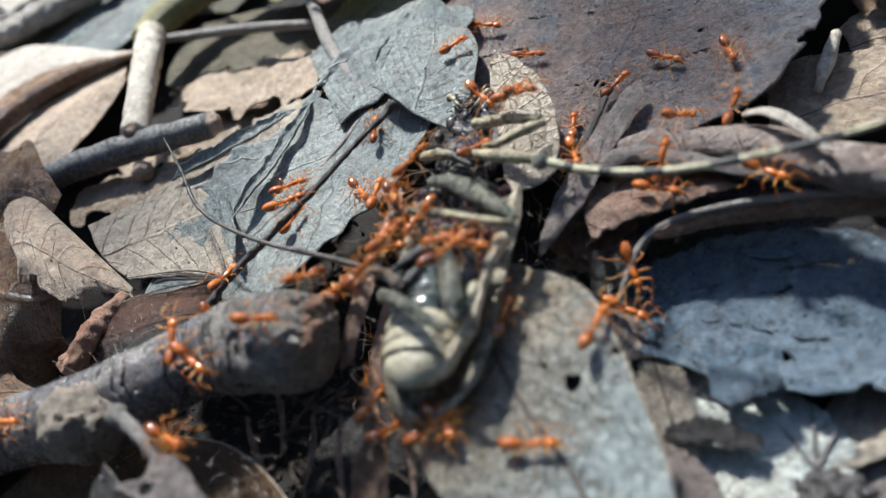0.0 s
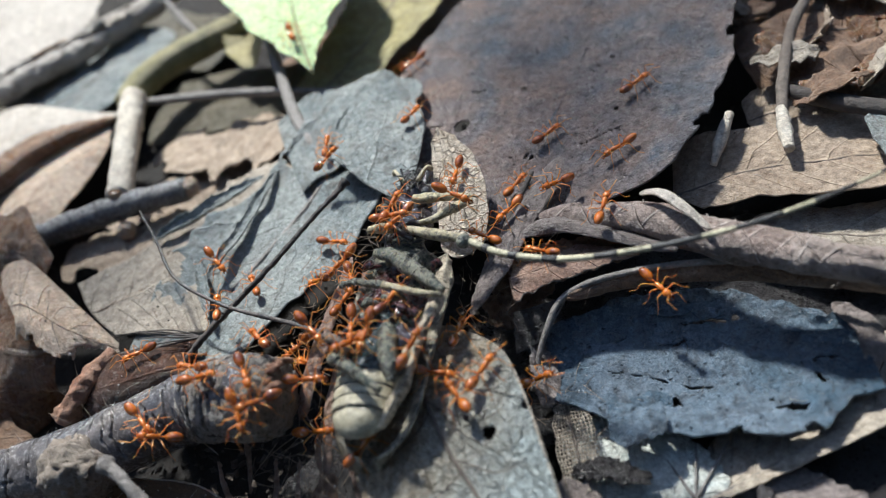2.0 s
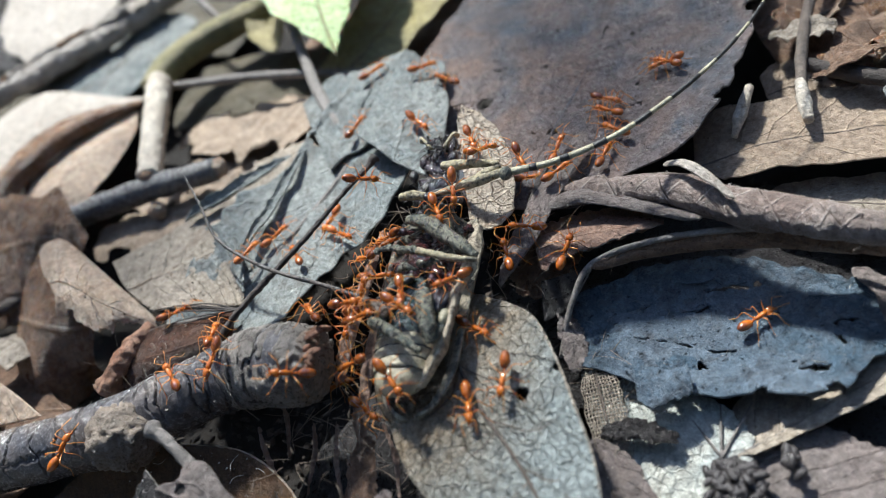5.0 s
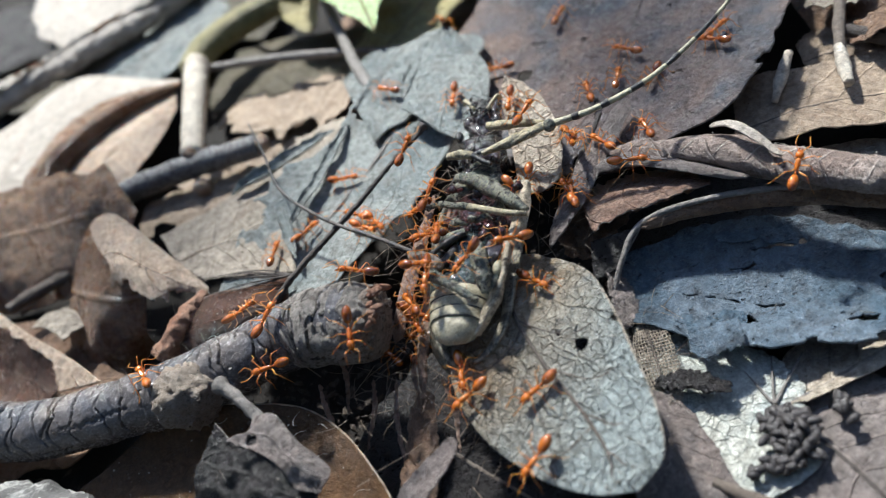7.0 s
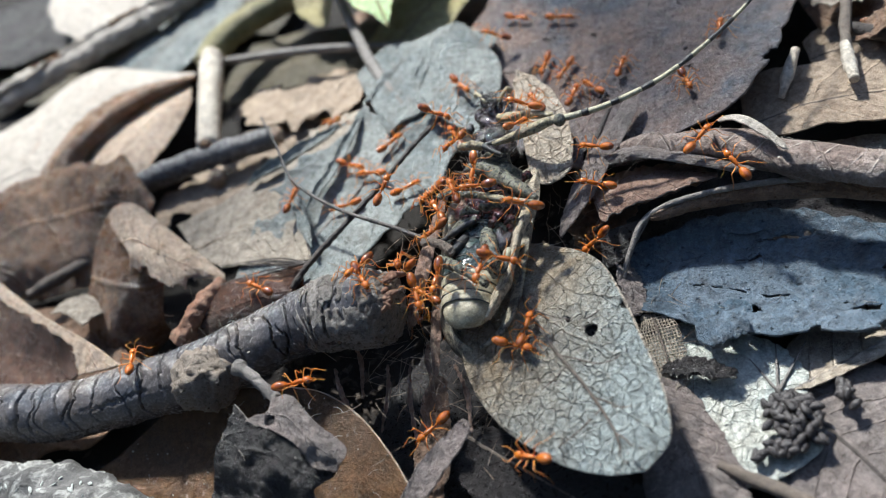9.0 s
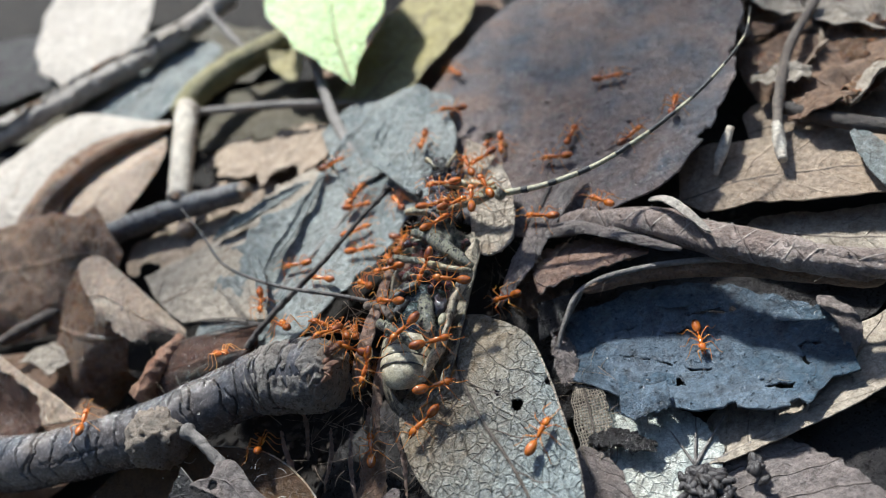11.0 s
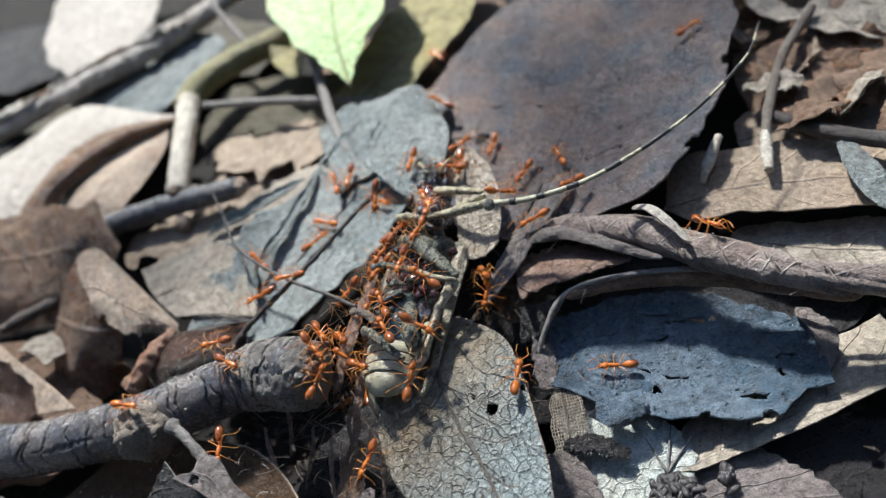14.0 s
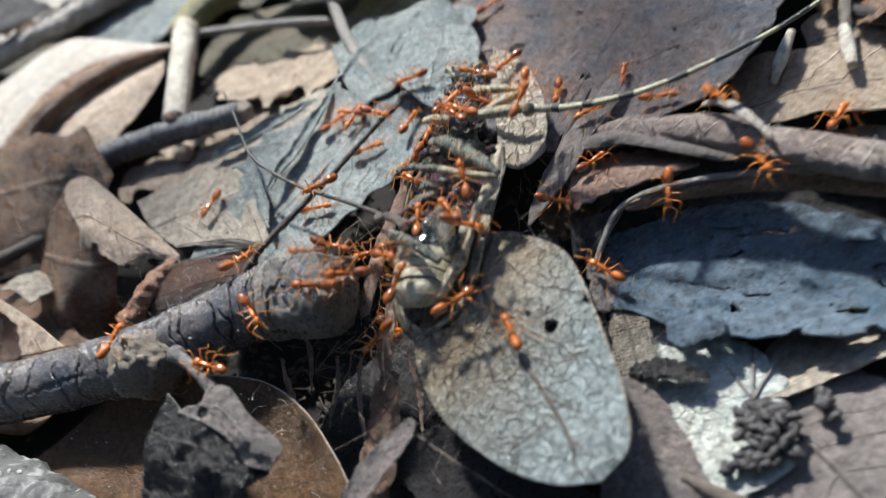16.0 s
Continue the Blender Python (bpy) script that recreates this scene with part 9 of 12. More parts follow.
    [(0, 22.3, -7.4, -3.1, -8, 4, -126), (0.5, 22.1, -8.2, -3.2, 16, 28, -141), (1, 21.6, -9.6, -3.7, 19, 27, -128), (1.5, 21.2, -10.4, -3.8, 8, 29, -160), (2, 21.7, -9.5, -3.7, 29, 11, -91), (2.5, 22.5, -7.4, -3.2, 1, 11, -22), (3, 22.4, -5.2, -2.0, 26, 21, 4), (3.5, 22.2, -4.2, -1.2, 28, -11, 19), (4, 22.3, -3.5, -0.7, 24, 7, -11), (4.5, 22.7, -1.6, 0.6, 22, -7, -13), (5, 23.3, 0.9, 3.0, 22, 29, -18), (5.5, 24.3, 3.5, 3.1, -1, -3, -24), (6, 25.5, 5.8, 3.0, -5, -4, -28), (6.5, 26.4, 7.4, 5.5, 28, 13, -30), (7, 26.8, 8.0, 5.6, -2, 29, -99), (7.5, 28.2, 8.0, 5.5, 1, 29, -94), (8, 31.2, 7.8, 5.8, 2, 6, -102), (8.5, 34.0, 6.8, 6.2, 3, 12, -110), (9, 35.3, 6.3, 6.5, 17, 4, -52), (9.5, 35.1, 7.0, 6.5, 6, -16, 14), (10, 34.6, 9.0, 6.4, -5, -5, 18), (10.5, 33.7, 11.6, 5.7, -15, 35, 27), (11, 32.1, 14.0, 3.5, -10, -3, 39), (11.5, 30.2, 15.9, 2.6, -6, -5, 48), (12, 28.6, 17.2, 2.4, 24, 17, 52), (12.5, 28.0, 17.6, 4.8, 14, -36, 119), (13, 28.2, 18.0, 4.9, 10, -36, 123), (13.5, 28.8, 18.9, 4.8, -1, -36, 136), (14, 29.5, 19.7, 4.9, 23, -22, 124), (14.5, 29.8, 20.0, 4.8, 27, 17, 55), (15, 29.5, 21.1, 4.9, 2, -4, 6), (15.5, 29.5, 23.0, 4.9, 3, -2, -5), (16, 29.8, 24.0, 2.9, 1, -5, -13)],
    [(0, 19.4, -17.5, 6.8, 3, 4, -32), (0.5, 18.7, -16.9, 6.9, 4, 0, -33), (1, 17.4, -16.0, 6.9, 4, -3, -24), (1.5, 16.7, -15.6, 6.8, 4, -5, -21), (2, 16.7, -15.3, 6.8, 5, -5, -38), (2.5, 16.6, -14.8, 6.8, 5, -5, -44), (3, 16.3, -14.4, 6.7, 4, -5, -45), (3.5, 16.2, -14.2, 6.7, 0, -8, -11), (4, 16.1, -14.9, 6.7, 8, -2, -80), (4.5, 16.0, -16.8, 6.5, -1, 7, -149), (5, 15.5, -19.2, 6.2, -15, 7, 164), (5.5, 14.5, -21.7, 5.2, -11, 5, 153), (6, 13.2, -23.8, 4.4, -7, 1, 145), (6.5, 12.0, -25.3, 3.9, -3, -1, 141), (7, 11.5, -25.8, 3.8, -3, -2, 126), (7.5, 11.1, -24.9, 3.9, 0, -3, 57), (8, 10.1, -22.8, 4.1, 2, -2, 24), (8.5, 9.2, -20.7, 4.3, 3, -2, 23), (9, 8.8, -19.8, 4.4, 4, 1, -21), (9.5, 8.4, -19.8, 4.3, 3, 3, -38), (10, 7.3, -20.1, 4.6, 4, -2, 30), (10.5, 6.0, -20.6, 4.6, -4, -6, 99), (11, 4.7, -21.4, 4.2, -11, -2, 128), (11.5, 3.6, -22.5, 3.7, -10, 2, 136), (12, 2.9, -23.3, 3.4, -12, 3, 138), (12.5, 2.7, -23.6, 3.3, -2, 12, -153), (13, 2.2, -24.0, 3.2, 0, 11, -143), (13.5, 1.2, -24.9, 2.7, -36, 11, 148), (14, 0.1, -25.4, 2.6, -18, 26, 145), (14.5, -0.5, -25.5, 2.6, 29, 6, 174), (15, -0.6, -23.0, 2.6, -33, -23, 105), (15.5, -0.3, -18.4, 8.7, 8, -36, 36), (16, 0.1, -16.0, 9.5, 20, -13, -32)],
    [(0, 10.6, -13.7, 5.8, 0, 11, -19), (0.5, 10.5, -13.7, 6.2, 0, 13, -15), (1, 10.3, -13.6, 6.4, -3, 13, -26), (1.5, 10.2, -13.7, 6.4, -13, 2, -95), (2, 10.4, -13.4, 6.3, -14, 0, -101), (2.5, 10.8, -12.9, 5.7, -11, 3, -81), (3, 11.1, -12.3, 5.8, 1, 0, -87), (3.5, 11.2, -12.1, 5.8, 1, 0, -101), (4, 11.3, -12.0, 5.8, 1, -2, -104), (4.5, 11.4, -11.8, 5.7, 2, -1, -120), (5, 11.5, -11.6, 5.8, 3, -1, -132), (5.5, 11.7, -11.4, 5.8, 6, 3, -145), (6, 11.9, -11.3, 5.8, 7, 1, -128), (6.5, 12.1, -11.2, 5.8, 7, -1, -119), (7, 12.1, -11.2, 5.8, 7, 2, -137), (7.5, 11.4, -9.3, 9.8, -28, 11, -68), (8, 9.5, -5.4, 11.3, 7, -5, 1), (8.5, 6.8, -2.0, 13.1, -28, -3, 41), (9, 5.4, -0.6, 12.7, 2, 2, 86), (9.5, 5.5, -0.7, 12.7, 3, 2, 101), (10, 5.9, -1.0, 12.7, -25, 13, 121), (10.5, 6.5, -1.3, 12.8, -23, 17, 125), (11, 7.1, -1.6, 13.0, -22, 24, 143), (11.5, 7.8, -1.8, 13.3, -10, 23, 144), (12, 8.2, -2.0, 13.5, -18, 9, 141), (12.5, 8.4, -2.0, 13.6, -18, 33, -154), (13, 7.7, -1.7, 13.3, 15, 13, -136), (13.5, 6.3, -0.8, 12.8, -17, 27, 155), (14, 5.3, 0.6, 12.6, 2, 7, 171), (14.5, 5.0, 1.3, 12.8, -2, 0, 103), (15, 9.9, 1.9, 13.6, 32, -26, 171), (15.5, 18.7, 4.3, 12.8, -4, 9, -120), (16, 23.4, 6.1, 2.9, -4, -2, -51)],
    [(0, 8.1, -8.7, 12.1, -4, -2, -114), (0.5, 9.8, -8.7, 10.7, -29, 14, -86), (1, 12.9, -8.4, 5.5, 1, -5, -82), (1.5, 14.5, -8.0, 5.7, -9, -8, -13), (2, 13.8, -8.1, 5.7, -10, -5, -14), (2.5, 12.1, -8.0, 10.2, 1, 2, 55), (3, 10.6, -7.3, 11.4, 35, -17, 66), (3.5, 10.0, -6.8, 11.6, 30, 1, 78), (4, 10.0, -6.9, 11.2, 30, 2, 74), (4.5, 10.1, -7.0, 11.1, 29, -17, 94), (5, 10.2, -7.2, 11.0, 19, -35, 111), (5.5, 10.3, -7.3, 10.9, 24, -33, 102), (6, 10.5, -7.5, 10.9, 13, -36, 120), (6.5, 10.6, -7.6, 10.7, 24, -28, 107), (7, 10.6, -7.6, 10.7, 26, -26, 101), (7.5, 10.8, -7.3, 11.3, 31, -28, 85), (8, 11.0, -6.7, 11.0, 28, -31, 94), (8.5, 11.1, -6.0, 12.9, 31, -28, 86), (9, 11.1, -5.7, 13.1, 33, -23, 75), (9.5, 11.0, -5.7, 13.1, 14, -28, 76), (10, 10.9, -5.6, 13.0, 10, -9, 81), (10.5, 10.7, -5.4, 13.0, 31, 5, 63), (11, 10.6, -5.2, 13.1, 11, -28, 73), (11.5, 10.5, -5.0, 13.1, 21, -25, 64), (12, 10.4, -4.8, 13.2, 20, -25, 61), (12.5, 10.4, -4.8, 13.2, 28, -15, 33), (13, 10.2, -4.6, 13.2, 27, -14, 27), (13.5, 9.8, -4.3, 13.1, 22, -24, 37), (14, 9.3, -4.0, 13.1, 23, -18, 47), (14.5, 9.1, -3.9, 13.1, 23, -15, 16), (15, 9.2, -3.9, 13.1, 25, -21, 7), (15.5, 9.3, -3.9, 13.2, 32, -26, -9), (16, 9.3, -3.8, 13.2, 31, -27, -7)],
    [(0, -24.7, 0.8, 3.9, -13, 19, -28), (0.5, -23.8, 1.5, 4.5, 4, -2, -64), (1, -21.8, 2.2, 5.1, 7, -2, -77), (1.5, -20.6, 2.2, 5.5, 3, -2, -41), (2, -21.0, 4.3, 5.4, -2, -9, 15), (2.5, -22.3, 8.5, 1.1, 3, -8, 24), (3, -24.6, 12.4, 1.4, 0, 0, 33), (3.5, -25.9, 14.0, 3.3, -1, 5, 4), (4, -25.8, 13.9, 3.0, -2, 25, 0), (4.5, -25.7, 13.6, 3.1, -11, 22, -17), (5, -25.4, 13.2, 3.0, -4, 1, -31), (5.5, -25.2, 12.8, 2.8, -3, 3, -20), (6, -24.9, 12.5, 1.3, -4, 0, -12), (6.5, -24.7, 12.3, 1.3, -2, 1, 7), (7, -24.6, 12.2, 1.4, 0, 1, -47), (7.5, -23.7, 15.3, 1.1, 4, -3, -23), (8, -20.7, 21.4, 1.8, 3, 3, -36), (8.5, -15.8, 26.0, 2.0, 1, 3, -50), (9, -13.1, 27.8, 2.1, 2, 3, -48), (9.5, -12.9, 28.0, 2.1, 3, 2, -29), (10, -12.5, 28.3, 2.1, 4, 1, -14), (10.5, -12.0, 28.8, 2.4, 4, 0, -19), (11, -11.5, 29.4, 2.7, 8, -1, -33), (11.5, -11.1, 30.0, 2.9, 11, 1, -40), (12, -10.8, 30.4, 3.0, 11, 3, -42), (12.5, -10.7, 30.6, 3.0, 10, 7, -59), (13, -11.2, 31.0, 3.5, 12, 5, -58), (13.5, -12.3, 31.8, 3.6, 16, -11, 11), (14, -13.6, 32.4, 3.6, 16, -15, 13), (14.5, -14.2, 32.6, 3.5, -9, -20, 74), (15, -13.8, 31.8, 3.4, -7, -19, 69), (15.5, -13.6, 30.4, 3.3, -3, -5, 83), (16, -13.8, 29.6, 2.2, -3, -2, 151)],
    [(0, -12.9, -14.1, 12.3, 4, 16, -101), (0.5, -12.5, -14.9, 12.3, -16, 8, -164), (1, -12.2, -16.6, 11.7, -29, 4, -177), (1.5, -12.3, -17.6, 10.9, -23, -23, 130), (2, -11.2, -17.3, 11.3, -31, -2, -161), (2.5, -8.9, -16.6, 11.4, -30, 29, -92), (3, -6.8, -15.3, 11.5, -11, 36, -58), (3.5, -5.8, -14.7, 11.2, 15, 33, -20), (4, -5.5, -15.1, 7.4, 21, 32, -22), (4.5, -4.5, -16.2, 1.9, 18, 29, -90), (5, -3.1, -17.7, 2.3, 2, 36, -133), (5.5, -1.4, -19.1, 4.1, 7, 36, -127), (6, 0.2, -20.2, 4.0, 20, 28, -123), (6.5, 1.5, -20.9, 3.6, 7, 11, -107), (7, 2.0, -21.2, 3.6, -8, 9, -176), (7.5, 1.2, -22.5, 3.1, -24, 22, 144), (8, -0.7, -25.0, -2.0, 20, 25, 130), (8.5, -3.5, -26.6, -2.0, 22, -27, 117), (9, -4.9, -27.1, -2.0, -7, -12, 127), (9.5, -4.8, -26.6, -2.0, -4, -12, 139), (10, -4.7, -25.4, -1.6, 4, -7, 71), (10.5, -4.7, -23.7, -1.0, 11, 1, 2), (11, -4.8, -21.9, -0.9, 6, -4, 5), (11.5, -5.0, -20.3, -0.7, -3, -1, 8), (12, -5.2, -19.1, -0.1, 4, 0, 0), (12.5, -5.3, -18.6, -0.1, 3, -1, -1), (13, -5.5, -18.3, 0.7, 1, 1, -11), (13.5, -6.2, -17.6, 0.5, 29, -30, 1), (14, -6.9, -17.0, 9.9, 23, 29, -19), (14.5, -7.3, -16.8, 11.3, 36, 12, 31), (15, -8.0, -16.8, 11.6, 34, 22, 16), (15.5, -9.0, -16.3, 11.9, 31, 7, 17), (16, -9.5, -15.9, 12.1, 21, -28, 85)],
    [(0, 0.5, 1.5, 11.7, 16, 24, -150), (0.5, 0.3, 2.1, 12.0, 21, 23, -164), (1, -0.1, 3.2, 7.7, 6, 8, 178), (1.5, -0.4, 3.8, 7.6, 2, 0, -149), (2, -0.5, 3.9, 7.5, 10, 1, -161), (2.5, -0.9, 4.0, 7.5, 5, 6, -150), (3, -1.2, 4.0, 7.6, 1, 0, -151), (3.5, -1.4, 4.0, 7.5, 7, -8, -101), (4, -1.3, 3.9, 7.5, 5, -2, -82), (4.5, -1.0, 3.7, 7.5, 1, -11, -71), (5, -0.6, 3.4, 7.5, -7, -14, -51), (5.5, -0.2, 3.1, 7.7, 4, -9, -70), (6, 0.0, 2.7, 7.5, 21, -5, -83), (6.5, 0.2, 2.3, 11.7, 18, 3, -102), (7, 0.3, 2.2, 11.8, 15, -23, -33), (7.5, 0.1, 3.4, 8.0, -9, -7, 8), (8, -0.3, 6.1, 7.6, -8, -20, 7), (8.5, -0.6, 8.9, 5.5, -31, -27, 6), (9, -0.7, 10.1, 4.3, -7, -6, 24), (9.5, -0.6, 9.9, 4.5, -16, -27, 21), (10, -0.2, 9.4, 5.8, -33, -23, 15), (10.5, 0.3, 8.7, 7.6, -28, -30, -3), (11, 1.0, 8.2, 7.9, -16, -30, -1), (11.5, 1.7, 7.8, 9.1, 13, -28, -18), (12, 2.3, 7.5, 9.6, 18, -26, -25), (12.5, 2.6, 7.5, 10.9, 25, -20, -47), (13, 2.5, 7.8, 9.5, 24, -21, -57), (13.5, 2.3, 8.5, 9.9, 22, -24, -45), (14, 2.3, 9.2, 9.5, 3, -36, -48), (14.5, 2.4, 9.5, 11.6, 15, -30, -47), (15, 2.4, 9.3, 9.7, 10, -36, -57), (15.5, 2.4, 9.0, 9.7, 26, -24, -75), (16, 2.4, 8.8, 9.9, 0, -31, -21)],
    [(0, -21.2, -15.0, 9.6, -16, 29, -138), (0.5, -22.8, -15.2, 8.7, -31, -3, 154), (1, -25.7, -15.2, 8.0, -2, -29, 88), (1.5, -27.2, -15.0, 7.9, -24, -21, 148), (2, -25.9, -14.1, 8.6, -17, 23, -143), (2.5, -23.4, -11.8, 10.0, 15, 4, -74), (3, -21.9, -8.7, 10.2, -17, -20, -22), (3.5, -21.5, -7.2, 9.4, -25, -24, -20), (4, -21.5, -7.5, 9.6, -26, -21, -15), (4.5, -21.6, -8.3, 10.0, -24, -15, -8), (5, -21.8, -9.4, 10.4, -16, -10, 9), (5.5, -22.1, -10.6, 10.4, -9, -10, 21), (6, -22.5, -11.7, 10.3, 1, -13, 11), (6.5, -22.8, -12.4, 10.1, 11, -14, -4), (7, -22.9, -12.7, 10.0, 17, -3, -34), (7.5, -21.0, -10.3, 10.7, 2, -14, -43), (8, -16.1, -5.5, 8.9, -34, -10, -52), (8.5, -10.3, -2.0, -13.8, 0, 1, -61), (9, -7.4, -0.7, -13.8, 0, 0, -118), (9.5, -8.0, -0.3, -13.6, 0, 0, -49), (10, -9.6, 0.9, -13.8, 1, 1, 20), (10.5, -11.9, 2.3, -13.1, 2, 0, 65), (11, -14.5, 3.2, -12.3, 0, 0, 77), (11.5, -17.1, 3.5, 1.4, 31, -28, 86), (12, -19.1, 3.6, 5.8, -3, -3, 90), (12.5, -19.9, 3.5, 6.1, -5, -2, 79), (13, -20.2, 3.7, 5.8, -7, 1, 89), (13.5, -20.9, 4.2, 5.5, -9, 3, 101), (14, -21.5, 4.7, 5.6, -11, 3, 101), (14.5, -21.8, 4.9, 5.3, -2, 9, 161), (15, -21.2, 6.3, 1.3, 7, 7, -130), (15.5, -19.4, 8.2, 1.5, 7, -2, -61), (16, -18.2, 9.1, 1.6, 2, 0, -91)],
    [(0, -25.6, -3.7, 2.4, -36, -4, -139), (0.5, -27.1, -1.6, 2.4, -21, -27, 152), (1, -30.7, 1.2, 2.7, 0, 3, 83), (1.5, -33.1, 2.1, 2.6, -4, 2, 39), (2, -34.1, 1.4, 2.5, -2, 5, 108), (2.5, -36.4, 0.2, 2.4, -5, 0, 109), (3, -38.9, -0.3, 2.1, -6, -2, 98), (3.5, -40.1, -0.4, 1.9, -7, -3, 118), (4, -39.6, 0.3, 2.0, -4, -5, 49), (4.5, -38.2, 1.8, 2.1, -1, -6, -19), (5, -36.3, 3.9, 2.1, -19, -26, -44), (5.5, -34.1, 6.0, -0.5, 7, -4, -47), (6, -32.0, 7.9, -0.0, 5, 3, -49), (6.5, -30.5, 9.2, 0.4, 7, -2, -50), (7, -29.9, 9.7, 0.5, 2, -5, -8), (7.5, -29.4, 11.0, 1.0, 8, -7, -14), (8, -28.9, 13.7, 2.9, 7, -5, -1), (8.5, -29.3, 16.5, 2.8, 8, -15, 13), (9, -29.8, 17.7, 2.8, 11, 0, -21), (9.5, -29.3, 16.8, 2.8, 11, 8, -90), (10, -28.1, 14.5, 3.3, -11, 23, -156), (10.5, -26.8, 11.2, 3.0, -24, 9, -162), (11, -25.8, 7.5, 3.0, -3, 1, -169), (11.5, -25.4, 3.9, 2.3, 3, 1, -175), (12, -25.3, 1.3, 3.4, 4, -24, -178), (12.5, -25.2, 0.3, 3.3, 17, -18, 136), (13, -26.1, -0.1, 3.3, 15, -29, 109), (13.5, -28.0, -0.7, 2.5, 1, -19, 103), (14, -29.9, -1.0, 2.6, 1, -17, 97), (14.5, -30.8, -1.0, 2.6, 1, -14, 91), (15, -28.9, -6.0, 2.6, 15, -25, 160), (15.5, -22.9, -13.3, 9.8, -8, 23, -134), (16, -18.3, -16.1, 10.2, -15, 35, -153)],
    [(0, -4.6, -17.7, 1.1, 7, 36, -37), (0.5, -5.0, -17.1, 1.5, 36, 1, -46), (1, -5.8, -16.1, 2.1, 35, 8, -59), (1.5, -6.3, -15.6, 11.7, -32, 25, -100), (2, -5.4, -15.8, 2.4, 3, 30, -96), (2.5, -3.2, -15.9, 9.1, 31, 28, -86), (3, -1.1, -15.5, 9.1, 33, 23, -76), (3.5, -0.1, -15.1, 9.5, 6, -29, -7), (4, 0.2, -15.6, 9.6, 15, -16, -27), (4.5, 1.2, -16.8, 9.5, 8, 12, -95), (5, 2.2, -18.6, 9.0, -26, 18, -155), (5.5, 2.9, -20.6, 7.3, -16, 11, -166), (6, 3.2, -22.6, 3.7, -6, 9, -175), (6.5, 3.2, -24.1, 3.3, -5, 11, -169), (7, 3.2, -24.7, 3.3, -11, -1, 122), (7.5, 3.8, -24.2, 3.5, -2, -11, 53), (8, 5.1, -23.0, 3.9, 8, -5, -15), (8.5, 6.4, -21.8, 4.1, 6, 2, -47), (9, 6.9, -21.3, 4.2, -1, 5, -115), (9.5, 6.9, -21.0, 4.2, 0, 5, -99), (10, 6.8, -20.4, 4.4, 0, 4, -83), (10.5, 6.6, -19.6, 5.0, 0, 11, -84), (11, 6.2, -18.8, 7.8, -5, 17, -78), (11.5, 5.6, -18.1, 9.2, -14, 36, -61), (12, 5.2, -17.6, 9.4, -3, 36, -48), (12.5, 5.0, -17.4, 9.5, 29, 17, -4), (13, 5.3, -17.5, 9.4, 29, 29, 0), (13.5, 5.7, -17.8, 9.1, 28, 30, -3), (14, 6.1, -18.1, 8.7, 28, 30, -3), (14.5, 6.3, -18.3, 8.6, -20, 34, -71), (15, 6.3, -18.4, 8.6, -28, 31, -85), (15.5, 6.2, -18.6, 8.4, -13, 29, -97), (16, 6.2, -18.6, 8.4, 9, 29, -62)],
    [(0, 4.0, -22.9, 3.7, 0, 11, -145), (0.5, 5.4, -21.6, 4.2, 8, 5, -76), (1, 7.1, -18.7, 5.2, 11, 12, -24), (1.5, 7.5, -16.8, 9.4, 36, 0, 45), (2, 9.0, -13.4, 11.6, 17, 35, -24), (2.5, 12.4, -5.9, 12.9, 17, 35, -24), (3, 15.8, 1.6, 3.1, 4, 1, -25), (3.5, 17.4, 5.0, 3.9, 10, -8, -12), (4, 18.4, 7.1, 5.8, 7, 0, -26), (4.5, 21.0, 12.4, 5.0, -1, -4, -30), (5, 25.3, 19.0, 4.9, 19, -25, -38), (5.5, 31.1, 25.0, 3.0, 7, -2, -49), (6, 37.6, 29.5, 4.0, 2, -7, -58), (6.5, 42.8, 32.4, 4.6, 8, -6, -62), (7, 44.8, 33.4, 5.0, 5, -7, -53), (7.5, 40.6, 35.6, 4.0, -3, -7, 16), (8, 30.9, 39.1, 3.2, 1, -3, 78), (8.5, 20.7, 39.9, 3.1, -1, -4, 88), (9, 15.9, 39.6, 2.7, -5, 5, 157), (9.5, 15.6, 39.2, 2.7, -3, 8, 177), (10, 14.7, 38.2, 2.5, -6, 5, 139), (10.5, 13.5, 36.8, 2.2, -3, 3, 141), (11, 12.4, 35.3, 1.9, -5, 3, 145), (11.5, 11.4, 33.8, 1.9, -3, 4, 147), (12, 10.7, 32.7, 1.7, -4, 5, 149), (12.5, 10.4, 32.2, 1.7, -2, 6, -172), (13, 11.1, 31.1, 8.5, 30, -6, -157), (13.5, 12.0, 28.6, 8.5, -1, 0, -171), (14, 11.9, 25.8, 8.3, -5, 0, 176), (14.5, 11.7, 24.6, 9.8, -5, -1, -164), (15, 10.6, 21.7, 10.6, 3, -24, 166), (15.5, 9.6, 16.2, 12.4, 24, -28, 174), (16, 9.7, 13.2, 12.4, -31, 3, -118)],
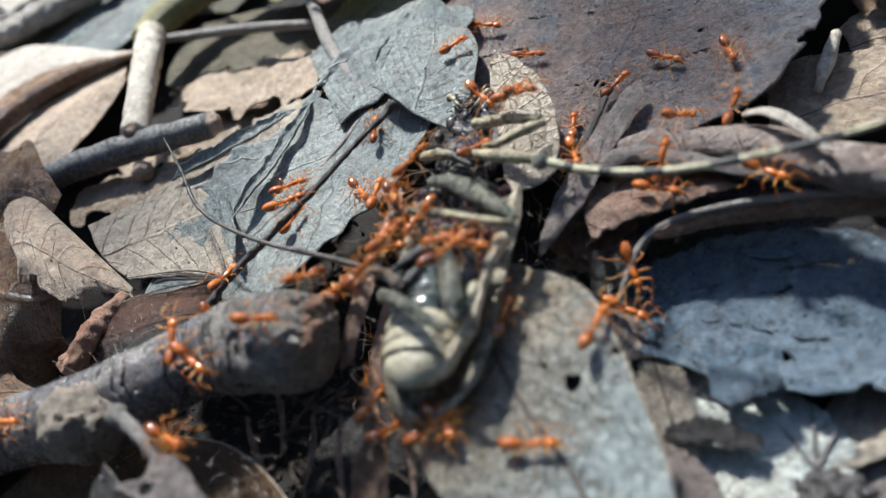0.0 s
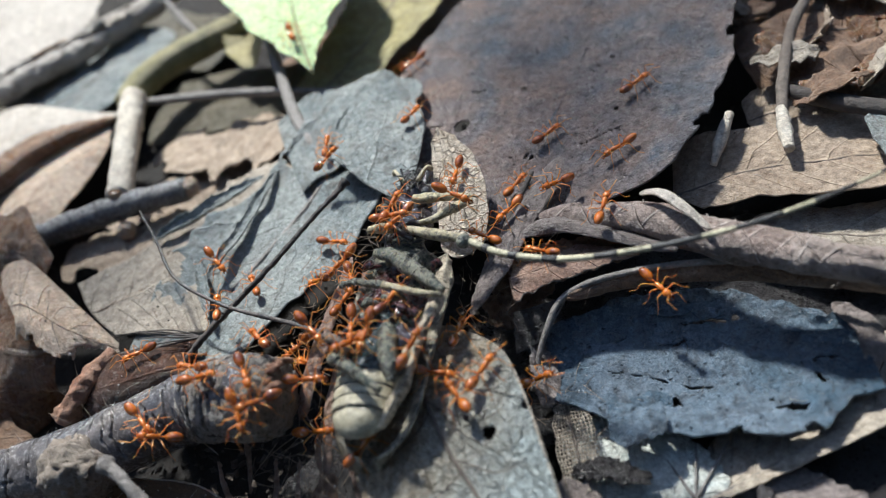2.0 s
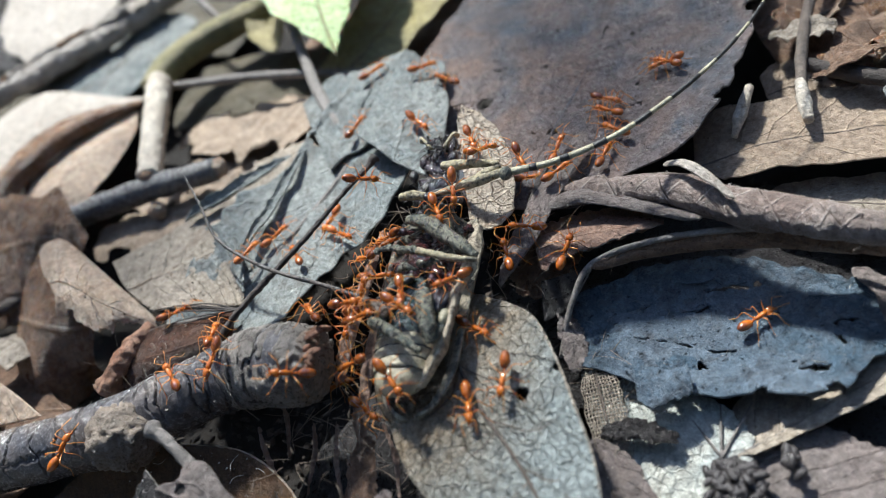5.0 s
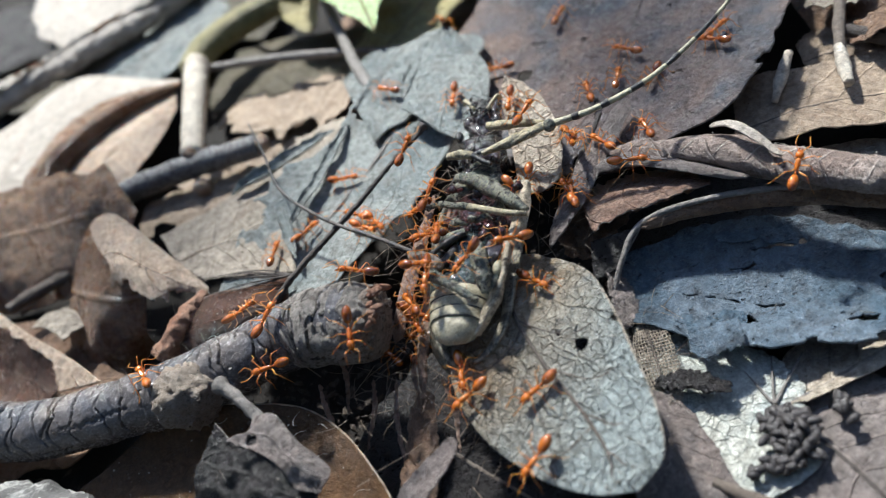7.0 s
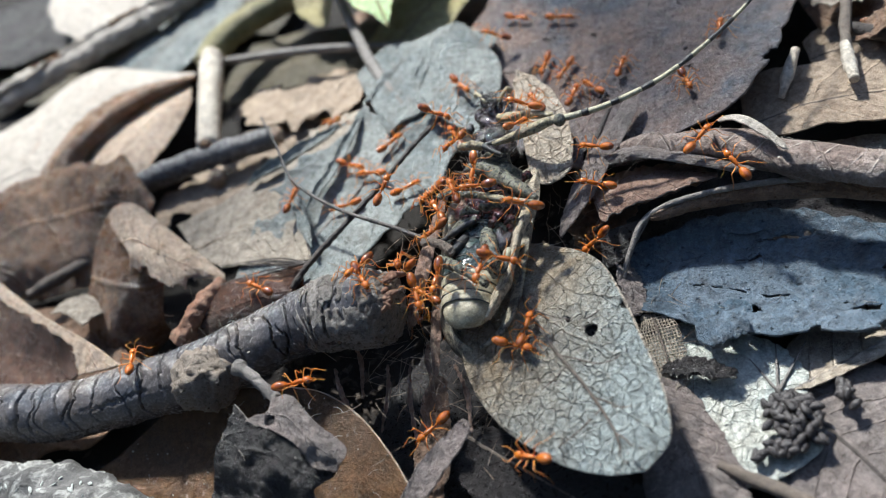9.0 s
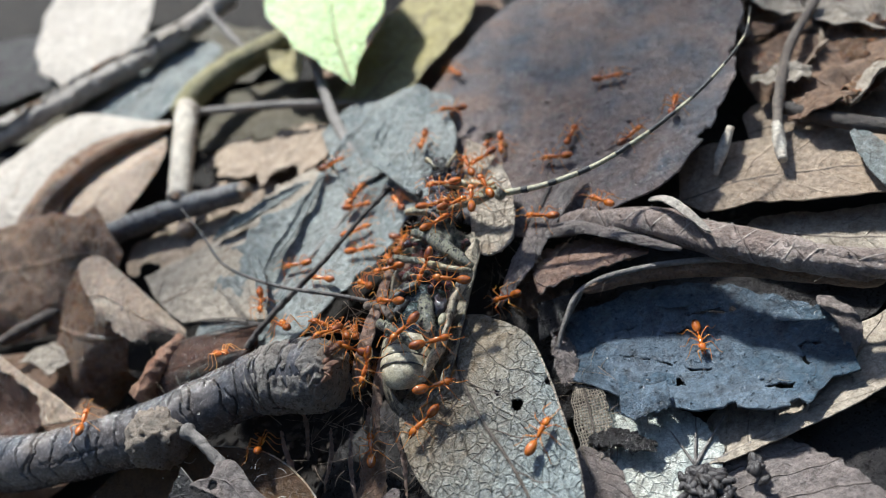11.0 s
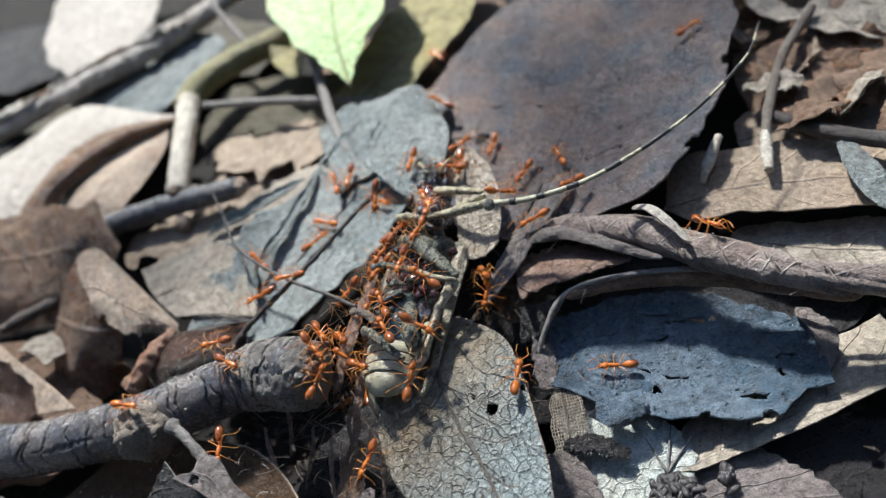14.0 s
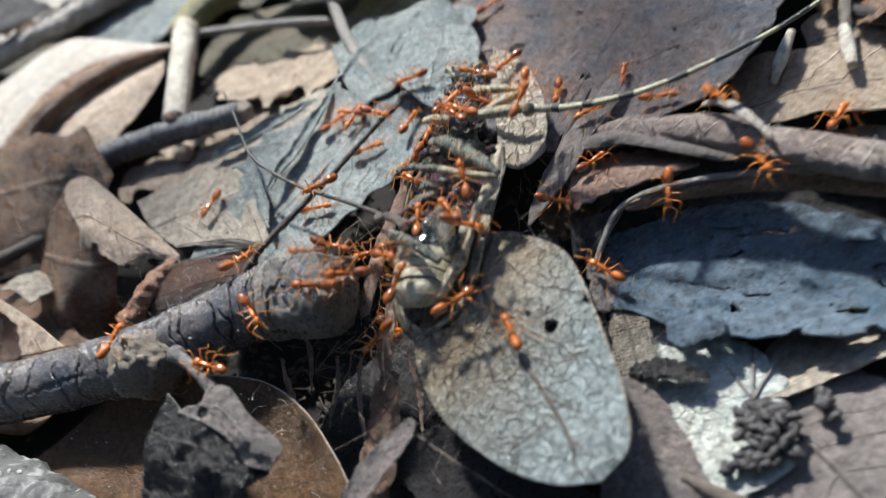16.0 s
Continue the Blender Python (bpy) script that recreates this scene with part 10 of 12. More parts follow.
    [(0, 12.2, -26.8, 3.8, 1, 3, -97), (0.5, 12.5, -24.6, 4.1, 5, -1, -29), (1, 13.7, -20.7, 5.3, 12, -5, -22), (1.5, 14.8, -18.7, 6.2, 15, -10, -11), (2, 14.3, -17.5, 6.4, 1, -17, 30), (2.5, 12.8, -15.2, 6.1, -6, -10, 43), (3, 10.6, -13.5, 6.1, 12, 5, 56), (3.5, 9.4, -12.9, 10.6, 35, 19, 21), (4, 9.6, -14.1, 10.2, 30, -16, 89), (4.5, 10.0, -17.0, 5.2, -8, -2, 158), (5, 10.5, -21.1, 4.3, -3, 3, -176), (5.5, 10.7, -25.5, 3.9, -3, 1, -179), (6, 10.6, -29.5, 3.6, -7, 5, 178), (6.5, 10.5, -32.5, 3.1, -13, 6, 177), (7, 10.4, -33.7, 2.7, -16, -5, 135), (7.5, 10.2, -34.0, 2.6, -17, -6, 130), (8, 9.8, -34.6, 2.2, -36, -6, 128), (8.5, 9.2, -35.1, 1.9, -36, 4, 140), (9, 8.9, -35.3, 1.8, -23, -33, 76), (9.5, 10.0, -34.7, 2.2, 27, -32, 7), (10, 12.8, -33.0, 3.3, 9, 5, -56), (10.5, 16.3, -30.4, 3.9, 7, 2, -47), (11, 19.4, -27.0, 5.0, 9, -1, -36), (11.5, 21.6, -23.2, 5.8, -12, 28, -28), (12, 22.9, -20.2, 6.2, -35, 17, -24), (12.5, 23.4, -19.1, 6.2, 4, 2, -93), (13, 22.8, -19.0, 6.5, -28, -26, -95), (13.5, 21.4, -18.7, 6.6, -35, 16, -26), (14, 20.1, -18.5, 6.7, 5, 30, -8), (14.5, 19.5, -18.4, 6.7, 4, 4, -51), (15, 17.9, -19.9, 6.4, 8, -10, 18), (15.5, 14.6, -21.5, 5.3, -9, -10, 87), (16, 12.6, -21.8, 4.6, 3, -8, 18)],
    [(0, -23.4, -13.3, 9.7, 19, -10, 1), (0.5, -21.5, -13.2, 10.4, 19, 12, -68), (1, -18.3, -14.1, 11.5, 11, 26, -110), (1.5, -16.7, -15.0, 11.5, -20, 22, -158), (2, -16.7, -12.8, 12.0, 8, 12, -90), (2.5, -16.6, -8.1, 11.3, -28, -14, -21), (3, -16.3, -3.4, -15.0, 1, 1, -5), (3.5, -16.0, -1.3, -15.0, 0, 1, -64), (4, -16.0, -1.4, -15.0, 0, 1, -71), (4.5, -15.9, -1.7, -15.0, 0, 1, -70), (5, -15.6, -2.1, -14.0, 0, 1, -74), (5.5, -15.3, -2.4, -15.0, -1, 1, -60), (6, -15.0, -2.7, -15.0, 0, 1, -47), (6.5, -14.7, -2.9, -13.8, 0, 1, -29), (7, -14.6, -2.9, -15.1, 1, 0, 39), (7.5, -12.7, -4.2, -15.1, 0, 1, -29), (8, -8.8, -7.5, 9.2, 32, -26, -98), (8.5, -5.9, -11.6, 11.1, -36, -10, -146), (9, -4.7, -13.6, 9.2, -20, -13, -163), (9.5, -4.9, -13.2, 11.1, -27, 12, -159), (10, -5.5, -12.2, 11.2, 4, -36, 132), (10.5, -6.2, -10.9, 11.5, 30, 7, 64), (11, -6.9, -9.3, 9.8, -20, 34, 19), (11.5, -7.3, -7.8, 6.7, -33, -23, 15), (12, -7.6, -6.7, 6.2, -28, -31, -4), (12.5, -7.7, -6.3, 6.6, -36, -1, 44), (13, -7.8, -7.1, 6.6, -18, 35, 113), (13.5, -7.8, -8.8, 10.1, 29, -30, -179), (14, -7.1, -10.5, 11.8, 16, -35, -155), (14.5, -6.6, -11.2, 11.9, -6, -30, 169), (15, -6.0, -12.5, 11.8, -34, -20, -159), (15.5, -5.1, -15.0, 11.8, -14, 4, -164), (16, -4.9, -16.5, 1.8, -23, -18, 132)],
    [(0, -22.3, -23.7, 8.2, 2, 10, -121), (0.5, -22.3, -21.9, 6.7, 14, 6, -52), (1, -22.7, -18.5, 6.7, -25, 32, 10), (1.5, -23.2, -16.8, 6.7, 7, -29, 79), (2, -23.5, -16.5, 7.2, 32, -26, 81), (2.5, -24.2, -16.0, 7.6, 32, -26, 81), (3, -25.0, -15.7, 7.8, 4, -30, 72), (3.5, -25.3, -15.6, 7.8, 22, -23, 54), (4, -25.7, -15.3, 8.0, 14, -28, 62), (4.5, -26.6, -14.4, 8.3, 22, -23, 42), (5, -27.7, -13.1, 8.4, 5, -11, 33), (5.5, -28.5, -11.5, 8.4, -4, -5, 21), (6, -28.9, -9.9, 8.1, -22, -7, 12), (6.5, -29.1, -8.6, 7.5, -32, -1, 29), (7, -29.1, -8.1, 7.1, -9, -34, -40), (7.5, -29.5, -7.0, 6.1, -22, 31, 19), (8, -30.4, -4.5, 0.5, 29, -7, 21), (8.5, -31.4, -2.1, 2.6, 28, -11, 24), (9, -32.0, -1.0, 2.6, 8, -11, 56), (9.5, -31.6, -1.7, 2.6, -15, -23, 124), (10, -30.6, -3.4, 1.6, -31, -11, -167), (10.5, -29.0, -5.7, 2.6, -25, 21, -140), (11, -26.9, -7.7, 7.9, 31, -14, -130), (11.5, -24.7, -9.3, 9.4, 21, -8, -122), (12, -22.9, -10.3, 10.2, 14, 1, -119), (12.5, -22.2, -10.6, 10.3, 15, 0, -110), (13, -22.0, -10.8, 10.4, 10, 4, -126), (13.5, -21.4, -11.4, 10.6, 11, 8, -119), (14, -21.1, -12.0, 10.6, 6, 12, -124), (14.5, -21.0, -12.4, 10.7, -9, 17, -176), (15, -21.6, -11.2, 10.7, -11, 5, 115), (15.5, -22.5, -9.1, 10.0, -21, 4, 46), (16, -23.0, -8.0, 9.4, -22, -28, -23)],
    [(0, -46.5, -16.7, 5.4, 5, 22, -98), (0.5, -48.2, -18.2, 4.5, -28, 15, -167), (1, -51.3, -21.0, -5.1, -10, -11, 133), (1.5, -52.9, -22.5, -5.7, 4, -9, 64), (2, -51.8, -22.7, -5.8, 10, 1, -5), (2.5, -49.6, -22.7, -5.8, 4, 8, -74), (3, -47.4, -21.9, -5.5, 6, 9, -69), (3.5, -46.4, -21.4, -5.2, -1, 13, -103), (4, -46.3, -21.0, -5.0, 3, 14, -87), (4.5, -45.9, -20.0, 3.0, 28, 12, -23), (5, -45.3, -18.7, 4.6, 27, 16, -31), (5.5, -44.4, -17.4, 5.3, 28, 15, -41), (6, -43.3, -16.4, 6.2, 25, 7, -48), (6.5, -42.5, -15.7, 6.6, 11, -9, -30), (7, -42.1, -15.5, 6.6, -4, -11, 39), (7.5, -43.2, -15.3, 6.2, -9, -9, 79), (8, -45.5, -14.8, 5.9, -5, -4, 77), (8.5, -47.9, -14.2, 5.6, -9, -3, 74), (9, -48.9, -13.9, 5.4, -6, -3, 14), (9.5, -49.0, -13.9, 5.4, -7, -5, 19), (10, -49.3, -13.9, 5.1, -9, -6, 7), (10.5, -49.7, -13.9, 5.3, -8, -4, 24), (11, -50.2, -14.0, 5.0, -7, -5, 11), (11.5, -50.5, -14.2, 5.1, -5, -2, 7), (12, -50.8, -14.4, 5.0, -3, -5, 20), (12.5, -50.9, -14.5, 5.0, 0, -5, 15), (13, -48.5, -14.4, 5.5, 8, -3, -54), (13.5, -43.3, -14.6, 6.2, 7, 7, -99), (14, -38.3, -16.0, 8.4, 9, -3, -108), (14.5, -36.1, -16.9, 8.4, -12, 10, -61), (15, -36.7, -17.0, 8.3, -6, 6, -68), (15.5, -38.0, -17.2, 8.5, 3, 7, -77), (16, -38.8, -17.1, 8.4, 10, -16, -26)],
    [(0, -0.3, -0.8, 8.8, 26, -18, -60), (0.5, -0.7, -0.8, 8.5, 1, 2, -43), (1, -1.4, -0.7, 7.5, -5, 13, -50), (1.5, -1.7, -0.8, 7.5, 14, -17, -23), (2, -1.5, -1.0, 7.4, -5, 14, -27), (2.5, -1.1, -1.7, 7.6, 0, -2, -36), (3, -1.0, -2.4, 8.1, 6, -6, -51), (3.5, -1.0, -2.8, 8.4, 8, -1, -91), (4, -1.0, -2.6, 8.3, 9, 1, -101), (4.5, -1.0, -2.3, 7.6, 1, -1, -81), (5, -1.1, -1.7, 7.6, 2, 0, -98), (5.5, -1.3, -1.2, 7.5, 14, 4, -109), (6, -1.5, -0.7, 7.5, -4, 6, -121), (6.5, -1.7, -0.4, 7.5, -1, 0, -138), (7, -1.8, -0.2, 7.5, 3, 13, -69), (7.5, -1.7, 0.1, 7.5, -4, 1, -68), (8, -1.6, 0.8, 7.6, 7, -2, -58), (8.5, -1.6, 1.5, 7.6, 14, -2, -45), (9, -1.6, 1.8, 7.6, -3, -15, 24), (9.5, -2.5, 1.6, 7.6, -29, 9, 93), (10, -4.8, 1.2, -12.2, -29, 3, 95), (10.5, -7.9, 1.1, -15.2, 0, 0, 86), (11, -11.2, 1.6, -12.9, 2, -1, 74), (11.5, -14.0, 2.8, -14.9, 1, 0, 65), (12, -16.1, 3.9, 1.4, 36, -14, 61), (12.5, -16.9, 4.4, 6.3, 29, -30, 92), (13, -16.7, 4.7, 6.5, 27, -32, 97), (13.5, -16.4, 5.6, 7.1, -2, -3, 110), (14, -16.1, 6.4, 7.1, -1, -4, 90), (14.5, -16.0, 6.8, 7.4, 1, -3, 78), (15, -15.5, 6.7, 7.2, 0, -4, 70), (15.5, -14.6, 6.6, 7.8, 30, -29, 88), (16, -14.1, 6.7, 8.5, 13, -36, 120)],
    [(0, -15.9, 8.1, 7.7, 2, 0, -76), (0.5, -13.9, 8.1, 8.4, -2, 0, -95), (1, -10.4, 7.6, -11.3, -2, 1, -101), (1.5, -8.5, 7.1, -12.4, -1, 2, -67), (2, -8.8, 8.6, -13.3, 1, 2, 2), (2.5, -9.2, 12.0, 10.2, 29, 29, 0), (3, -8.8, 15.4, 1.3, -1, 1, -9), (3.5, -8.4, 16.9, 1.3, 4, 2, -47), (4, -8.7, 16.7, 1.3, 1, 3, -56), (4.5, -9.6, 16.1, 1.3, -1, 0, -57), (5, -10.7, 15.2, 1.5, -2, -4, -126), (5.5, -11.6, 14.0, 1.6, 3, -4, 166), (6, -12.2, 12.7, 1.7, 2, -4, 156), (6.5, -12.5, 11.7, 1.6, 1, -3, 158), (7, -12.6, 11.4, 1.6, -3, -2, -143), (7.5, -12.2, 12.1, 1.6, -4, 1, -74), (8, -11.4, 13.7, 1.6, -3, 5, -30), (8.5, -10.4, 15.2, 1.5, -4, 2, -32), (9, -10.0, 15.9, 1.3, -3, 0, -63), (9.5, -10.0, 16.0, 1.3, -2, -1, -81), (10, -10.0, 16.1, 1.3, -2, -1, -92), (10.5, -10.0, 16.2, 1.3, -2, 0, -73), (11, -9.9, 16.4, 1.3, -1, 0, -87), (11.5, -9.9, 16.5, 1.3, -1, 1, -71), (12, -9.8, 16.6, 1.2, -1, 1, -84), (12.5, -9.8, 16.6, 1.2, -1, 0, -102), (13, -10.4, 14.6, 1.5, 1, -5, -171), (13.5, -11.2, 10.2, 9.0, -29, -29, 180), (14, -10.5, 5.7, -12.2, -1, -2, -169), (14.5, -9.9, 3.7, -12.4, -2, 0, -102), (15, -9.5, 4.6, -13.8, 0, 2, -33), (15.5, -9.0, 6.4, -12.8, 0, 2, -16), (16, -8.8, 7.4, -15.0, 2, 0, 53)],
    [(0, -18.0, 11.6, 1.6, -1, -2, -21), (0.5, -18.2, 11.5, 1.5, -1, -2, -14), (1, -18.5, 11.3, 1.5, -1, -2, -8), (1.5, -18.6, 11.3, 1.5, -2, -1, 40), (2, -18.6, 11.3, 1.5, -2, -1, 26), (2.5, -18.6, 11.3, 1.5, -1, -2, 8), (3, -18.5, 11.3, 1.5, -2, -2, 18), (3.5, -18.5, 11.3, 1.5, -2, -1, 40), (4, -18.3, 11.3, 1.5, -2, -2, 27), (4.5, -17.7, 11.5, 1.6, -2, -2, 15), (5, -17.0, 11.8, 1.6, -2, -2, 27), (5.5, -16.4, 12.2, 1.7, -2, -2, 42), (6, -15.8, 12.7, 1.7, -1, -2, 24), (6.5, -15.4, 13.0, 1.7, -2, -2, 43), (7, -15.2, 13.2, 1.7, -2, -1, 55), (7.5, -15.9, 13.6, 1.7, -4, -1, 56), (8, -17.4, 14.3, 1.6, -4, 0, 66), (8.5, -18.9, 14.9, 1.3, -2, 0, 62), (9, -19.7, 15.1, 1.3, -1, 1, 95), (9.5, -19.8, 15.2, 1.3, -2, 0, 79), (10, -20.1, 15.3, 1.3, -2, 1, 75), (10.5, -20.5, 15.5, 1.3, -2, 2, 94), (11, -20.8, 15.7, 1.3, -2, 1, 85), (11.5, -21.1, 16.1, 1.2, -2, 0, 71), (12, -21.2, 16.3, 1.3, -2, -1, 56), (12.5, -21.3, 16.4, 1.3, -1, -1, 60), (13, -20.4, 16.8, 1.3, 0, -2, -9), (13.5, -18.5, 17.9, 1.6, 4, 0, -57), (14, -16.7, 19.2, 1.8, 5, 2, -50), (14.5, -16.0, 19.9, 1.9, 3, 4, -61), (15, -16.0, 22.2, 2.0, 1, -1, 6), (15.5, -16.7, 26.4, 2.1, 4, 1, 14), (16, -17.6, 28.5, 2.3, 0, 1, -45)],
    [(0, 27.9, 3.6, 3.1, -2, -2, -116), (0.5, 29.1, 4.7, 3.1, -2, -1, -56), (1, 31.6, 6.1, 5.4, 34, 17, -66), (1.5, 33.1, 6.5, 5.5, 9, 0, -16), (2, 33.7, 8.0, 6.3, 9, -6, -25), (2.5, 35.3, 11.2, 6.1, -36, 13, -30), (3, 37.3, 14.3, 4.2, 27, 15, -35), (3.5, 38.3, 15.6, 4.6, 10, 6, -100), (4, 37.8, 16.6, 4.5, 5, -10, -31), (4.5, 36.4, 19.2, 4.0, -5, -8, 32), (5, 34.1, 22.4, 3.5, -3, -8, 41), (5.5, 31.0, 25.3, 3.0, -4, -6, 53), (6, 27.6, 27.2, 2.7, -1, -7, 63), (6.5, 24.9, 28.4, 2.6, -2, -6, 67), (7, 23.8, 28.9, 2.6, 4, -2, 5), (7.5, 23.7, 28.9, 2.6, 4, -2, -1), (8, 23.5, 29.0, 2.6, 3, -3, 15), (8.5, 23.2, 29.1, 2.6, 5, -2, -2), (9, 23.1, 29.1, 2.6, 2, -4, 32), (9.5, 23.4, 29.1, 2.6, 3, -3, 20), (10, 24.1, 28.9, 2.6, 1, -6, 37), (10.5, 25.0, 28.7, 2.6, -1, -5, 57), (11, 26.0, 28.3, 2.7, -3, -5, 77), (11.5, 26.8, 27.8, 2.7, -1, -7, 66), (12, 27.4, 27.4, 2.7, -1, -7, 61), (12.5, 27.6, 27.2, 2.7, 6, -4, -8), (13, 27.8, 27.4, 2.7, 5, -5, 10), (13.5, 28.1, 27.9, 2.9, 4, -5, 9), (14, 28.2, 28.5, 2.9, 3, -5, 18), (14.5, 28.2, 28.8, 2.9, 4, -3, -11), (15, 29.9, 25.8, 2.8, 7, 2, -80), (15.5, 32.6, 20.0, 3.1, 3, 9, -149), (16, 33.8, 16.8, 3.4, 9, 1, -109)],
    [(0, 2.9, -23.7, 3.3, 12, 2, -66), (0.5, 2.6, -23.3, 3.3, 11, 6, -85), (1, 2.4, -22.4, 3.4, 9, 8, -91), (1.5, 2.4, -21.8, 3.4, 4, 11, -117), (2, 1.9, -20.8, 4.0, 14, 2, -49), (2.5, 0.5, -18.8, 8.8, 20, -34, 20), (3, -1.3, -17.1, 8.6, -5, -36, 51), (3.5, -2.2, -16.5, 7.5, -19, -33, 68), (4, -2.2, -16.3, 8.0, -25, -31, 78), (4.5, -2.2, -15.8, 8.0, -29, -27, 89), (5, -2.3, -15.2, 8.0, -30, -21, 92), (5.5, -2.3, -14.5, 8.4, -29, -17, 90), (6, -2.4, -13.8, 8.3, -30, -12, 92), (6.5, -2.5, -13.4, 8.2, -29, -11, 90), (7, -2.6, -13.2, 8.0, -12, -29, 35), (7.5, -2.9, -13.0, 5.5, -13, -28, 37), (8, -3.4, -12.5, 4.9, -16, -28, 50), (8.5, -3.7, -11.8, 4.8, -2, -16, 38), (9, -3.8, -11.4, 5.0, 1, -13, 47), (9.5, -4.0, -11.4, 5.1, 6, -14, 51), (10, -4.3, -11.3, 5.4, 23, -19, 68), (10.5, -4.8, -11.2, 6.3, 21, -14, 82), (11, -5.3, -11.1, 9.0, 34, -17, 69), (11.5, -5.8, -11.1, 10.5, 30, -25, 88), (12, -6.2, -11.1, 11.6, 28, -15, 101), (12.5, -6.3, -11.1, 11.6, 30, -5, 82), (13, -5.9, -11.1, 10.7, 32, -6, 68), (13.5, -4.9, -10.9, 5.8, 28, 7, 59), (14, -4.1, -10.5, 5.9, 14, -25, 47), (14.5, -3.7, -10.3, 5.8, 26, -4, -4), (15, -4.0, -11.5, 5.0, 2, -15, 65), (15.5, -5.2, -13.4, 10.0, 1, -36, 134), (16, -6.1, -14.2, 11.4, 29, -30, 91)],
    [(0, -2.6, -20.7, -0.7, 2, -5, -66), (0.5, -4.3, -19.8, 9.4, -28, 30, 3), (1, -7.1, -17.7, 9.4, 4, -3, 53), (1.5, -8.5, -16.5, 11.7, 29, -30, 91), (2, -8.5, -16.8, 11.5, 20, -34, 110), (2.5, -8.5, -17.3, 10.5, 22, -34, 106), (3, -8.6, -17.9, 9.7, 12, -36, 121), (3.5, -8.7, -18.1, 9.8, 24, -33, 103), (4, -8.8, -18.1, 10.0, 30, -29, 88), (4.5, -9.0, -17.8, 11.1, 35, -19, 68), (5, -9.3, -17.6, 11.3, 32, -27, 83), (5.5, -9.7, -17.4, 11.4, 28, -31, 95), (6, -10.1, -17.3, 10.8, 12, -34, 115), (6.5, -10.4, -17.2, 11.2, 2, -33, 122), (7, -10.5, -17.2, 11.4, -32, -16, -169), (7.5, -10.6, -16.5, 11.7, -31, -7, -168), (8, -10.7, -14.8, 12.3, -3, 15, -99), (8.5, -10.8, -13.2, 12.4, -5, 3, -89), (9, -10.8, -12.5, 12.5, -1, -2, -154), (9.5, -11.3, -12.1, 12.4, 3, -3, -170), (10, -12.4, -11.1, 12.4, 4, 10, 121), (10.5, -13.8, -9.6, 11.9, -14, 18, 52), (11, -15.0, -7.7, 11.3, -27, 17, 26), (11.5, -15.7, -5.8, 9.3, -21, 34, 18), (12, -16.1, -4.4, -12.4, -3, 2, 20), (12.5, -16.2, -3.8, -14.6, 0, 1, -49), (13, -15.8, -3.9, -12.8, -1, 1, -51), (13.5, -15.0, -4.0, -15.1, -1, 1, -66), (14, -14.1, -3.8, -15.1, -1, 1, -62), (14.5, -13.7, -3.7, -15.1, -1, 1, -75), (15, -14.8, -2.4, -15.0, 1, 1, -6), (15.5, -16.9, -0.0, -15.0, 1, 0, 44), (16, -18.2, 1.2, 1.3, 30, -28, 87)],
    [(0, 19.8, 10.6, 5.0, -1, 3, -173), (0.5, 19.9, 11.3, 5.0, -3, 8, -173), (1, 20.5, 12.4, 5.1, 0, 2, -178), (1.5, 20.9, 12.9, 5.0, 23, 22, 142), (2, 21.5, 13.1, 5.0, -1, 6, 134), (2.5, 22.7, 13.7, 5.1, 0, 0, -157), (3, 23.7, 14.6, 5.1, 0, -3, -163), (3.5, 24.1, 15.0, 5.1, -3, 0, -94), (4, 24.1, 14.9, 5.1, -3, 0, -90), (4.5, 24.1, 14.6, 5.0, -2, 1, -70), (5, 24.1, 14.1, 5.0, -2, 1, -53), (5.5, 24.1, 13.6, 5.1, -3, 2, -38), (6, 24.2, 13.2, 5.1, -1, 3, -25), (6.5, 24.2, 12.8, 5.0, -2, 0, -34), (7, 24.3, 12.7, 5.0, 0, 3, 34), (7.5, 24.0, 12.3, 5.1, 1, 2, 53), (8, 23.2, 11.7, 5.1, -1, 0, 44), (8.5, 22.3, 11.3, 5.1, -1, -2, 29), (9, 21.8, 11.2, 5.0, -1, -2, 64), (9.5, 21.9, 11.2, 5.0, -1, -2, 64), (10, 22.1, 11.3, 5.0, -1, -2, 73), (10.5, 22.5, 11.5, 5.0, -1, 0, 67), (11, 22.8, 11.7, 5.1, 0, -1, 72), (11.5, 23.1, 11.9, 5.1, 0, 0, 64), (12, 23.3, 12.1, 5.1, 1, 0, 82), (12.5, 23.3, 12.2, 5.1, 1, -1, 120), (13, 23.4, 12.2, 5.0, 1, -1, 118), (13.5, 23.6, 12.2, 5.1, 1, -1, 117), (14, 23.8, 12.2, 5.1, 2, -1, 119), (14.5, 23.9, 12.3, 5.0, 2, 0, 119), (15, 23.9, 13.0, 5.1, 1, -2, 134), (15.5, 24.3, 14.2, 5.0, 1, -3, 153), (16, 24.7, 14.8, 5.0, 3, -1, 119)],
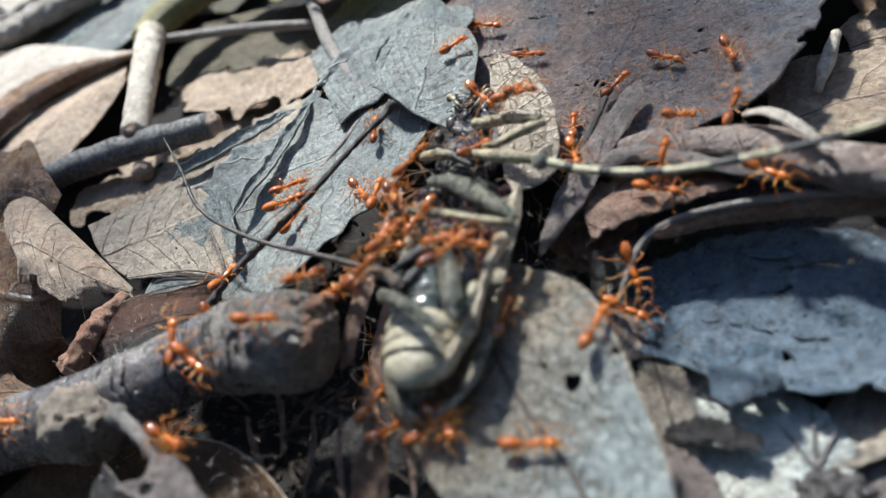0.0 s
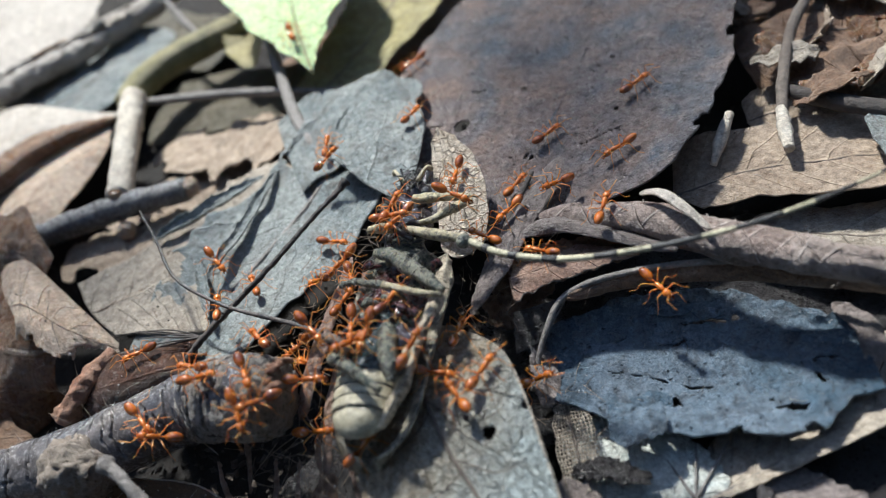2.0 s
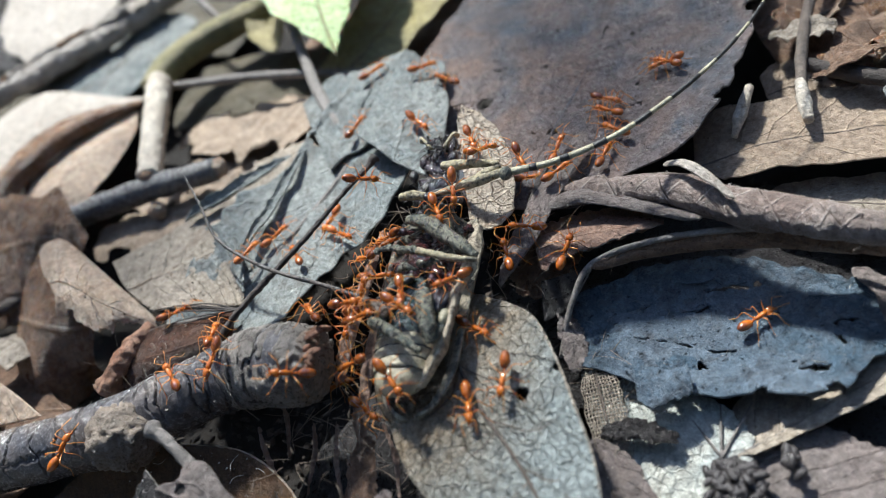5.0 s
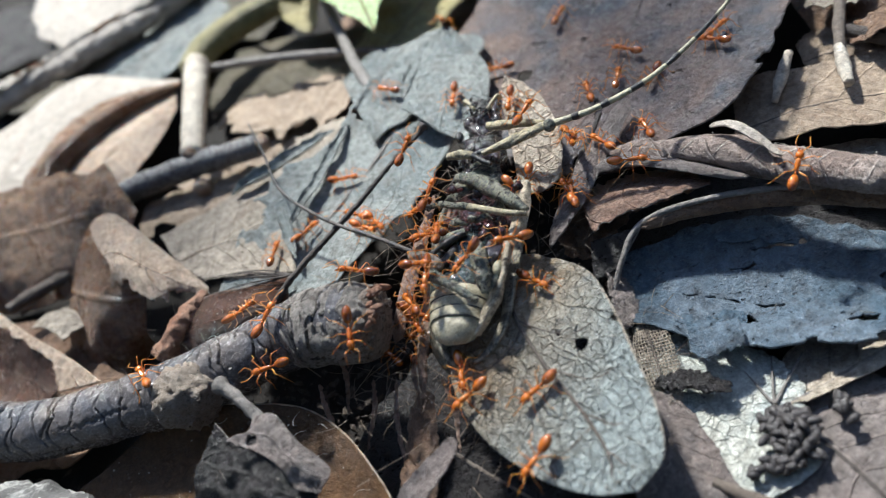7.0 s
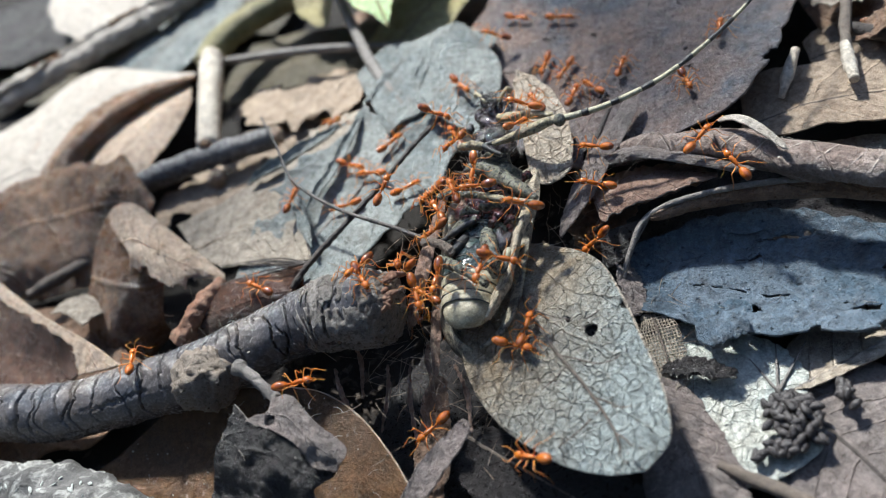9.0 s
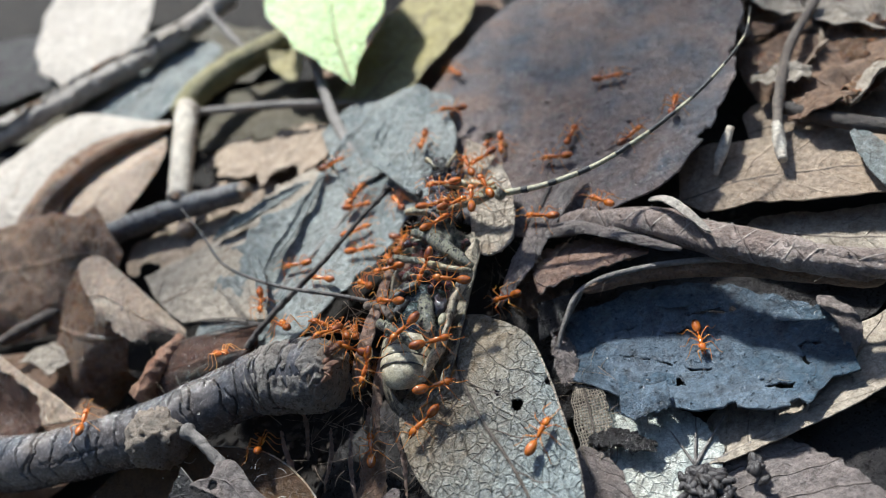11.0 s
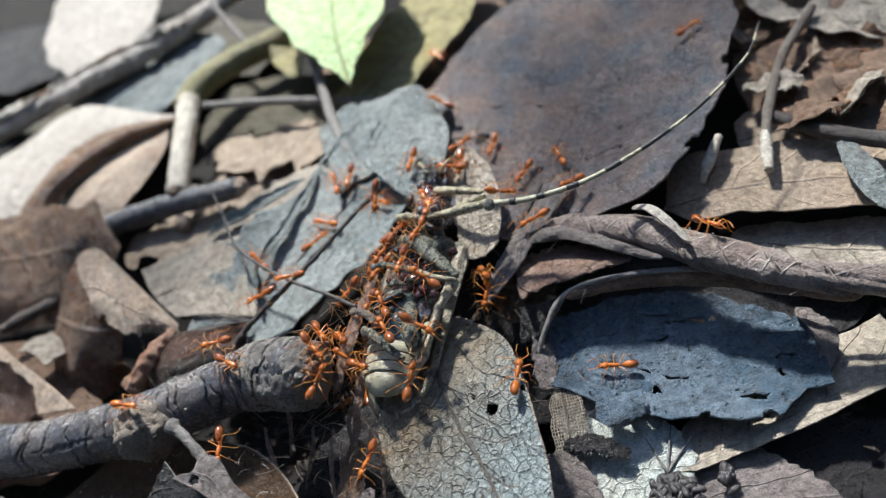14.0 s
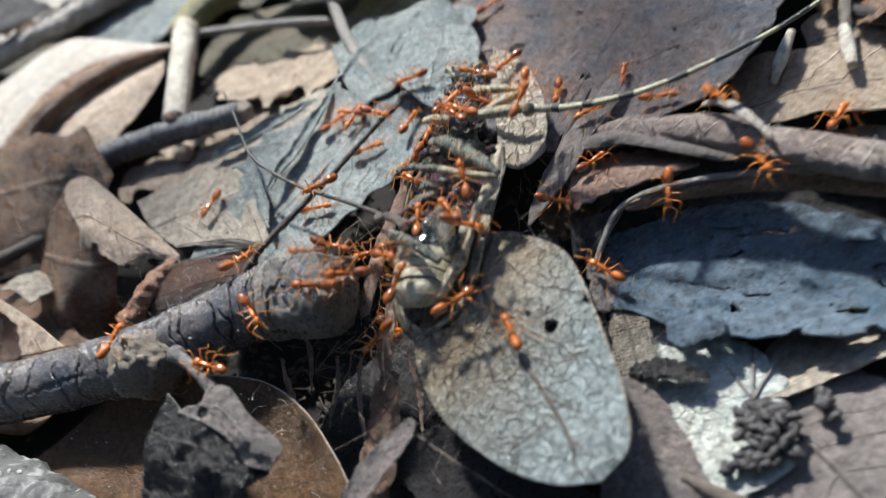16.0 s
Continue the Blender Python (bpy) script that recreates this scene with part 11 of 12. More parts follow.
    [(0, 6.5, -10.4, 12.6, 7, -15, -65), (0.5, 5.7, -10.3, 12.5, 12, -23, -67), (1, 4.2, -10.2, 12.2, 24, -12, -62), (1.5, 3.3, -10.2, 10.3, 0, 0, -72), (2, 6.9, -6.3, 11.5, -2, -17, -37), (2.5, 13.3, 3.1, 11.2, -35, 16, -26), (3, 16.7, 13.9, 12.7, 1, 1, -15), (3.5, 17.5, 19.2, 7.8, -29, 6, -83), (4, 17.8, 18.9, 7.7, -29, -5, -101), (4.5, 18.3, 18.0, 7.5, -23, -33, -104), (5, 19.0, 16.7, 7.5, -17, -27, -158), (5.5, 19.4, 15.2, 7.1, -13, -28, -169), (6, 19.6, 13.8, 6.9, 18, -34, -155), (6.5, 19.6, 12.7, 7.0, 10, -35, -144), (7, 19.6, 12.3, 6.9, 32, -20, 168), (7.5, 16.5, 13.9, 12.7, 2, -2, 99), (8, 9.7, 17.4, 10.0, 14, 33, 61), (8.5, 3.1, 21.2, 9.1, -13, -36, 60), (9, 0.1, 23.0, 3.9, 26, -20, 18), (9.5, -0.1, 23.1, 3.8, 29, -11, 1), (10, -0.6, 23.4, 3.8, 9, -13, 15), (10.5, -1.4, 23.7, 3.6, 5, -10, 10), (11, -2.2, 23.9, 3.3, -5, -11, 29), (11.5, -3.0, 23.8, 3.0, -4, -11, 24), (12, -3.6, 23.8, 2.9, 0, -8, 13), (12.5, -3.9, 23.7, 2.7, 3, -7, -1), (13, -3.3, 22.7, 3.0, 11, 0, -70), (13.5, -2.2, 20.4, 12.0, -1, 7, -138), (14, -1.8, 17.9, 11.8, -32, -27, -173), (14.5, -1.8, 16.7, 11.7, -6, 3, -172), (15, 0.1, 16.6, 10.6, 5, 6, -103), (15.5, 3.4, 15.9, 10.4, 33, -23, -104), (16, 5.2, 15.3, 10.6, 2, -16, -44)],
    [(0, -0.1, -4.4, 10.4, 16, -35, -64), (0.5, 0.3, -5.2, 10.6, 28, 16, -133), (1, 1.2, -6.7, 11.2, 10, 3, -145), (1.5, 1.8, -7.4, 11.0, -4, -9, 166), (2, 2.0, -7.7, 11.1, -5, -6, -178), (2.5, 2.6, -8.2, 10.6, -1, -2, 179), (3, 3.2, -8.5, 10.5, -2, 1, -166), (3.5, 3.5, -8.6, 10.4, -2, 0, -169), (4, 3.7, -8.7, 11.1, -2, 0, -160), (4.5, 4.2, -8.9, 12.0, 2, 13, -166), (5, 4.8, -9.3, 12.3, 3, 23, -174), (5.5, 5.3, -9.8, 12.5, -15, 26, -174), (6, 5.7, -10.3, 12.5, 19, 20, -178), (6.5, 5.9, -10.8, 12.5, 5, 29, 177), (7, 6.0, -11.0, 12.6, -30, 6, 115), (7.5, 5.9, -11.5, 12.6, -28, 13, 122), (8, 5.7, -12.6, 12.4, -34, -3, 137), (8.5, 5.5, -13.8, 12.4, -21, -22, 140), (9, 5.4, -14.3, 12.3, -7, -4, 161), (9.5, 5.3, -14.0, 12.4, -2, -5, 147), (10, 5.0, -13.4, 12.3, -10, 10, 136), (10.5, 4.6, -12.6, 12.5, -22, 19, 131), (11, 3.9, -11.9, 12.1, 0, -1, 135), (11.5, 3.2, -11.3, 11.2, 0, -1, 121), (12, 2.6, -11.0, 11.7, 1, -2, 104), (12.5, 2.4, -10.9, 11.7, 2, 0, 60), (13, 3.4, -10.8, 9.9, 0, 1, -8), (13.5, 5.6, -11.0, 12.5, 30, 11, -77), (14, 7.6, -11.8, 12.6, -26, -7, -113), (14.5, 8.5, -12.2, 12.4, -25, -21, -139), (15, 8.0, -11.4, 12.5, -17, 10, -71), (15.5, 7.3, -9.7, 12.5, -20, 16, -2), (16, 7.0, -8.8, 12.5, -1, 3, 30)],
    [(0, -5.9, -2.2, -12.4, 27, -17, -61), (0.5, -6.9, -1.0, -13.8, 0, 0, 8), (1, -7.8, 1.5, -15.2, 0, 0, 15), (1.5, -7.9, 3.0, -15.2, 0, 0, -21), (2, -7.7, 2.1, -15.2, 0, 0, -90), (2.5, -6.8, 0.1, -13.4, 0, 0, -148), (3, -5.4, -1.6, 7.1, 22, 24, -138), (3.5, -4.6, -2.3, 7.3, 19, -35, -69), (4, -4.9, -2.4, 7.3, 24, -33, -77), (4.5, -5.5, -2.8, 7.2, 29, 4, -96), (5, -6.3, -3.3, -12.5, 29, 3, -95), (5.5, -7.1, -4.0, -12.7, -1, -7, -78), (6, -7.9, -4.6, -12.7, 0, 0, -77), (6.5, -8.4, -5.1, -12.8, -13, -28, -67), (7, -8.6, -5.3, -12.8, -4, -22, -17), (7.5, -8.4, -4.2, -12.8, -9, -3, -17), (8, -7.6, -2.2, -13.1, 0, 0, -31), (8.5, -6.2, -0.5, -13.5, 15, -15, -44), (9, -5.4, 0.2, -12.3, -6, -29, 10), (9.5, -5.3, 0.3, -12.9, -14, -28, 23), (10, -5.0, 0.7, -12.6, -30, -16, 37), (10.5, -4.6, 1.3, 7.3, -32, -6, 53), (11, -4.3, 1.9, 7.5, -25, -21, 51), (11.5, -4.1, 2.5, 7.5, -36, 11, 58), (12, -4.0, 3.0, 7.4, -22, -23, 43), (12.5, -3.9, 3.2, 7.4, -19, 34, 112), (13, -4.1, 2.8, 7.4, -8, 36, 127), (13.5, -4.5, 2.0, 7.2, -26, 18, 122), (14, -4.7, 1.2, 7.2, -26, 18, 121), (14.5, -4.7, 0.8, 7.2, -29, 10, 106), (15, -5.2, -0.9, 7.2, -16, 27, 152), (15.5, -7.0, -3.5, 7.2, -6, 6, 139), (16, -8.4, -4.6, -13.6, 0, 0, 127)],
    [(0, 8.5, 7.1, 11.1, -20, 25, -53), (0.5, 8.0, 8.1, 12.0, 30, 12, 16), (1, 6.6, 9.6, 12.0, 1, -8, 45), (1.5, 5.7, 10.3, 12.1, 14, -10, -23), (2, 6.4, 10.2, 12.1, 10, -1, -32), (2.5, 7.7, 9.7, 12.1, -9, 6, -101), (3, 8.8, 8.8, 12.2, -21, 9, -113), (3.5, 9.3, 8.3, 12.8, -22, -19, -170), (4, 9.5, 8.3, 12.8, -31, -13, -157), (4.5, 10.0, 8.1, 12.9, -34, -16, -153), (5, 10.6, 7.8, 12.8, -29, -25, -170), (5.5, 11.4, 7.6, 12.8, -27, -28, 171), (6, 12.1, 7.4, 7.7, 2, -21, 165), (6.5, 12.6, 7.3, 7.1, 6, -17, 145), (7, 12.8, 7.2, 6.9, -2, -14, 167), (7.5, 11.4, 8.4, 13.2, 29, -7, 99), (8, 8.0, 10.4, 12.0, 10, 7, 68), (8.5, 4.2, 11.3, 12.1, -30, -2, 79), (9, 2.4, 11.5, 11.7, 10, 36, 147), (9.5, 2.7, 11.7, 10.6, 20, 34, 160), (10, 3.5, 12.2, 11.8, -13, 28, 148), (10.5, 4.7, 12.7, 10.8, 19, 18, -144), (11, 6.1, 13.1, 10.7, -3, -4, -81), (11.5, 7.4, 13.2, 10.6, 0, 0, -90), (12, 8.3, 13.1, 10.8, -6, -1, -94), (12.5, 8.7, 13.1, 10.9, -7, 7, -64), (13, 8.4, 12.0, 10.8, -17, -12, -133), (13.5, 7.7, 9.7, 12.1, -5, -10, 161), (14, 6.8, 7.5, 11.7, 7, -9, 159), (14.5, 6.4, 6.4, 12.2, 21, 20, 107), (15, 6.9, 7.5, 11.6, 8, 14, 39), (15.5, 7.2, 9.4, 12.0, 13, -8, -2), (16, 7.0, 10.5, 11.9, -5, 1, 32)],
    [(0, -9.2, -8.9, 11.2, 36, -4, 139), (0.5, -9.8, -10.1, 12.1, 27, -1, 154), (1, -10.9, -12.3, 12.4, 3, -3, 155), (1.5, -11.4, -13.5, 12.4, -2, -7, 136), (2, -10.5, -13.2, 12.4, -5, -4, -155), (2.5, -8.7, -12.3, 12.1, -13, -4, -86), (3, -7.3, -10.9, 11.8, -36, 3, -42), (3.5, -6.8, -10.1, 11.4, 1, 30, 13), (4, -7.0, -10.1, 11.6, -5, 30, 10), (4.5, -7.4, -10.2, 11.6, -23, 33, 15), (5, -7.9, -10.2, 11.6, -19, 35, 21), (5.5, -8.5, -10.1, 11.7, -20, 34, 19), (6, -9.0, -9.9, 11.7, -29, 24, 3), (6.5, -9.3, -9.8, 11.9, -23, 27, 22), (7, -9.5, -9.7, 11.8, 19, 29, 91), (7.5, -9.7, -9.9, 12.0, 24, 27, 98), (8, -10.2, -10.3, 12.3, 15, 27, 82), (8.5, -10.8, -10.6, 12.4, 3, 18, 79), (9, -11.0, -10.8, 12.4, 16, 5, 148), (9.5, -10.7, -10.8, 12.4, 19, 0, 158), (10, -10.0, -10.8, 12.2, 22, -8, 178), (10.5, -9.0, -10.8, 12.0, 28, -13, 161), (11, -8.0, -10.5, 11.8, 36, -5, 141), (11.5, -7.1, -10.0, 11.6, 32, -13, 140), (12, -6.5, -9.6, 10.1, 23, -23, 137), (12.5, -6.3, -9.5, 9.9, 19, -2, 125), (13, -7.0, -8.6, 9.9, -25, 22, 57), (13.5, -8.3, -6.6, -9.3, -35, -14, 28), (14, -9.2, -4.3, -12.8, 0, -1, 19), (14.5, -9.5, -3.2, -13.2, 0, 0, -8), (15, -9.1, -5.1, -12.6, 1, 0, -77), (15.5, -8.8, -8.6, 10.5, 9, -36, -145), (16, -9.0, -10.5, 12.0, -14, -29, -104)],
    [(0, 3.8, -3.1, 11.7, -2, 3, 145), (0.5, 3.2, -5.2, 11.1, 3, -6, 172), (1, 3.0, -9.2, 10.4, -1, 0, -179), (1.5, 3.3, -11.4, 11.6, -1, 0, -169), (2, 2.5, -11.5, 12.0, 18, -14, 122), (2.5, 0.7, -11.6, 11.9, -16, -8, 81), (3, -1.0, -11.0, 11.7, -28, -12, 68), (3.5, -1.7, -10.6, 9.2, -14, -28, 25), (4, -1.5, -10.3, 11.5, -18, -26, 38), (4.5, -1.0, -9.5, 11.7, -6, -31, 32), (5, -0.4, -8.5, 11.7, 27, -21, -31), (5.5, 0.3, -7.3, 11.7, 4, -18, -29), (6, 0.9, -6.2, 11.0, -3, -12, -32), (6.5, 1.3, -5.4, 10.9, -2, -23, -29), (7, 1.4, -5.0, 11.0, -16, -19, 9), (7.5, 1.1, -5.0, 10.9, -22, -17, 25), (8, 0.3, -5.1, 10.6, -17, -28, 13), (8.5, -0.5, -5.5, 11.0, -23, -27, 8), (9, -0.8, -5.7, 10.9, -32, 24, 77), (9.5, -0.6, -5.7, 11.0, -36, 14, 61), (10, -0.1, -5.7, 11.0, -29, 11, 66), (10.5, 0.6, -5.9, 10.9, -29, -10, 47), (11, 1.4, -6.1, 11.2, -13, -4, 65), (11.5, 2.0, -6.5, 11.1, 5, -2, 66), (12, 2.4, -6.8, 10.8, 8, 2, 69), (12.5, 2.5, -7.0, 10.8, 12, 0, 52), (13, 2.5, -6.9, 10.6, 9, 5, 35), (13.5, 2.4, -6.7, 10.9, 3, 7, 24), (14, 2.4, -6.4, 11.0, 6, 0, 23), (14.5, 2.4, -6.3, 11.0, 3, 7, -17), (15, 2.2, -6.7, 11.1, 2, 5, -2), (15.5, 2.2, -7.4, 10.6, 7, 8, -1), (16, 2.4, -7.8, 11.1, 6, 6, 1)],
    [(0, -10.4, 0.9, -13.9, 1, 1, 30), (0.5, -9.9, 0.5, -13.4, 1, 0, 49), (1, -9.4, -0.3, -13.8, 0, 0, 56), (1.5, -9.3, -0.8, -13.9, 0, 0, 121), (2, -8.7, -0.7, -14.0, 0, 0, 122), (2.5, -7.5, -0.5, -13.9, 0, 0, 110), (3, -6.4, -0.1, -13.6, -1, 0, 102), (3.5, -6.0, 0.2, -15.2, 0, 0, 74), (4, -6.1, 0.2, -14.0, 0, 0, 90), (4.5, -6.6, 0.0, -13.4, 0, 0, 76), (5, -7.2, -0.2, -13.9, 0, 0, 77), (5.5, -7.9, -0.6, -13.8, 0, 0, 82), (6, -8.4, -0.9, -13.9, 0, 0, 76), (6.5, -8.8, -1.2, -14.0, 0, 0, 87), (7, -9.0, -1.3, -13.7, 0, 0, 69), (7.5, -9.3, -1.1, -13.6, 0, 0, 86), (8, -10.0, -0.7, -15.1, 1, 0, 100), (8.5, -10.4, 0.0, -13.8, 0, -1, 110), (9, -10.6, 0.4, -13.4, 2, -1, 97), (9.5, -10.7, 0.5, -13.4, 2, -1, 85), (10, -10.8, 0.6, -13.4, 2, 0, 68), (10.5, -10.9, 0.7, -13.9, 2, 0, 65), (11, -11.1, 0.8, -12.6, 2, 0, 57), (11.5, -11.3, 0.9, -13.6, 2, 0, 45), (12, -11.5, 1.0, -13.0, 2, 0, 60), (12.5, -11.5, 1.0, -13.0, 2, 0, 42), (13, -11.4, 0.7, -13.0, 2, 1, 31), (13.5, -11.1, -0.1, -13.1, 2, 1, 44), (14, -10.7, -0.7, -13.4, 1, 0, 61), (14.5, -10.4, -1.0, -13.9, 1, 1, -1), (15, -9.8, -1.8, -13.2, 0, 0, -70), (15.5, -9.1, -3.5, -12.9, 0, 0, -139), (16, -9.0, -4.5, -13.0, 19, 8, -113)],
    [(0, -9.3, 16.1, 1.2, -1, -1, -147), (0.5, -9.1, 16.7, 1.3, -1, 2, -131), (1, -8.4, 17.7, 1.5, -3, 5, -135), (1.5, -7.9, 18.1, 1.6, 4, 6, -66), (2, -7.1, 17.9, 1.5, 0, 7, -110), (2.5, -5.5, 17.3, 11.1, -6, 8, -115), (3, -4.0, 16.4, 11.4, -36, 13, -120), (3.5, -3.3, 16.0, 11.3, -5, 36, -51), (4, -3.4, 16.0, 11.3, -15, 35, -63), (4.5, -3.7, 15.9, 11.2, -23, 33, -76), (5, -4.1, 15.8, 11.1, -31, 28, -94), (5.5, -4.5, 15.6, 11.1, -31, 28, -94), (6, -4.8, 15.3, 11.1, -32, 26, -99), (6.5, -5.0, 15.1, 11.0, -28, 31, -85), (7, -5.0, 15.0, 11.0, 22, 34, -16), (7.5, -4.7, 15.9, 11.3, 19, 35, -22), (8, -3.9, 17.7, 11.3, 27, 16, -29), (8.5, -2.8, 19.4, 11.9, -13, 28, -35), (9, -2.3, 20.1, 11.9, -30, -2, -104), (9.5, -2.2, 19.8, 11.9, -29, 10, -90), (10, -2.0, 18.9, 12.0, -34, 21, -108), (10.5, -1.8, 17.7, 11.9, -35, 19, -112), (11, -1.8, 16.4, 2.0, 0, 6, -116), (11.5, -1.9, 15.2, -14.7, -1, 5, -129), (12, -2.1, 14.4, -14.9, 0, 4, -139), (12.5, -2.2, 14.0, -14.9, 1, 3, -122), (13, -2.8, 14.2, -15.0, 0, 2, -132), (13.5, -4.1, 14.3, -15.0, -1, -1, 159), (14, -5.3, 14.0, 0.9, -24, -33, 167), (14.5, -5.9, 13.7, 10.7, -36, -1, -136), (15, -5.9, 14.5, 1.1, -36, -7, -143), (15.5, -5.8, 16.0, 10.7, -6, 5, -158), (16, -5.8, 16.8, 11.0, -1, 7, -123)],
    [(0, -5.9, -6.9, 7.0, -4, 36, 131), (0.5, -6.1, -7.0, 6.9, -6, 36, 128), (1, -6.4, -7.0, 6.8, -4, 36, 131), (1.5, -6.6, -7.0, 6.8, -15, 35, 117), (2, -6.1, -6.6, 6.9, -22, 34, 107), (2.5, -4.9, -5.7, 7.2, -36, -6, 38), (3, -3.8, -4.6, 7.3, -31, -11, 46), (3.5, -3.4, -4.2, 7.3, -25, -19, 60), (4, -3.5, -4.6, 7.3, -21, -25, 48), (4.5, -3.9, -5.9, 7.4, -28, 14, 117), (5, -4.2, -7.5, 7.2, -13, 27, 173), (5.5, -4.3, -9.4, 6.6, -18, -9, -177), (6, -4.1, -11.1, 5.2, -16, -15, -170), (6.5, -3.8, -12.3, 4.6, -7, 16, -163), (7, -3.7, -12.8, 4.8, -2, 25, -153), (7.5, -4.4, -12.2, 4.6, -13, -11, 138), (8, -5.6, -10.8, 11.1, 34, -17, 70), (8.5, -6.4, -9.0, 9.4, 6, 14, 21), (9, -6.6, -8.1, 6.6, -30, 29, 89), (9.5, -6.9, -8.1, 7.1, -28, 31, 94), (10, -7.5, -8.1, 9.5, -32, 26, 81), (10.5, -8.3, -8.0, 9.8, 30, 29, 91), (11, -9.2, -7.9, 9.9, 28, 30, 87), (11.5, -10.0, -7.9, 10.5, 29, 30, 88), (12, -10.6, -7.8, 10.8, 30, 29, 92), (12.5, -10.8, -7.8, 10.9, 0, 36, 45), (13, -10.5, -8.8, 11.8, 29, 22, 114), (13.5, -9.5, -11.0, 12.4, 23, -14, -178), (14, -7.8, -12.7, 12.0, -17, -28, -132), (14.5, -6.9, -13.3, 11.9, -36, -14, -151), (15, -7.8, -11.2, 12.0, -31, -18, -82), (15.5, -8.5, -7.0, 11.9, -24, -33, -13), (16, -8.3, -4.6, -9.3, 6, -3, -67)],
    [(0, 7.1, -8.4, 12.3, 1, 13, 87), (0.5, 6.5, -8.8, 12.4, -13, 16, 85), (1, 5.6, -9.7, 12.4, -21, 13, 67), (1.5, 5.2, -10.4, 12.5, -23, 21, 136), (2, 5.3, -10.3, 12.6, -24, 19, 147), (2.5, 5.4, -10.1, 12.6, -21, 20, 162), (3, 5.5, -9.9, 12.5, 6, 26, 161), (3.5, 5.6, -9.8, 12.4, 23, 1, -143), (4, 5.3, -10.0, 12.6, 12, 25, -140), (4.5, 4.7, -10.5, 12.5, 16, 27, -149), (5, 3.8, -11.2, 12.1, -1, 0, -133), (5.5, 2.7, -11.6, 12.0, -1, 1, -126), (6, 1.6, -11.8, 11.9, -1, 2, -137), (6.5, 0.7, -11.9, 12.1, 10, 14, -124), (7, 0.4, -11.9, 11.9, -12, 19, 167), (7.5, 1.4, -12.3, 12.2, 5, 8, -124), (8, 3.6, -13.0, 12.3, 0, 1, -102), (8.5, 6.0, -13.3, 12.4, 12, 8, -96), (9, 7.1, -13.3, 12.4, -24, 24, -114), (9.5, 7.1, -13.5, 12.5, -15, 29, -95), (10, 7.0, -13.8, 12.4, -13, 28, -101), (10.5, 7.0, -14.2, 12.3, -23, 30, -81), (11, 7.0, -14.7, 12.1, -1, 26, -82), (11.5, 7.1, -15.2, 11.8, -31, 24, -95), (12, 7.2, -15.5, 11.7, -28, 31, -86), (12.5, 7.3, -15.6, 11.6, -35, -16, -155), (13, 6.4, -15.2, 12.2, -20, -22, 136), (13.5, 4.9, -14.0, 12.2, -2, -7, 68), (14, 3.9, -12.3, 12.2, 2, 2, 29), (14.5, 3.5, -11.5, 11.5, 0, 0, -40), (15, 4.6, -11.4, 12.4, 29, -1, -84), (15.5, 6.7, -11.2, 12.5, -16, -3, -81), (16, 7.8, -11.0, 12.6, -28, -4, -95)],
    [(0, -7.1, -7.6, 6.7, 34, -21, -108), (0.5, -6.2, -7.3, 6.9, 25, -32, -80), (1, -4.5, -7.2, 7.0, 12, 17, -91), (1.5, -3.5, -7.4, 11.3, -22, 5, -151), (2, -3.6, -7.3, 11.4, -17, 1, -141), (2.5, -3.8, -7.3, 11.3, -15, 5, -138), (3, -4.0, -7.3, 10.9, -14, 8, -154), (3.5, -4.1, -7.3, 10.9, -4, 14, -114), (4, -3.9, -7.5, 11.3, -4, 17, -113), (4.5, -3.5, -7.8, 11.3, 9, 25, -99), (5, -3.0, -8.3, 11.4, 26, 29, -100), (5.5, -2.5, -8.8, 11.5, 23, 32, -98), (6, -1.9, -9.2, 11.6, 31, 18, -84), (6.5, -1.5, -9.5, 11.7, 31, 28, -86), (7, -1.3, -9.6, 11.7, 24, 25, -109), (7.5, -2.5, -9.5, 11.3, -19, 30, -178), (8, -4.8, -8.8, 6.7, -7, -30, 113), (8.5, -6.7, -7.3, 7.0, -36, 4, 50), (9, -7.5, -6.5, 6.7, -35, -11, 29), (9.5, -7.3, -6.6, 6.7, -36, -14, 29), (10, -6.8, -6.8, 6.7, -36, -11, 32), (10.5, -6.0, -7.1, 6.9, -36, 0, 45), (11, -5.2, -7.3, 7.1, -28, -20, 33), (11.5, -4.4, -7.3, 7.2, 17, -33, 17), (12, -3.8, -7.3, 11.3, 15, -1, 27), (12.5, -3.5, -7.3, 11.4, 20, -12, 16), (13, -3.9, -7.4, 11.3, 17, 0, 18), (13.5, -4.7, -7.9, 6.8, 28, -13, 10), (14, -5.5, -8.4, 6.8, -26, 18, 26), (14.5, -5.8, -8.7, 7.2, 24, 8, 67), (15, -5.6, -8.3, 6.8, 17, -11, 83), (15.5, -5.1, -7.6, 7.0, -7, -20, 84), (16, -4.8, -7.3, 7.0, -13, -15, 94)],
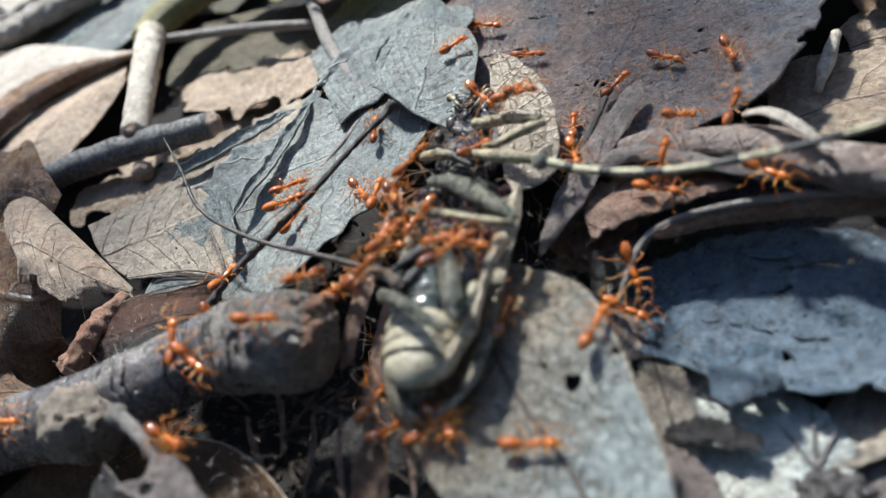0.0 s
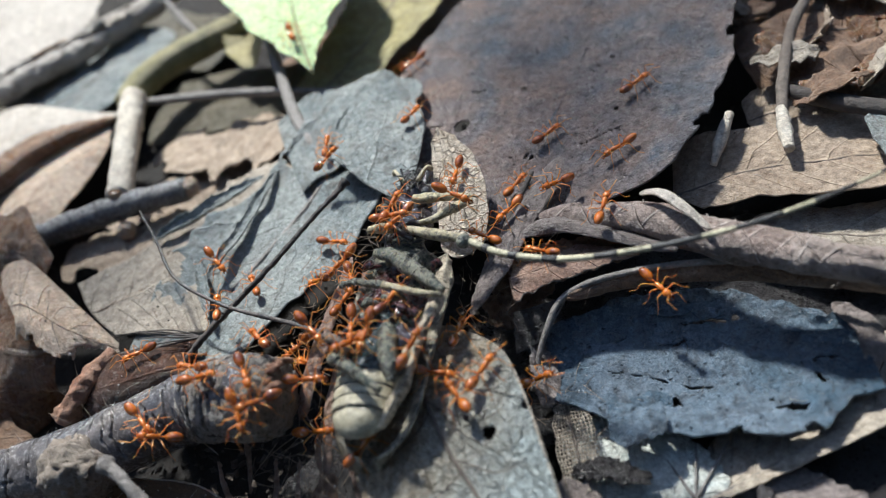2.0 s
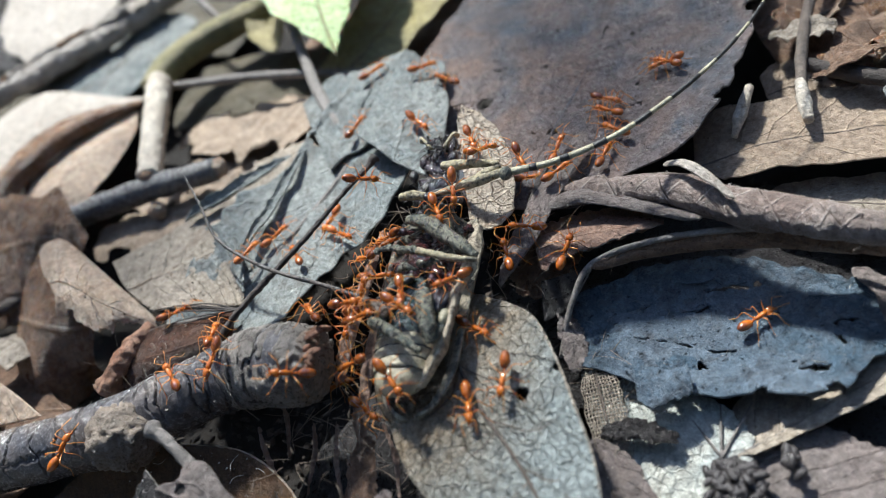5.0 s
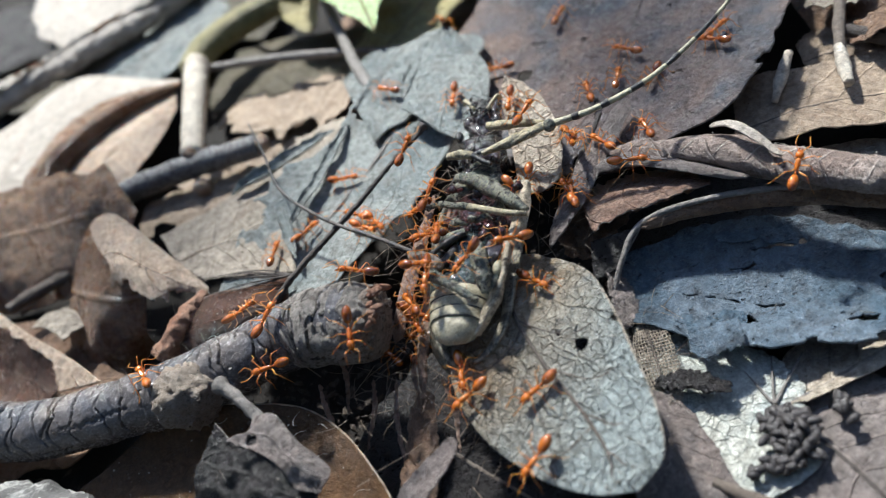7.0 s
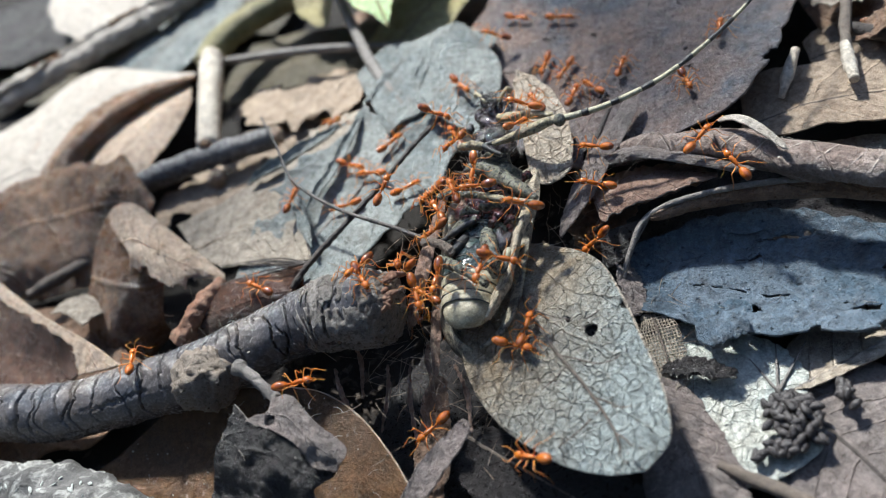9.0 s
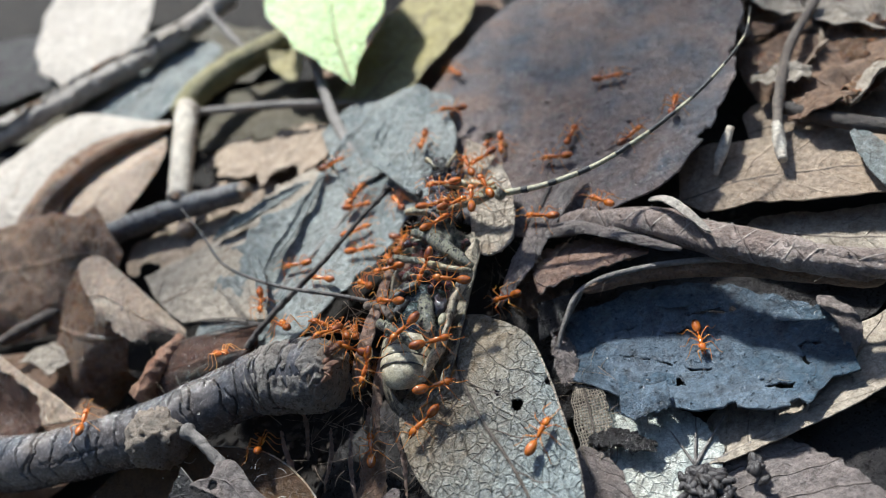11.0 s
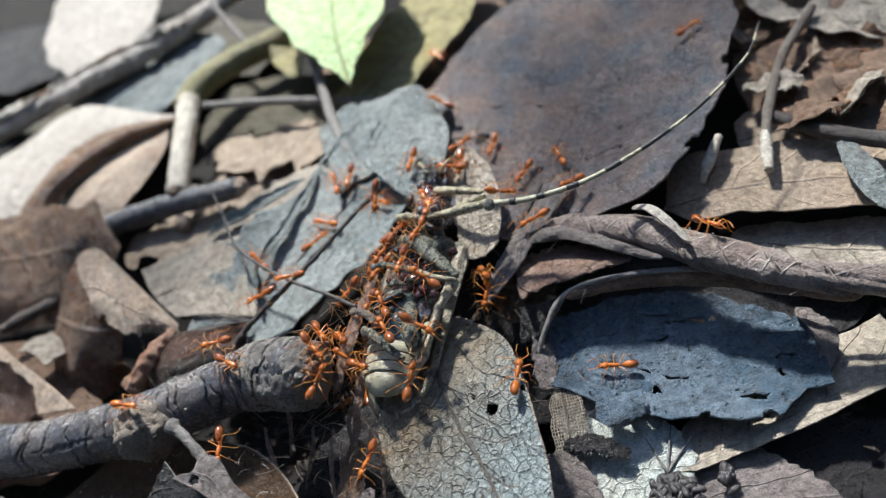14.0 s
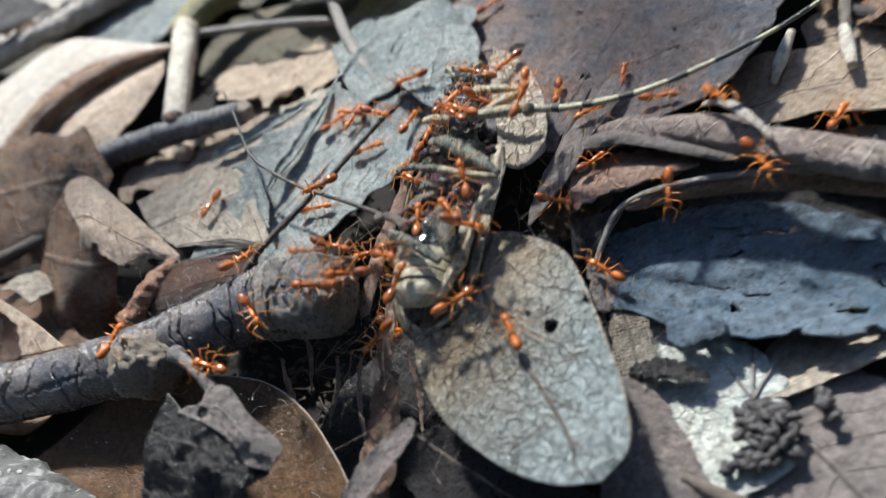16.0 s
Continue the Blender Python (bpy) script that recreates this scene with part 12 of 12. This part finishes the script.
    [(0, -3.7, 6.5, 7.5, 0, -2, -11), (0.5, -2.2, 5.3, 7.5, 25, -32, -80), (1, 0.5, 3.2, 8.2, 11, -2, -127), (1.5, 2.0, 2.1, 10.7, 26, 24, -160), (2, 0.8, 2.4, 11.6, -10, 29, 131), (2.5, -1.6, 3.6, 7.6, -32, 2, 62), (3, -3.5, 5.5, 7.4, -22, -24, 42), (3.5, -4.3, 6.5, -12.7, 0, 0, 111), (4, -4.2, 6.6, -12.7, 0, 0, 124), (4.5, -4.1, 6.9, -11.8, -2, 2, 134), (5, -3.9, 7.2, -12.0, -1, 1, 126), (5.5, -3.7, 7.7, -12.0, 0, 0, 106), (6, -3.7, 8.0, -12.0, -2, 1, 113), (6.5, -3.6, 8.3, -12.8, 0, 0, 123), (7, -3.6, 8.5, -12.0, 0, 0, 158), (7.5, -3.4, 8.1, -12.0, 0, 0, 152), (8, -2.9, 7.4, -11.4, -16, 27, 151), (8.5, -2.4, 6.7, 7.4, 16, 35, 154), (9, -2.1, 6.4, 7.6, -30, 29, 89), (9.5, -2.0, 6.2, 7.6, -33, 25, 79), (10, -1.6, 5.7, 7.6, -30, 24, 87), (10.5, -1.2, 5.0, 7.5, -5, 8, 89), (11, -1.0, 4.1, 7.5, -9, 3, 85), (11.5, -1.0, 3.3, 7.5, -6, -2, 69), (12, -1.1, 2.6, 7.6, -8, 4, 71), (12.5, -1.1, 2.4, 7.6, -1, 13, 140), (13, -0.7, 2.7, 7.5, 1, 1, 133), (13.5, -0.0, 3.4, 7.9, 1, 10, 142), (14, 0.6, 4.2, 8.1, -13, 16, 129), (14.5, 0.8, 4.6, 8.2, -22, 1, 73), (15, 0.7, 5.5, 8.6, -25, -5, 69), (15.5, 0.1, 6.9, 7.6, -17, 5, 57), (16, -0.4, 7.7, 7.5, -34, 20, 70)],
    [(0, -2.4, -9.3, 11.4, 35, 16, -64), (0.5, -3.2, -10.3, 11.4, -8, 21, -133), (1, -4.8, -11.8, 5.4, -18, -27, 158), (1.5, -5.8, -12.5, 11.6, -36, -6, -142), (2, -4.6, -12.8, 8.7, -2, 22, -98), (2.5, -2.0, -13.0, 8.7, 30, 3, -84), (3, 0.6, -12.3, 12.1, 24, 20, -71), (3.5, 1.7, -11.7, 12.0, 3, 1, -72), (4, 1.4, -11.8, 12.1, 4, 1, -69), (4.5, 0.5, -11.8, 12.0, 20, 4, -84), (5, -0.7, -11.9, 11.7, 29, 6, -102), (5.5, -1.9, -11.9, 8.8, 29, 11, -103), (6, -3.1, -11.9, 5.3, 22, 22, -115), (6.5, -4.0, -11.8, 4.8, 2, 9, -115), (7, -4.3, -11.7, 5.0, -17, 4, -120), (7.5, -3.5, -11.9, 5.1, 15, 17, -110), (8, -1.9, -12.6, 8.8, 25, 20, -120), (8.5, -0.6, -13.7, 11.4, 24, 22, -130), (9, -0.0, -14.2, 11.7, -11, 25, 161), (9.5, -0.2, -14.1, 11.6, -19, 26, 148), (10, -0.8, -14.0, 9.4, -24, 21, 132), (10.5, -1.6, -13.8, 9.0, -27, 17, 133), (11, -2.4, -13.8, 8.3, -26, 22, 150), (11.5, -3.2, -13.9, 4.7, -21, 26, 165), (12, -3.8, -14.1, 3.5, -29, 24, 165), (12.5, -4.0, -14.2, 3.3, -14, 36, -151), (13, -3.3, -14.3, 4.4, -1, 31, -155), (13.5, -1.9, -14.6, 8.7, 27, 22, -102), (14, -0.5, -14.9, 9.3, 26, 18, -119), (14.5, 0.1, -15.0, 9.5, 5, 23, -165), (15, -0.3, -14.6, 9.4, 3, 29, -174), (15.5, -0.7, -13.6, 11.3, -1, 29, 179), (16, -0.8, -13.0, 11.6, 26, 18, -123)],
    [(0, -0.5, 0.2, 8.9, -17, 16, 152), (0.5, -1.4, 1.2, 7.6, 14, -8, 83), (1, -3.3, 3.0, 7.5, -27, -16, 50), (1.5, -4.5, 3.8, 7.5, -29, -1, 88), (2, -4.2, 4.0, 7.5, -28, -10, 73), (2.5, -3.5, 4.3, 7.5, -29, 30, 91), (3, -2.8, 4.4, 7.6, -29, 29, 90), (3.5, -2.5, 4.4, 7.6, -36, 7, 53), (4, -2.5, 4.1, 7.5, -36, 4, 50), (4.5, -2.3, 3.2, 7.5, -25, -20, 41), (5, -2.1, 2.2, 7.5, -31, -4, 59), (5.5, -1.7, 1.0, 7.7, 2, -16, 47), (6, -1.3, -0.0, 7.5, 1, -8, 50), (6.5, -0.9, -0.8, 7.5, 2, -4, 50), (7, -0.8, -1.1, 7.7, 0, -5, 87), (7.5, -0.3, -1.0, 9.0, -31, 7, 75), (8, 0.8, -0.8, 10.8, -29, -10, 64), (8.5, 1.8, -0.4, 12.4, -27, -5, 84), (9, 2.2, -0.1, 12.2, 1, -18, 15), (9.5, 2.1, 0.0, 12.2, -11, -28, 27), (10, 1.7, 0.3, 12.1, -24, -22, 36), (10.5, 1.3, 0.8, 11.9, -30, -12, 52), (11, 1.0, 1.4, 11.8, -27, -19, 36), (11.5, 0.9, 2.0, 12.1, -27, -9, 44), (12, 0.8, 2.5, 11.6, -27, 3, 54), (12.5, 0.8, 2.7, 8.6, -15, 21, 123), (13, 0.2, 1.9, 11.8, -15, 25, 149), (13.5, -0.8, -0.0, 8.9, -2, -12, 152), (14, -1.8, -2.0, 7.4, -7, -18, 155), (14.5, -2.2, -2.9, 7.5, 0, 6, -157), (15, -1.1, -1.3, 7.5, 20, -1, -88), (15.5, -0.0, 2.1, 11.9, 6, -26, -20), (16, 0.1, 4.1, 7.5, -3, -1, 45)],
]







BEETLE_ROWS = [(0.0, (0.4, -2.6, 0.2), -4.0, 0.5), (1.5, (0.0, -1.8, 0.2), -4.0, 0.5), (2.5, (0.8, -3.0, 0.2), -3.5, 1.0), (3.5, (0.8, -2.2, 0), -2.5, 0.8), (6.0, (0.2, -0.4, 0), -0.6, 0.3), (7.0, (0, 0.2, 0), 0.0, 0.0),
               (8.0, (0, 0, 0), 0.0, 0.0), (9.0, (-0.3, 0.6, 0), 0.0, 0.0), (12.5, (-0.4, 2.4, 0), -0.6, 0.3), (13.0, (0.3, 1.4, 0), -0.4, 0.3), (14.5, (0.0, 1.0, 0), -0.2, 0.0), (16.0, (-0.6, 2.0, 0), -1.5, 0.4)]
FEELER_ROWS = [(0.0, -48), (1.5, -54), (2.5, -46), (3.5, -30), (5.0, -14), (6.0, -7), (7.0, -5), (8.0, -6), (9.5, -10.7), (12.0, -17.5), (12.5, -18), (14.5, -17.5), (15.5, -23), (16.0, -29)]
OTHER_ROWS = [(0.0, 7), (1.5, 8), (3.5, 7.5), (6.0, 3), (7.0, 0.6), (8.0, 1), (9.5, 2.2), (11.0, 14), (12.5, 21.6), (13.5, 15), (14.5, 0), (16.0, 2)]


def motions():
    """The beetle is tugged forward and its head lifted, its feelers swing, and the ants run."""
    base = Vector((5, 0, 3))
    walk(BEETLE, [(t, pose(*((base + Vector(d)) * MM), rx, 0, rz)) for t, d, rx, rz in BEETLE_ROWS])
    for f, rows in ((FEELER_R, FEELER_ROWS), (FEELER_L, OTHER_ROWS)):
        at = f.location.copy()
        walk(f, [(t, pose(*at, 0, 0, a)) for t, a in rows])
    crowd = [ANT] + [copy_thing(ANT, Matrix()) for _ in ANT_ROWS[1:]]
    for one, rows in zip(crowd, ANT_ROWS):
        walk(one, [(t, pose(x * MM, y * MM, z * MM, rx, ry, rz)) for t, x, y, z, rx, ry, rz in rows])


motions()
